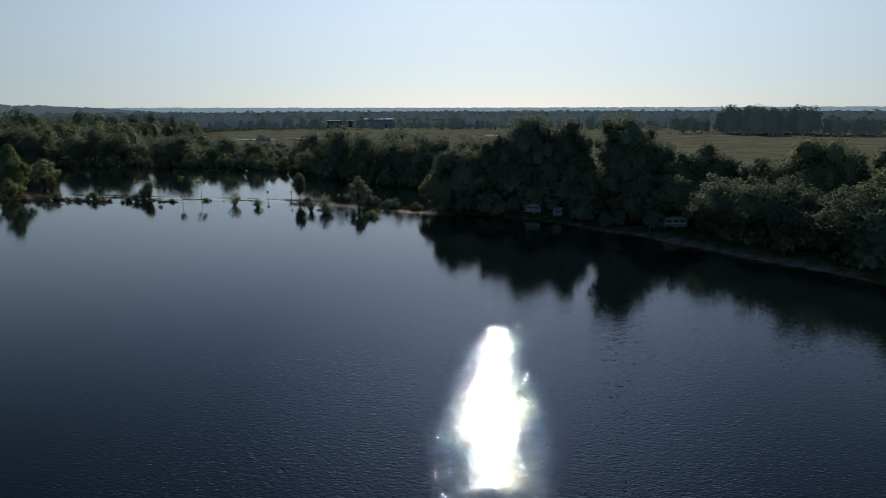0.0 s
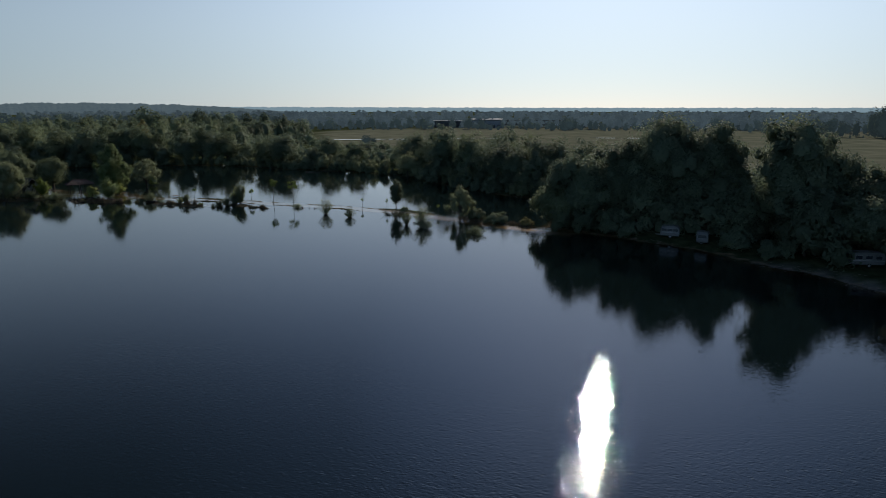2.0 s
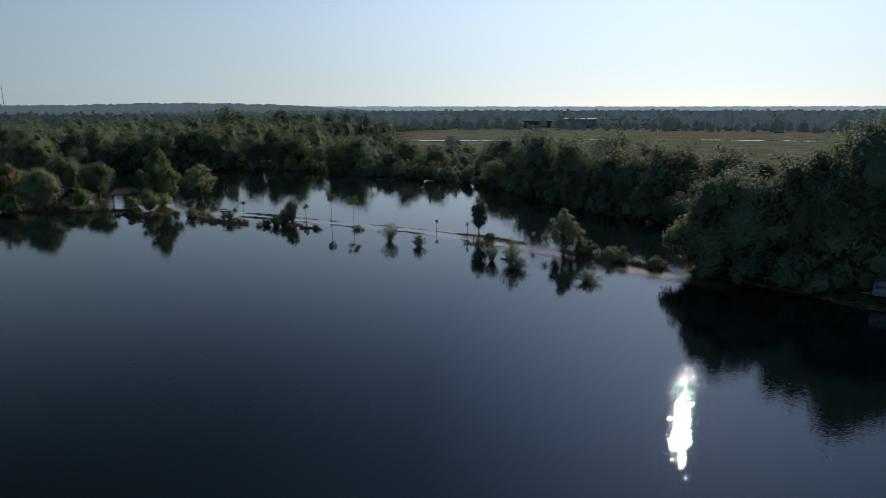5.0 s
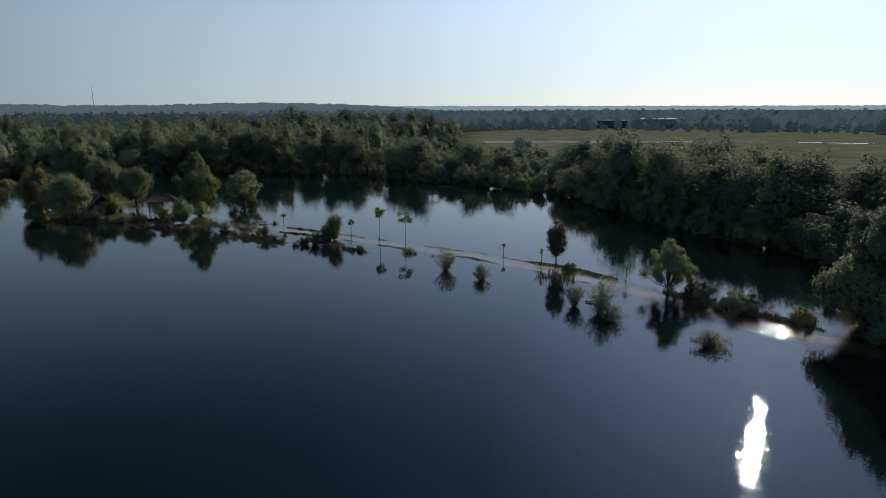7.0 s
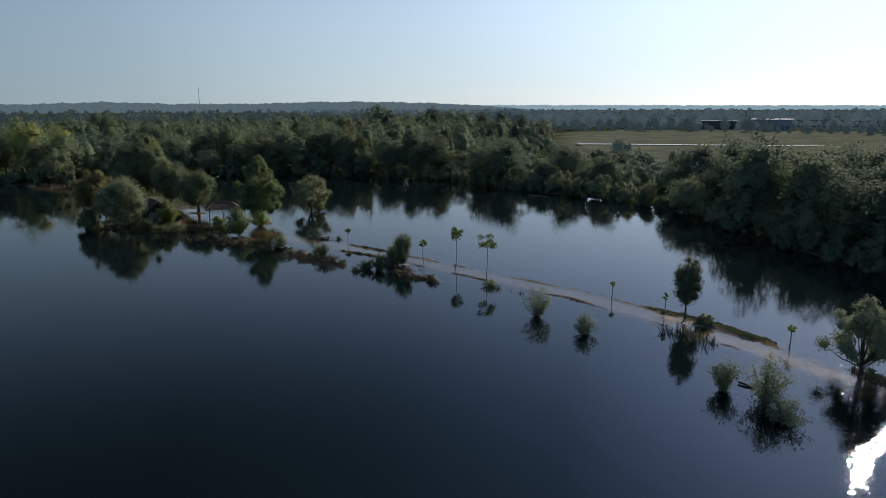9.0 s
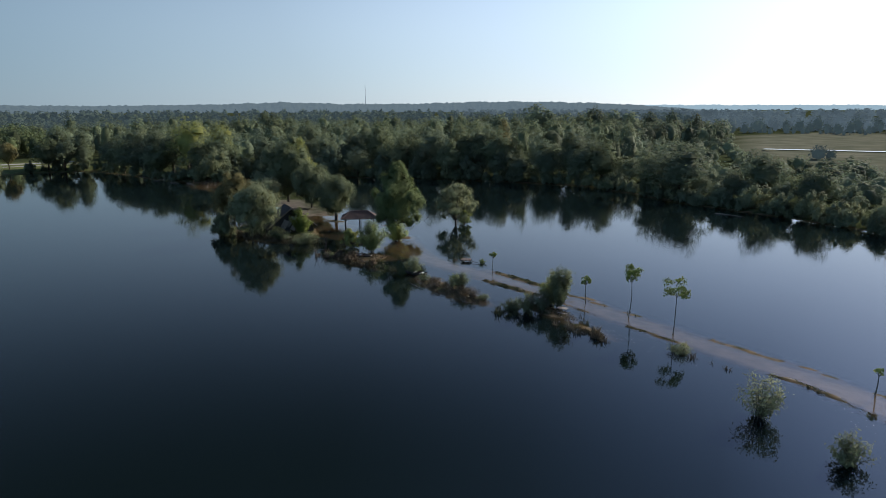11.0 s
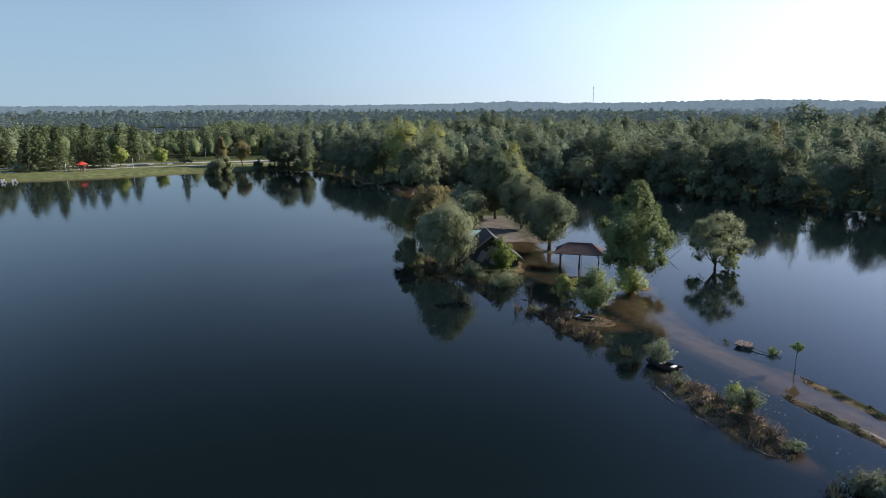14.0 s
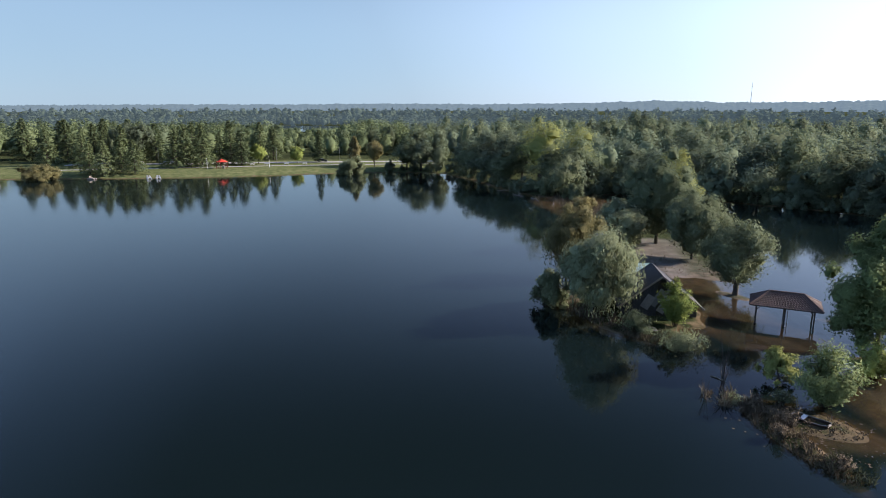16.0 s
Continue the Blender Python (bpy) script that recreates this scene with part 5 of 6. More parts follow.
weeds(-83.0, 164.2, 3.4, 1.4, 25, 700, 1.1, REED_GREEN, 8, "dense grey-green reeds in the lake")
weeds(-73.8, 163.3, 4.2, 1.2, 0, 3200, 1.0, REED, 9, "brown reeds standing in the lake")
weeds(-81.0, 168.4, 4.5, 1.5, -3, 900, 0.6, REED, 10, BROWN)
weeds(-36.8, 160.4, 3.2, 1.5, -20, 420, 1.5, REED_GREEN, 11, "thin reeds standing in the lake")
weeds(-33.0, 155.0, 2.6, 1.2, -40, 520, 0.81, REED, 12, "brown reeds standing in the lake")
weeds(-35.8, 166.0, 8.6, 1.1, -20, 2600, 0.2, REED_GREEN, 13, "mown green grass verge of the causeway")
weeds(-17.5, 157.4, 5.5, 1.4, -26, 1400, 0.7, REED, 14, BROWN)
weeds(-9.0, 153.4, 5.5, 1.4, -28, 1400, 0.7, REED, 15, BROWN)
weeds(-137.5, 168.2, 5.0, 1.8, 30, 1500, 0.9, REED_GREEN, 16, "rough grass at the edge of the island")
weeds(-146.0, 164.0, 8.0, 1.6, 15, 1600, 0.9, REED, 17, "brown grass at the edge of the island")
weeds(-122.6, 165.8, 3.8, 1.1, 15, 1000, 0.75, REED, 27, BROWN)
weeds(-124.5, 165.4, 2.2, 1.6, 40, 700, 1.0, REED, 18, BROWN)
weeds(-60.5, 165.6, 3.0, 0.8, -12, 400, 0.7, REED, 19, BROWN)
weeds(-53.5, 158.0, 2.2, 1.3, 0, 420, 1.4, REED_GREEN, 20, "thin reeds round a shrub in the lake")
weeds(-46.2, 155.6, 1.8, 1.1, 0, 300, 1.1, REED_GREEN, 21, "thin reeds round a shrub in the lake")
weeds(-29.5, 147.6, 3.6, 1.6, -30, 700, 1.3, REED_GREEN, 22, "thin reeds round shrubs in the lake")
weeds(-92.5, 176.6, 8.0, 0.6, -7, 1500, 0.17, REED_GREEN, 23, "dry grass verge of the drowned path")
weeds(-91.5, 172.5, 6.2, 0.7, -2, 1300, 0.17, REED_GREEN, 24, "dry grass verge of the drowned path")
weeds(-51.0, 166.6, 6.0, 0.5, -22, 600, 0.2, REED_GREEN, 25, "dry grass verge of the drowned path")
weeds(-170.0, 181.0, 12.0, 7.0, 35, 1500, 0.35, REED, 26, "dry grass on the island")


def flotsam(name, spots, mat, seed, label, size=(0.05, 0.2)):
    """Flat leaves, chips and litter afloat or washed up."""
    rng = np.random.default_rng(seed)
    V, F = [], []
    for x, y, sx, sy, turn, n in spots:
        u, v = rng.normal(0, sx, n), rng.normal(0, sy, n)
        c, s = math.cos(radians(turn)), math.sin(radians(turn))
        X, Y = x + u * c - v * s, y + u * s + v * c
        Z = np.maximum(land_height(np.stack([X, Y], 1)), 0) + 0.012
        for px, py, pz in zip(X, Y, Z):
            r, a, q = rng.uniform(*size), rng.uniform(0.3, 1), rng.uniform(0, 3.14)
            k = len(V)
            for e in ((-1, -0.6), (0.3, -1), (1, 0.2), (-0.2, 0.9)):
                ex, ey = e[0] * r, e[1] * r * a
                V.append((px + ex * math.cos(q) - ey * math.sin(q), py + ex * math.sin(q) + ey * math.cos(q), pz + rng.uniform(0, 0.02)))
            F.append((k, k + 1, k + 2, k + 3))
    return tagged(mesh_np(name, V, F, mat), label, "flotsam", kind="stuff")


flotsam("flotsam", [(-74, 167, 6, 1.2, -8, 160), (-95, 168, 5, 1.5, -10, 140), (-30, 152, 5, 1.6, -40, 150), (-42, 162, 6, 0.9, -18, 120), (-22, 157, 4, 1.6, -25, 160), (-114, 172, 5, 2.5, 20, 90), (-10, 151, 5, 1.6, -28, 160), (-145, 176, 6, 3, 20, 60)], FLECK, 1, "pale leaves and chips afloat along the causeway", (0.02, 0.06))
flotsam("flotsam", [(46, 110, 7, 0.8, -54, 160), (55, 99, 7, 0.9, -54, 220), (37, 122, 4, 0.7, -28, 90), (17.5, 140.2, 2, 0.6, -30, 60)], DEADWOOD, 3, "pale driftwood and litter along the muddy shore", (0.06, 0.28))
flotsam("flotsam", [(-97, 166, 3.5, 0.9, -9, 300), (-119, 168, 3, 2, 35, 220), (-90, 172.6, 5, 0.6, 0, 120), (-80, 168.6, 2, 0.8, -5, 60), (-225, 191, 12, 3, 0, 200)], REED, 2, "brown drift litter along the muddy banks", (0.04, 0.16))


def log(x, y, z, length, r, turn, pitch, label, seed, mat=None, twigs=0):
    """A crooked drift log, with stubs of branches."""
    rng = np.random.default_rng(seed)
    pts = [(length * (t - 0.5), rng.normal(0, 0.03) * length, rng.normal(0, 0.015) * length) for t in np.linspace(0, 1, 6)]
    parts = [tube(pts, [r * 0.9, r, r * 0.95, r * 0.8, r * 0.6, r * 0.3], 7)]
    for i in range(twigs):
        p0 = np.array(pts[rng.integers(1, 5)])
        d = rng.normal(0, 1, 3)
        d[2] = abs(d[2])
        d *= length * rng.uniform(0.12, 0.3) / np.linalg.norm(d)
        parts.append(tube([p0, p0 + d * 0.5 + rng.normal(0, 0.05, 3), p0 + d], [r * 0.4, r * 0.25, r * 0.06], 5))
    ob = mesh_np("drift_log", *quads_join(parts), mat or DEADWOOD, None, True)
    ob.matrix_basis = pose(x, y, z, 0, pitch, turn)
    return tagged(ob, label, "log", group="drift logs")


log(-100.5, 163.6, 0.03, 3.2, 0.06, -14, 0, "pale drift log along the weedy bank", 1)
log(-95.5, 163.0, 0.03, 2.4, 0.05, -8, 0, "pale drift log along the weedy bank", 2)
log(-90.5, 163.4, 0.03, 1.8, 0.05, 10, 0, "thin drift log along the weedy bank", 3)
log(-104.0, 179.2, 0.15, 3.8, 0.05, 8, 4, "fallen sapling lying in the water", 4, BARK_PALE, 3)
log(-128.5, 167.2, 0.05, 1.6, 0.06, 20, 0, "bleached drift branch afloat", 5, None, 2)
log(-238, 189.5, 0.1, 7, 0.14, -6, 0, "bleached fallen trunk in the shallows", 6, None, 5)
log(-246, 187.6, 0.1, 5, 0.10, 15, 2, "bleached fallen branch in the shallows", 7, None, 5)
log(-256, 186.5, 0.2, 6, 0.12, 40, -6, "bleached fallen branch in the shallows", 8, None, 6)
log(-228, 190.5, 0.1, 4.5, 0.09, -30, 3, "bleached fallen branch in the shallows", 9, None, 5)
log(-268, 185.5, 0.2, 6, 0.10, -20, -5, "bleached fallen branch in the shallows", 10, None, 6)
log(-137.5, 199.5, 0.9, 3.2, 0.04, 70, -42, "bare leaning stick in the pond", 11, BARK_PALE, 2)
log(-29.0, 150.2, 0.1, 3.2, 0.11, -25, 0, "dark waterlogged log between two shrubs", 12, BARK, 1)
log(-96, 252.5, 0.08, 8, 0.10, -3, 0, "pale trunk lying at the pond's far shore", 13)
for i, (x, y, h) in enumerate([(-126.5, 166.2, 3.6), (-129, 168, 4.6), (-125.4, 163.8, 2.6)]):
    rng = np.random.default_rng(70 + i)
    parts = []
    for j in range(9):
        a, tl = rng.uniform(0, 6.28), rng.uniform(0.5, 1.0)
        parts.append(tube([(0, 0, -0.4), (math.cos(a) * 0.25 * tl, math.sin(a) * 0.25 * tl, h * 0.45 * tl), (math.cos(a) * 0.7 * tl, math.sin(a) * 0.7 * tl, h * tl)], [0.03, 0.02, 0.006], 4))
    ob = mesh_np("dead_bush", *quads_join(parts), BARK, None, True)
    ob.matrix_basis = pose(x, y, -0.1)
    tagged(ob, "bare twiggy bush drowned in the flood", "shrub", "bare bushes in the flood")


# ---- gazebo ----
def gazebo(x, y, turn):
    ob = empty("gazebo", x, y, -0.45, turn, label="open timber shelter with a red-brown tiled roof standing in the flood", category="gazebo")
    L, W, ev, rg = 5.7, 2.5, 2.72, 4.0
    for sx in (-1, 0, 1):
        for sy in (-1, 1):
            bm = box(bmesh.new(), sx * L / 2, sy * W / 2, ev / 2, 0.15, 0.15, ev, None, 0.012)
            box(bm, sx * L / 2, sy * W / 2, 0.25, 0.24, 0.24, 0.5, None, 0.02)
            part("post", bm, POST, ob)
    for sy in (-1, 1):
        part("beam", box(bmesh.new(), 0, sy * W / 2, ev + 0.02, L + 0.6, 0.13, 0.18, None, 0.01), POST, ob)
    for sx in (-1, 0, 1):
        part("tie_beam", box(bmesh.new(), sx * L / 2, 0, ev + 0.17, 0.12, W + 0.5, 0.14, None, 0.01), POST, ob)
    for sx in (-1, 1):
        for sy in (-1, 1):
            part("brace", rod(bmesh.new(), (sx * L / 2, sy * W / 2, ev - 0.7), (sx * (L / 2 - 0.6), sy * W / 2, ev - 0.05), 0.05, None, 6), POST, ob)
    # roof: hipped, each side laid in courses of single tiles
    a, b, r = 3.6, 2.0, 1.7   # half length and half width at the eaves, half length of the ridge
    roof = part("roof", bmesh.new(), TILE, ob, "hipped roof of weathered red-brown tiles")
    bm = bmesh.new()
    low = [bm.verts.new(q) for q in ((-a, -b, ev), (a, -b, ev), (a, b, ev), (-a, b, ev))]
    up = [bm.verts.new(q) for q in ((-r, 0, rg), (r, 0, rg))]
    for q in ((low[0], low[1], up[1], up[0]), (low[2], low[3], up[0], up[1]), (low[1], low[2], up[1]), (low[3], low[0], up[0]), tuple(low[::-1])):
        bm.faces.new(q)
    bm.to_mesh(roof.data)
    bm.free()
    courses = 9
    sides = [((-a, -b), (a, -b), (-r, 0), (r, 0)), ((a, b), (-a, b), (r, 0), (-r, 0)), ((a, -b), (a, b), (r, 0), (r, 0)), ((-a, b), (-a, -b), (-r, 0), (-r, 0))]
    rng = np.random.default_rng(3)
    for e0, e1, t0, t1 in sides:
        e0, e1, t0, t1 = (np.array(q, float) for q in (e0, e1, t0, t1))
        out = np.array((e1 - e0)[::-1]) * (1, -1)
        out /= np.linalg.norm(out)
        for c in range(courses):
            u0, u1 = c / courses, (c + 1.12) / courses
            p0, p1, q0, q1 = e0 + (t0 - e0) * u0, e1 + (t1 - e1) * u0, e0 + (t0 - e0) * min(u1, 1), e1 + (t1 - e1) * min(u1, 1)
            z0, z1 = ev + (rg - ev) * u0, ev + (rg - ev) * min(u1, 1)
            n = max(2, int(np.linalg.norm(p1 - p0) / 0.27))
            bm = bmesh.new()
            for i in range(n):
                s0, s1 = i / n + 0.004, (i + 1) / n - 0.004
                lift = 0.055 + rng.uniform(-0.008, 0.014)
                A, B, C, D = p0 + (p1 - p0) * s0, p0 + (p1 - p0) * s1, q0 + (q1 - q0) * s1, q0 + (q1 - q0) * s0
                mA, mD = (A + B) / 2, (C + D) / 2
                pts = [(*(A + out * 0.03), z0 + lift * 0.4), (*(mA + out * 0.03), z0 + lift + 0.035), (*(B + out * 0.03), z0 + lift * 0.4), (*C, z1 + 0.012), (*mD, z1 + 0.03), (*D, z1 + 0.012)]
                v = [bm.verts.new(q) for q in pts]
                v2 = [bm.verts.new((q[0], q[1], q[2] - 0.03)) for q in pts[:3]]
                bm.faces.new((v[0], v[1], v[4], v[5]))
                bm.faces.new((v[1], v[2], v[3], v[4]))
                bm.faces.new((v2[0], v2[1], v[1], v[0]))
                bm.faces.new((v2[1], v2[2], v[2], v[1]))
            part("tile_course", bm, TILE, roof)
    part("ridge_tiles", rod(bmesh.new(), (-r - 0.1, 0, rg + 0.03), (r + 0.1, 0, rg + 0.03), 0.12, None, 8), TILE, roof)
    for sx in (-1, 1):
        for sy in (-1, 1):
            part("hip_tiles", rod(bmesh.new(), (sx * a, sy * b, ev + 0.06), (sx * r, 0, rg + 0.04), 0.10, None, 8), TILE, roof)
    part("gutter_board", box(bmesh.new(), 0, -b, ev - 0.03, 2 * a, 0.04, 0.12, None, 0.01), POST, ob)
    part("gutter_board", box(bmesh.new(), 0, b, ev - 0.03, 2 * a, 0.04, 0.12, None, 0.01), POST, ob)
    return ob


gazebo(-140.5, 183.6, 52)

ladder = empty("ladder", -140.3, 183.6, -0.45, 51, label="pale wooden ladder leaning inside the open shelter", category="ladder")
for s in (-1, 1):
    part("rail", rod(bmesh.new(), (s * 0.22, -0.3, 0), (s * 0.2, 0.25, 2.5), 0.035, None, 6), PLANK_WORN, ladder)
for i in range(7):
    t = (i + 0.7) / 8
    part("rung", rod(bmesh.new(), (-0.22, -0.3 + 0.55 * t, 2.5 * t), (0.22, -0.3 + 0.55 * t, 2.5 * t), 0.022, None, 6), PLANK_WORN, ladder)


# ---- hut ----
def hut(x, y, turn):
    """Gable towards local -y; ridge along y."""
    ob = empty("hut", x, y, 0.3, turn, label="dark timber fishing hut with a steep felt roof", category="hut")
    W, D, ev, ap = 8.2, 5.6, 1.5, 4.7
    for s in (-1, 1):
        n = 14
        for i in range(n):
            yy = -D / 2 + (i + 0.5) * D / n
            part("plank", box(bmesh.new(), s * W / 2, yy, ev / 2, 0.05, D / n - 0.02, ev, None, 0.006), PLANK_DARK, ob)
    for s in (-1, 1):
        n = 22
        for i in range(n):
            xx = -W / 2 + (i + 0.5) * W / n
            if s < 0 and abs(xx - 0.2) < 0.5:
                continue
            hh = ev + (ap - ev) * (1 - abs(xx) / (W / 2)) - 0.1
            part("plank", box(bmesh.new(), xx, s * D / 2, hh / 2, W / n - 0.015, 0.05, hh, None, 0.006), FELT, ob)
    part("door", box(bmesh.new(), 0.2, -D / 2 + 0.04, 1.0, 0.95, 0.06, 2.0, None, 0.01), POST, ob, "plain dark plank door")
    part("lintel", box(bmesh.new(), 0.2, -D / 2, 2.8, 1.1, 0.05, 1.6, None, 0.01), PLANK_DARK, ob)
    sl = math.atan2(ap - ev, W / 2)
    ln = math.hypot(ap - ev, W / 2) + 0.8
    for s in (-1, 1):
        t = Matrix.Rotation(s * sl, 4, "Y")
        mid = Vector((s * W / 4, 0, (ev + ap) / 2)) + Vector((s * 0.4 * math.cos(sl), 0, -0.4 * math.sin(sl))) + Vector((s * math.sin(sl), 0, math.cos(sl))) * 0.08
        rf = part("roof_slope", box(bmesh.new(), *mid, ln, D + 0.9, 0.09, t, 0.01), FELT, ob, "dark felt roof slope")
        for k in range(6):
            o = Vector((s * math.cos(sl), 0, -math.sin(sl))) * (ln * ((k + 0.5) / 6 - 0.5))
            up = Vector((s * math.sin(sl), 0, math.cos(sl))) * (0.055 + 0.004 * (k % 2))
            part("felt_strip", box(bmesh.new(), *(mid + o + up), ln / 6 + 0.04, D + 0.86, 0.015, t @ Matrix.Rotation(radians(0.5), 4, "Y"), 0.003), FELT, rf)
        part("bargeboard", box(bmesh.new(), *(mid + Vector((0, -D / 2 - 0.47, -0.02))), ln, 0.04, 0.2, t, 0.01), PLANK_WORN, ob, "weathered pale bargeboard")
    for k, (qx, qz, sx, sz, a) in enumerate(((0.9, 2.7, 0.9, 2.0, 32), (-0.3, 2.2, 0.8, 2.2, 34), (-1.4, 1.7, 1.0, 1.7, 30), (2.0, 2.3, 0.7, 1.5, 36), (0.4, 1.3, 0.9, 1.8, 30))):
        part("patch_sheet", box(bmesh.new(), qx, -D / 2 - 0.07 - 0.02 * k, qz, sx, 0.03, sz, Matrix.Rotation(radians(a), 4, "Y"), 0.006), SLATE if k % 2 else GREY, ob, "grey sheet nailed over the gable")
    return ob


hut(-147.4, 171.6, 72)

shed = empty("shed", -155.6, 173.6, 0.4, 72, label="low lean-to with a pale green corrugated roof", category="shed")
for i in range(18):
    part("roof_rib", rod(bmesh.new(), (-2.2 + i * 0.26, -1.7, 2.55), (-2.2 + i * 0.26, 1.7, 3.0), 0.07, None, 6), SHEET_GREEN, shed)
part("roof", box(bmesh.new(), 0.02, 0, 2.77, 4.7, 3.5, 0.05, Matrix.Rotation(radians(7.5), 4, "X"), 0.005), SHEET_GREEN, shed, "pale green roof sheet")
for sx in (-1, 1):
    part("side_wall", box(bmesh.new(), sx * 2.2, 0, 1.25, 0.06, 3.2, 2.5, None, 0.01), PLANK_DARK, shed)
part("back_wall", box(bmesh.new(), 0, 1.58, 1.35, 4.34, 0.06, 2.7, None, 0.01), PLANK_DARK, shed)
part("front_wall", box(bmesh.new(), 0, -1.58, 1.2, 4.34, 0.06, 2.4, None, 0.01), PLANK_DARK, shed)

for i, (x, y, t, n) in enumerate(((-141.6, 167.2, 30, 5), (-140.6, 166.9, 60, 4))):
    pile = empty("plank_stack", x, y, 0.45, t, label="stack of pale weathered boards in front of the hut", category="planks")
    rng = np.random.default_rng(i)
    for k in range(n):
        part("plank", box(bmesh.new(), 0.05 * rng.normal(), (k % 3) * 0.26 - 0.26, 0.03 + 0.055 * (k // 3), 1.9 + 0.3 * rng.normal(), 0.22, 0.045, Matrix.Rotation(radians(rng.normal(0, 4)), 4, "Z"), 0.006), PLANK_WORN, pile)


# ---- boats and jetties ----
def punt(x, y, turn, length, wide, label, sunk=0.0, seats=((0.15, 0), (0.36, 0))):
    """A flat-bottomed plank boat with raked ends."""
    ob = empty("punt", x, y, 0.0 - sunk, turn, label=label, category="boat")
    L, W, hgt = length / 2, wide / 2, 0.36
    bm = bmesh.new()
    st = [(-1.0, 0.30, 0.62), (-0.72, 0.02, 0.9), (0.0, 0.0, 1.0), (0.72, 0.02, 0.9), (1.0, 0.28, 0.66)]
    for side in (-1, 1):
        lo = [bm.verts.new((L * a, side * W * w * 0.86, z * 0.6)) for a, z, w in st]
        hi = [bm.verts.new((L * a * 1.03, side * W * w, hgt + 0.10 * a * a)) for a, z, w in st]
        for i in range(4):
            bm.faces.new((lo[i], lo[i + 1], hi[i + 1], hi[i]))
    bmesh.ops.solidify(bm, geom=bm.faces[:], thickness=0.035)
    part("hull_side", bm, PLANK_DARK, ob)
    bm = bmesh.new()
    a = [bm.verts.new((L * q, -W * w * 0.86, z * 0.6)) for q, z, w in st]
    b = [bm.verts.new((L * q, W * w * 0.86, z * 0.6)) for q, z, w in st]
    for i in range(4):
        bm.faces.new((a[i], a[i + 1], b[i + 1], b[i]))
    bmesh.ops.solidify(bm, geom=bm.faces[:], thickness=0.03)
    part("bottom", bm, PLANK_DARK, ob)
    for s in (-1, 1):
        part("end_board", box(bmesh.new(), s * L * 1.0, 0, hgt * 0.95, 0.16, W * 1.28, 0.06, None, 0.01), PLANK_WORN if sunk else PLANK_DARK, ob)
    for s in (-1, 1):
        bm = bmesh.new()
        for i in range(4):
            p0, p1 = st[i], st[i + 1]
            rod(bm, (L * p0[0] * 1.03, s * W * p0[2], hgt + 0.1 * p0[0] ** 2 + 0.02), (L * p1[0] * 1.03, s * W * p1[2], hgt + 0.1 * p1[0] ** 2 + 0.02), 0.035, None, 6)
        part("gunwale", bm, PLANK_WORN if sunk else POST, ob)
    for q, _ in seats:
        part("thwart", box(bmesh.new(), L * 2 * q, 0, hgt * 1.06, 0.34, W * 1.95, 0.045, None, 0.008), WHITE, ob, "white painted seat board")
    return ob


punt(-105.2, 167.8, 17, 3.3, 0.95, "dark wooden punt with white seats moored at the bank", 0.0, ((-0.08, 0), (0.3, 0)))
punt(-119.8, 169.1, 28, 2.6, 1.1, "half-sunk grey rowing boat among the weeds", 0.08, ((-0.2, 0),))

weeds(-74.7, 164.5, 3.3, 0.9, 3, 1500, 1.0, REED, 47, "stand of brown-green reeds rising from the shallows", -0.5)
weeds(-74.7, 164.6, 3.0, 0.8, 3, 600, 0.8, REED_GREEN, 48, "green shoots among the brown reeds", -0.5)
jetty = empty("jetty", -106.3, 178.6, 0.0, 35, label="small plank fishing platform swept by the flood", category="jetty")
for i in range(7):
    part("plank", box(bmesh.new(), -0.2 + i * 0.22, 0, 0.34 + 0.01 * (i % 2), 0.19, 1.3 + 0.25 * (i % 3), 0.045, Matrix.Rotation(radians(3 * (i % 3) - 3), 4, "Z"), 0.008), POST if i % 2 else TILE, jetty)
for sx in (0, 1.1):
    for sy in (-0.55, 0.55):
        part("leg", rod(bmesh.new(), (sx, sy, -0.7), (sx, sy, 0.33), 0.05, None, 7), POST, jetty)
for sy in (-0.55, 0.55):
    part("bearer", box(bmesh.new(), 0.5, sy, 0.27, 1.7, 0.09, 0.09, None, 0.01), POST, jetty)
weeds(-107.4, 178.3, 1.7, 0.9, 20, 700, 0.45, REED, 41, "drift weed heaped against a fishing platform")
make_tree("wisp", -103.3, 179.9, 1.2, 1.4, LEAF_FRESH, 411, 260, 0.13, "tuft of fresh leaves on a half-drowned branch", "bush", "shrub")

table = empty("picnic_table", -79.8, 168.6, 0.0, 12, label="weathered picnic table standing in the flood under a shrub", category="table")
for i in range(4):
    part("plank", box(bmesh.new(), 0, -0.3 + i * 0.2, 0.6 + 0.006 * (i % 2), 1.25, 0.18, 0.04, None, 0.006), PLANK_WORN, table)
for sx in (-0.48, 0.48):
    part("trestle", rod(rod(bmesh.new(), (sx, -0.34, -0.25), (sx, 0.2, 0.58), 0.035, None, 6), (sx, 0.34, -0.25), (sx, -0.2, 0.58), 0.035, None, 6), POST, table)
part("stretcher", rod(bmesh.new(), (-0.5, 0, 0.2), (0.5, 0, 0.2), 0.03, None, 6), POST, table)
bench = empty("bench", -79.2, 167.8, 0.0, 12, label="pale plank bench beside the picnic table", category="bench")
part("seat", box(bmesh.new(), 0, 0, 0.28, 1.2, 0.22, 0.045, None, 0.008), PLANK_WORN, bench)
for sx in (-0.45, 0.45):
    part("leg", box(bmesh.new(), sx, 0, 0.02, 0.07, 0.2, 0.5, None, 0.01), POST, bench)


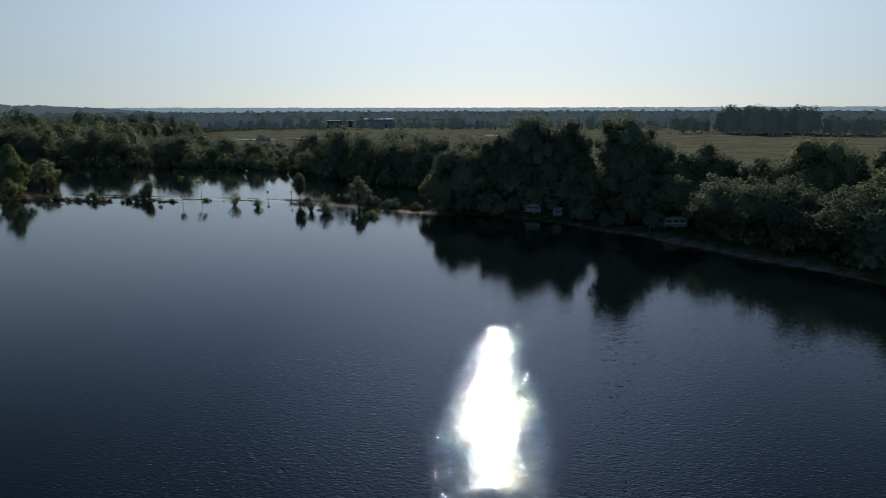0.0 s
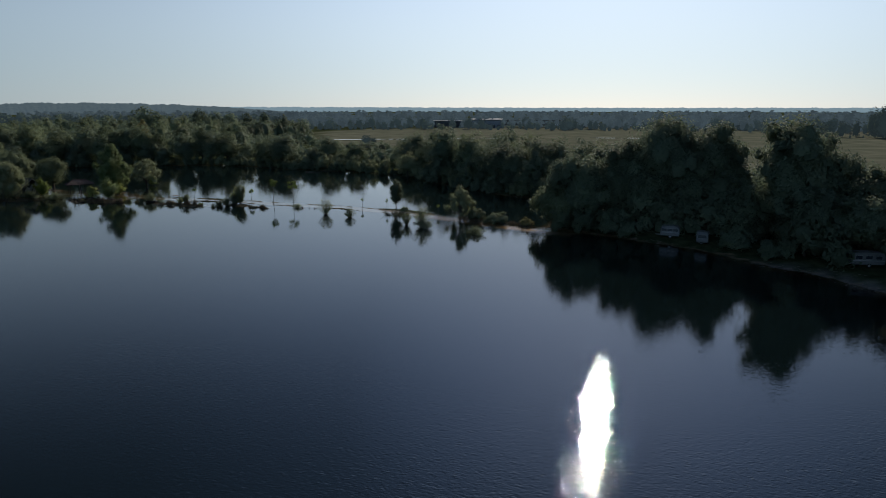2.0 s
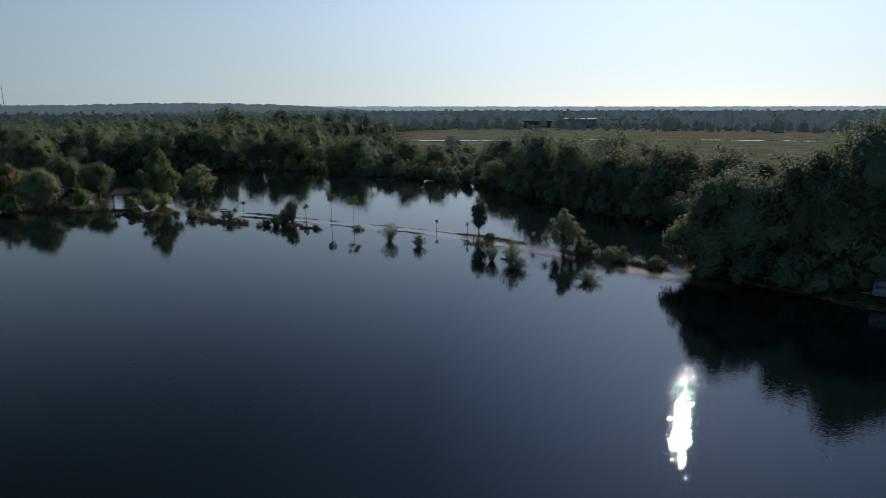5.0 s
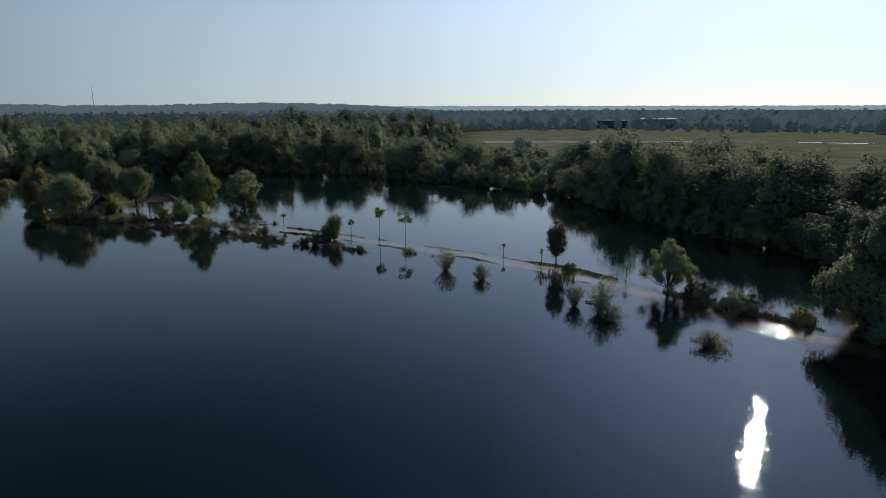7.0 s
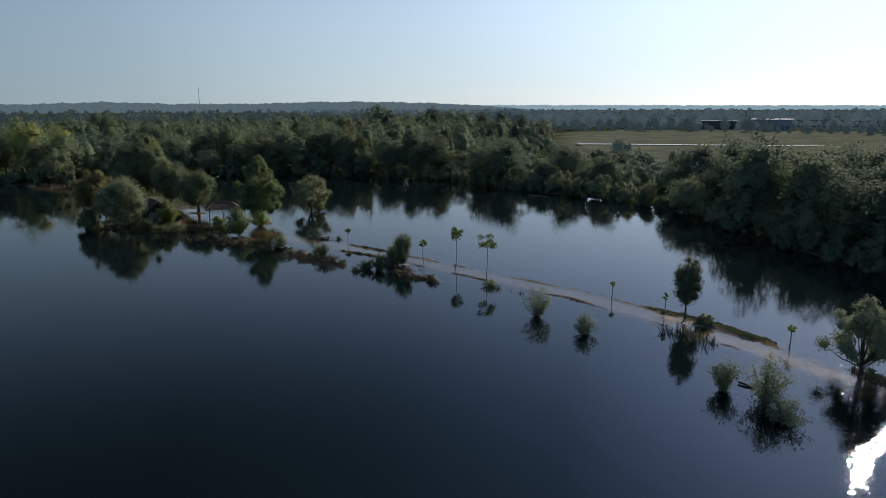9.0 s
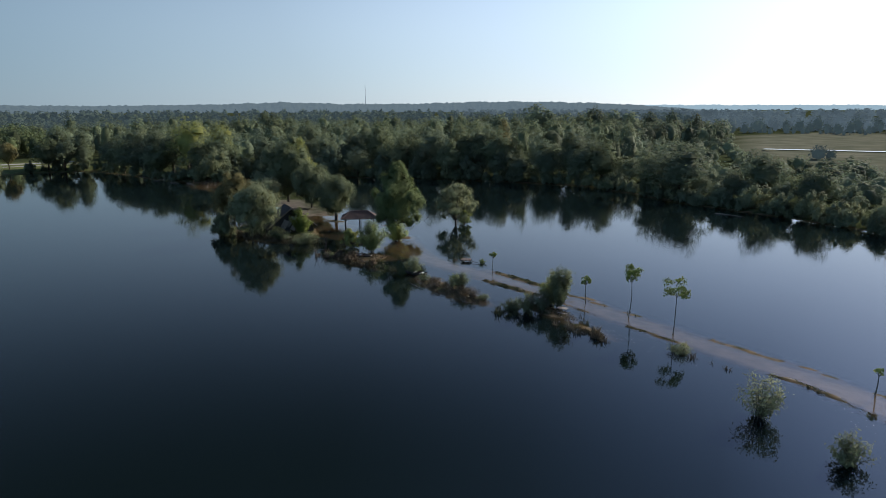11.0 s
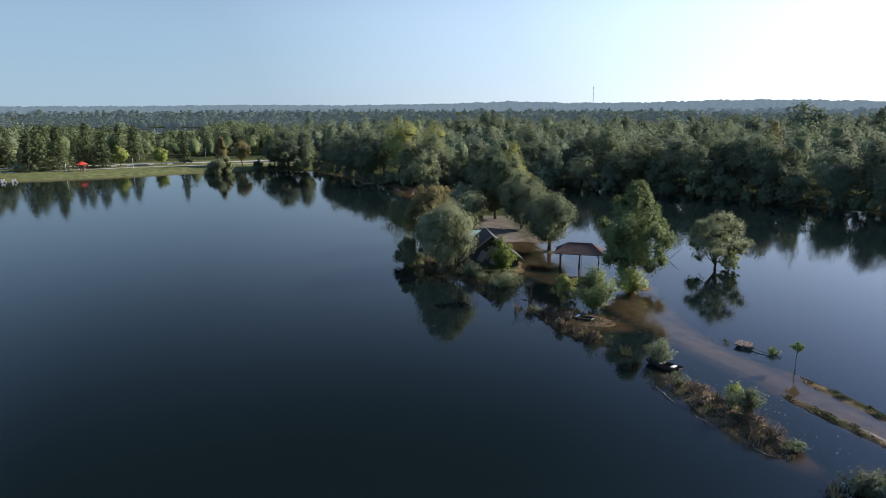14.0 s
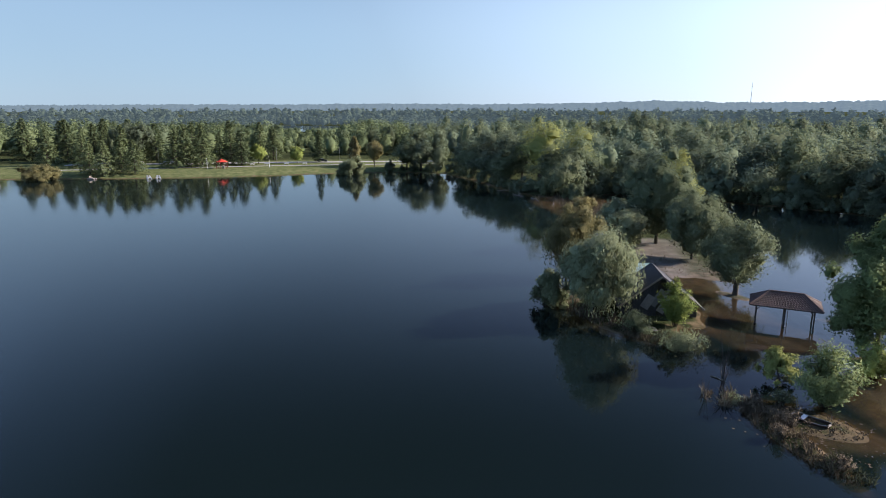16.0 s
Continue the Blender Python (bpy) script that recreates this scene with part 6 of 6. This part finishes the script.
# ---- caravans on the wooded bank ----
def caravan(x, y, z, turn, L, label):
    ob = empty("caravan", x, y, z, turn, label=label, category="caravan")
    W, hb, ht = 1.95, 0.42, 2.25
    bm = bmesh.new()
    prof = [(-L / 2, hb + 0.35), (-L / 2 + 0.12, hb), (L / 2 - 0.12, hb), (L / 2, hb + 0.45), (L / 2 - 0.08, ht - 0.5), (L / 2 - 0.4, ht - 0.05), (0, ht + 0.04), (-L / 2 + 0.35, ht - 0.05), (-L / 2 + 0.05, ht - 0.5)]
    a = [bm.verts.new((q, -W / 2, r)) for q, r in prof]
    b = [bm.verts.new((q, W / 2, r)) for q, r in prof]
    bm.faces.new(a)
    bm.faces.new(b[::-1])
    for i in range(len(prof)):
        j = (i + 1) % len(prof)
        bm.faces.new((a[j], a[i], b[i], b[j]))
    bmesh.ops.recalc_face_normals(bm, faces=bm.faces[:])
    bmesh.ops.bevel(bm, geom=bm.edges[:], offset=0.05, segments=2, affect="EDGES")
    body = part("body", bm, CARAVAN, ob)
    for s in (-1, 1):
        for q, wd in ((-L * 0.30, 0.85), (0.0, 0.85), (L * 0.29, 0.8)):
            part("window", box(bmesh.new(), q, s * (W / 2 + 0.005), 1.52, wd, 0.05, 0.5, None, 0.02), GLASS, body)
            bm = bmesh.new()
            for dz in (-0.27, 0.27):
                box(bm, q, s * (W / 2 + 0.01), 1.52 + dz, wd + 0.08, 0.04, 0.04, None, 0.006)
            part("window_frame", bm, GREY, body)
        part("trim_strip", box(bmesh.new(), 0, s * (W / 2 + 0.004), 1.05, L * 0.96, 0.03, 0.08, None, 0.008), GREY, body)
    part("end_window", box(bmesh.new(), -L / 2 + 0.03, 0, 1.5, 0.05, 1.3, 0.5, None, 0.015), GLASS, ob)
    for s in (-1, 1):
        w = rod(bmesh.new(), (0.1, s * (W / 2 - 0.16), 0.31), (0.1, s * (W / 2 + 0.02), 0.31), 0.31, None, 18)
        tyre = part("wheel", w, RUBBER, ob)
        part("hub", rod(bmesh.new(), (0.1, s * (W / 2 + 0.02), 0.31), (0.1, s * (W / 2 + 0.04), 0.31), 0.17, None, 14), GREY, tyre)
    part("drawbar", rod(rod(bmesh.new(), (-L / 2 + 0.1, -0.5, hb), (-L / 2 - 1.0, 0, hb), 0.04, None, 6), (-L / 2 + 0.1, 0.5, hb), (-L / 2 - 1.0, 0, hb), 0.04, None, 6), GREY, ob)
    part("roof_vent", box(bmesh.new(), 0.4, 0, ht + 0.08, 0.5, 0.5, 0.1, None, 0.02), CARAVAN, ob)
    return ob


caravan(46.6, 122.8, ground_z(46.6, 122.8), 2, 4.6, "white touring caravan parked on the shady bank")
caravan(21.2, 142.2, max(ground_z(21.2, 142.2), 0.1), -12, 3.4, "old white caravan in the shade of tall trees")
caravan(26.2, 138.0, max(ground_z(26.2, 138.0), 0.1), 75, 2.8, "small white caravan in the shade of tall trees")


# ---- park on the far shore ----
def strip(name, line, wide, lift, mat, label):
    A = np.array(line, float)
    d = np.gradient(A, axis=0)
    d /= np.hypot(*d.T)[:, None]
    nrm = np.stack([-d[:, 1], d[:, 0]], 1) * wide / 2
    Lf, Rt = A + nrm, A - nrm
    n = len(A)
    z = np.maximum(land_height(np.concatenate([Lf, Rt])), 0) + lift
    V = np.column_stack([np.concatenate([Lf, Rt]), z])
    F = np.array([(i, n + i, n + i + 1, i + 1) for i in range(n - 1)])
    return tagged(mesh_np(name, V, F, mat), label, name.replace("_", " "), kind="structure")


ys = np.arange(40, 186, 4.0)
strip("pavement", [(-337.5 + 1.5 * math.sin(v * 0.03) + max(0, v - 120) * 0.06, v) for v in ys], 2.2, 0.06, TARMAC, "pale footpath across the park lawn")
strip("road", [(-356 + 0.05 * (v - 60) + max(0, v - 120) * 0.05, v) for v in ys], 5.0, 0.05, TARMAC, "pale asphalt park road")

PINE_GROUP = "pines in the park"
pine = [make_tree("conifer", -363, 72, 16.5, 14, LEAF_PINE, 401, 4200, 0.42, "tall dark pine on the park lawn", "pine_tree", group=PINE_GROUP),
        make_tree("conifer", -352, 85, 16.5, 14.5, LEAF_PINE, 402, 4200, 0.42, "tall dark pine on the park lawn", "pine_tree", group=PINE_GROUP)]
rp = np.random.default_rng(9)
for i, (x, y, s) in enumerate([(-384, 16, 1.12), (-385, 30, 1.05), (-317, 65, 0.78), (-322, 59, 0.72), (-319, 74, 0.74), (-326, 68, 0.82), (-359, 91, 0.92), (-344, 107, 0.86), (-372, 60, 1.1), (-366, 48, 1.0), (-376, 84, 1.0), (-371, 100, 1.05), (-378, 112, 1.0),
                                (-366, 118, 0.9), (-345, 50, 0.9), (-352, 62, 1.0), (-388, 46, 1.1), (-338, 84, 0.95), (-339, 93, 1.02), (-344, 99, 0.8), (-372, 36, 1.1), (-356, 34, 0.9)]):
    copy_thing(pine[i % 2], pose(x, y, ground_z(x, y), 0, 0, rp.uniform(0, 360)) @ Matrix.Diagonal((s * rp.uniform(0.85, 1.1), s * rp.uniform(0.85, 1.1), s, 1)))
make_tree("conifer", -351, 137, 14, 7.5, LEAF_PINE, 403, 4200, 0.36, "blue-green spruce with a pointed top", "spruce_tree")
make_tree("round", -346, 113, 8, 7.2, LEAF_FRESH, 404, 2600, 0.34, "bright green maple on the park lawn")
make_tree("round", -346, 128, 6.8, 6, LEAF_FRESH, 405, 2200, 0.32, "small bright green tree on the park lawn")
make_tree("bush", -309, 147, 7.3, 10.5, LEAF_WILLOW, 406, 4200, 0.32, "grey willow bush at the park shore", "bush", "shrub")
make_tree("poplar", -333, 150, 11.4, 6.5, LEAF_RUST, 407, 3000, 0.34, "park tree turning rusty yellow")
make_tree("round", -327, 157, 10.6, 7, LEAF_RUST, 408, 3000, 0.34, "park tree turning rusty yellow")
make_tree("bush", -314, 161, 5, 4.4, LEAF_DARK, 409, 1800, 0.3, "dark round shrub at the park shore", "bush", "shrub")
make_tree("poplar", -318, 172, 13, 10.5, LEAF_GREEN, 410, 4000, 0.36, "leafy lakeside tree beside the park")
make_tree("poplar", -316, 180, 12, 8.8, LEAF_GREEN, 411, 3600, 0.36, "leafy lakeside tree beside the park")
make_tree("bush", -312, 46, 5.6, 13, LEAF_RUST, 412, 3600, 0.34, "wide yellowing shrub on a sandy bank", "bush", "shrub")
make_tree("round", -359, 64, 17.5, 15.5, LEAF_DARK, 413, 5000, 0.42, "broad dark oak behind the park road")


def kiosk(x, y):
    ob = empty("kiosk", x, y, ground_z(x, y), 20, label="small open park pavilion with a red pointed roof", category="pavilion")
    bm = bmesh.new()
    bmesh.ops.create_cone(bm, cap_ends=True, segments=6, radius1=2.2, radius2=0.12, depth=1.0, matrix=Matrix.Translation((0, 0, 2.95)))
    part("roof", bm, RED, ob, "bright red roof")
    for i in range(6):
        a = math.radians(60 * i + 30)
        part("post", box(bmesh.new(), 2.0 * math.cos(a), 2.0 * math.sin(a), 1.18, 0.14, 0.14, 2.36, None, 0.01), MAROON, ob)
    part("finial", rod(bmesh.new(), (0, 0, 3.5), (0, 0, 4.0), 0.06, 0.02, 6), RED, ob)
    part("counter", box(bmesh.new(), 0, 0.6, 0.5, 2.2, 0.5, 1.0, None, 0.02), PLANK_WORN, ob)
    return ob


kiosk(-331.5, 101)
stall = empty("stall", -362, 80, ground_z(-362, 80), 10, label="dark red wooden stall beside the road", category="stall")
part("wall", box(bmesh.new(), 0, 0, 1.0, 3.0, 5.4, 2.0, None, 0.03), MAROON, stall)
part("roof", box(bmesh.new(), 0, 0, 2.12, 3.8, 6.2, 0.16, Matrix.Rotation(radians(5), 4, "Y"), 0.03), MAROON, stall)
part("hatch", box(bmesh.new(), 1.52, 0, 1.3, 0.06, 2.6, 0.7, None, 0.01), PLANK_DARK, stall)


def pole(name, x, y, h, label, head, mat=None):
    ob = empty(name, x, y, ground_z(x, y), label=label, category=name.replace("_", " "), group=name + "s in the park")
    part("pole", rod(bmesh.new(), (0, 0, -0.2), (0, 0, h), 0.09, 0.05, 8), mat or GREY, ob)
    part("base", rod(bmesh.new(), (0, 0, -0.1), (0, 0, 0.35), 0.14, 0.12, 8), GREY, ob)
    if head:
        part("lamp_head", box(bmesh.new(), 0.35, 0, h, 0.8, 0.22, 0.12, None, 0.03), GREY, ob)
    return ob


for x, y, h in ((-350, 97, 6.4), (-352, 75, 6.0), (-349, 120, 6.0), (-347, 145, 6.0), (-354, 56, 6.0)):
    pole("street_lamp", x, y, h, "grey street lamp beside the park road", True)
for x, y, h in ((-331, 118, 4.2), (-330, 96, 4.0)):
    pole("flagpole", x, y, h, "thin white pole on the park lawn", False, WHITE)


def park_bench(x, y, turn):
    ob = empty("bench", x, y, ground_z(x, y), turn, label="white slatted park bench facing the lake", category="bench", group="park benches")
    for i in range(3):
        part("seat_slat", box(bmesh.new(), 0, -0.17 + i * 0.17, 0.46, 1.8, 0.14, 0.04, None, 0.006), WHITE, ob)
    for i in range(2):
        part("back_slat", box(bmesh.new(), 0, 0.28, 0.66 + i * 0.2, 1.8, 0.04, 0.14, None, 0.006), WHITE, ob)
    for s in (-0.75, 0.75):
        part("leg", box(bmesh.new(), s, 0.05, 0.23, 0.08, 0.5, 0.46, None, 0.01), CONCRETE, ob)
    return ob


for x, y in ((-341, 111), (-341.5, 116.5), (-341, 131), (-341.5, 124), (-340, 88), (-342, 70)):
    park_bench(x, y, 90)


def car(x, y, turn, mat, label):
    ob = empty("car", x, y, ground_z(x, y) + 0.06, turn, label=label, category="car", group="cars on the park road")
    bm = bmesh.new()
    side = [(-2.1, 0.35), (2.1, 0.35), (2.15, 0.72), (1.25, 0.9), (0.55, 1.42), (-0.95, 1.45), (-1.75, 1.0), (-2.15, 0.9)]
    a = [bm.verts.new((q, -0.85, r)) for q, r in side]
    b = [bm.verts.new((q, 0.85, r)) for q, r in side]
    bm.faces.new(a)
    bm.faces.new(b[::-1])
    for i in range(8):
        j = (i + 1) % 8
        bm.faces.new((a[j], a[i], b[i], b[j]))
    bmesh.ops.recalc_face_normals(bm, faces=bm.faces[:])
    bmesh.ops.bevel(bm, geom=bm.edges[:], offset=0.07, segments=2, affect="EDGES")
    part("body", bm, mat, ob)
    for s in (-1, 1):
        part("side_window", box(bmesh.new(), -0.3, s * 0.84, 1.15, 1.7, 0.05, 0.32, None, 0.02), GLASS, ob)
    part("windscreen", box(bmesh.new(), 0.92, 0, 1.15, 0.05, 1.4, 0.55, Matrix.Rotation(radians(-52), 4, "Y"), 0.01), GLASS, ob)
    for sx in (-1.3, 1.3):
        for s in (-1, 1):
            wh = part("wheel", rod(bmesh.new(), (sx, s * 0.72, 0.31), (sx, s * 0.9, 0.31), 0.31, None, 16), RUBBER, ob)
            part("rim", rod(bmesh.new(), (sx, s * 0.9, 0.31), (sx, s * 0.915, 0.31), 0.18, None, 12), GREY, wh)
    return ob


car(-350.5, 138, 88, CARPAINT, "dark blue car parked on the park road")
car(-357, 66, 85, CARSILVER, "silver car parked on the park road")
car(-356.5, 60, 85, CARPAINT, "dark car parked on the park road")
car(-355.5, 78, 85, CARSILVER, "silver car parked on the park road")
car(-356.5, 54, 85, WHITE, "white car parked on the park road")

for i, (x, y, t, m) in enumerate(((-312.6, 62, 70, PLANK_WORN), (-311.0, 80, 20, CARSILVER), (-310.8, 83, 15, CARSILVER))):
    pd = empty("pedal_boat", x, y, 0.05, t, label="pale pedal boat drawn up at the park shore", category="boat", group="pedal boats at the shore")
    for s in (-1, 1):
        bm = box(bmesh.new(), 0, s * 0.55, 0.12, 2.8, 0.5, 0.42, None, 0.12)
        part("float", bm, m, pd)
    part("deck", box(bmesh.new(), 0, 0, 0.37, 1.9, 1.4, 0.07, None, 0.02), m, pd)
    for s in (-0.35, 0.35):
        part("seat", box(box(bmesh.new(), -0.3, s, 0.55, 0.5, 0.5, 0.12, None, 0.03), -0.55, s, 0.8, 0.1, 0.5, 0.5, None, 0.03), m, pd)

barn = empty("house", -314, 31, ground_z(-314, 31), 15, label="pale shore house with a red-brown roof", category="house")
part("wall", box(bmesh.new(), 0, 0, 1.7, 6, 5, 3.4, None, 0.03), CONCRETE, barn)
bm = bmesh.new()
v = [bm.verts.new(q) for q in ((-3.4, -2.9, 3.3), (3.4, -2.9, 3.3), (3.4, 2.9, 3.3), (-3.4, 2.9, 3.3), (-3.4, 0, 5.6), (3.4, 0, 5.6))]
for q in ((0, 1, 5, 4), (2, 3, 4, 5), (1, 2, 5), (3, 0, 4), (3, 2, 1, 0)):
    bm.faces.new([v[i] for i in q])
part("roof", bm, TILE, barn)
part("window", box(bmesh.new(), 3.0, 0, 1.8, 0.06, 1.2, 1.2, None, 0.01), GLASS, barn)
part("door", box(bmesh.new(), 3.0, 1.6, 1.05, 0.06, 0.9, 2.1, None, 0.01), PLANK_DARK, barn)


# ---- far buildings beyond the meadows ----
hall = empty("warehouse", -96, 772, 1.0, 3, label="long grey warehouse with a pale metal roof", category="warehouse")
part("wall", box(bmesh.new(), 0, 0, 5.0, 34, 20, 10, None, 0.05), SLATE, hall)
part("roof", box(bmesh.new(), 0, 0, 10.7, 36, 22, 0.9, Matrix.Rotation(radians(2.5), 4, "X"), 0.1), SLATE, hall, "pale metal roof")
for i in range(6):
    part("gate", box(bmesh.new(), -14 + i * 5.6, -10.1, 2.4, 3.4, 0.2, 4.6, None, 0.05), CARPAINT, hall)
low = empty("warehouse", -145, 778, 1.0, 2, label="low grey storage hall with a pale roof edge", category="warehouse")
part("wall", box(bmesh.new(), 0, 0, 4.2, 38, 16, 8.4, None, 0.05), CARPAINT, low)
part("roof", box(bmesh.new(), 0, 0, 8.8, 40, 18, 0.7, None, 0.08), SLATE, low)

bridge = empty("truss_bridge", -44, 800, 1.0, 2, label="dark steel truss bridge beyond the meadows", category="bridge")
for s in (-1, 1):
    part("bottom_chord", box(bmesh.new(), 0, s * 3, 4.2, 72, 0.6, 0.8, None, 0.03), POST, bridge)
    part("top_chord", box(bmesh.new(), 0, s * 3, 9.4, 66, 0.6, 0.7, None, 0.03), POST, bridge)
    for i in range(12):
        x0 = -33 + i * 6
        a, b = (x0, s * 3, 4.4), (x0 + 3, s * 3, 9.3)
        part("diagonal", rod(bmesh.new(), a, b, 0.25, None, 6), POST, bridge)
        part("diagonal", rod(bmesh.new(), b, (x0 + 6, s * 3, 4.4), 0.25, None, 6), POST, bridge)
for sx in (-36, 0, 36):
    part("pier", box(bmesh.new(), sx, 0, 1.6, 2.0, 7, 4.8, None, 0.1), CONCRETE, bridge)
viaduct = empty("road_bridge", 36, 800, 1.0, 2, label="long pale concrete road bridge beyond the meadows", category="bridge")
part("deck", box(bmesh.new(), 0, 0, 3.2, 110, 8, 0.9, None, 0.05), CONCRETE, viaduct)
part("parapet", box(bmesh.new(), 0, -3.9, 4.1, 110, 0.25, 0.9, None, 0.03), WHITE, viaduct)
for i in range(8):
    part("pier", box(bmesh.new(), -49 + i * 14, 0, 1.3, 1.4, 6, 3.2, None, 0.1), CONCRETE, viaduct)
tower = empty("radio_mast", -2500, 1950, 20, label="tall thin radio mast on the far hills", category="mast")
part("mast", rod(rod(bmesh.new(), (0, 0, 0), (0, 0, 60), 1.5, 0.9, 6), (0, 0, 60), (0, 0, 100), 0.9, 0.4, 6), GREY, tower)
part("antenna", rod(bmesh.new(), (0, 0, 78), (0, 0, 84), 1.6, 1.6, 8), GREY, tower)
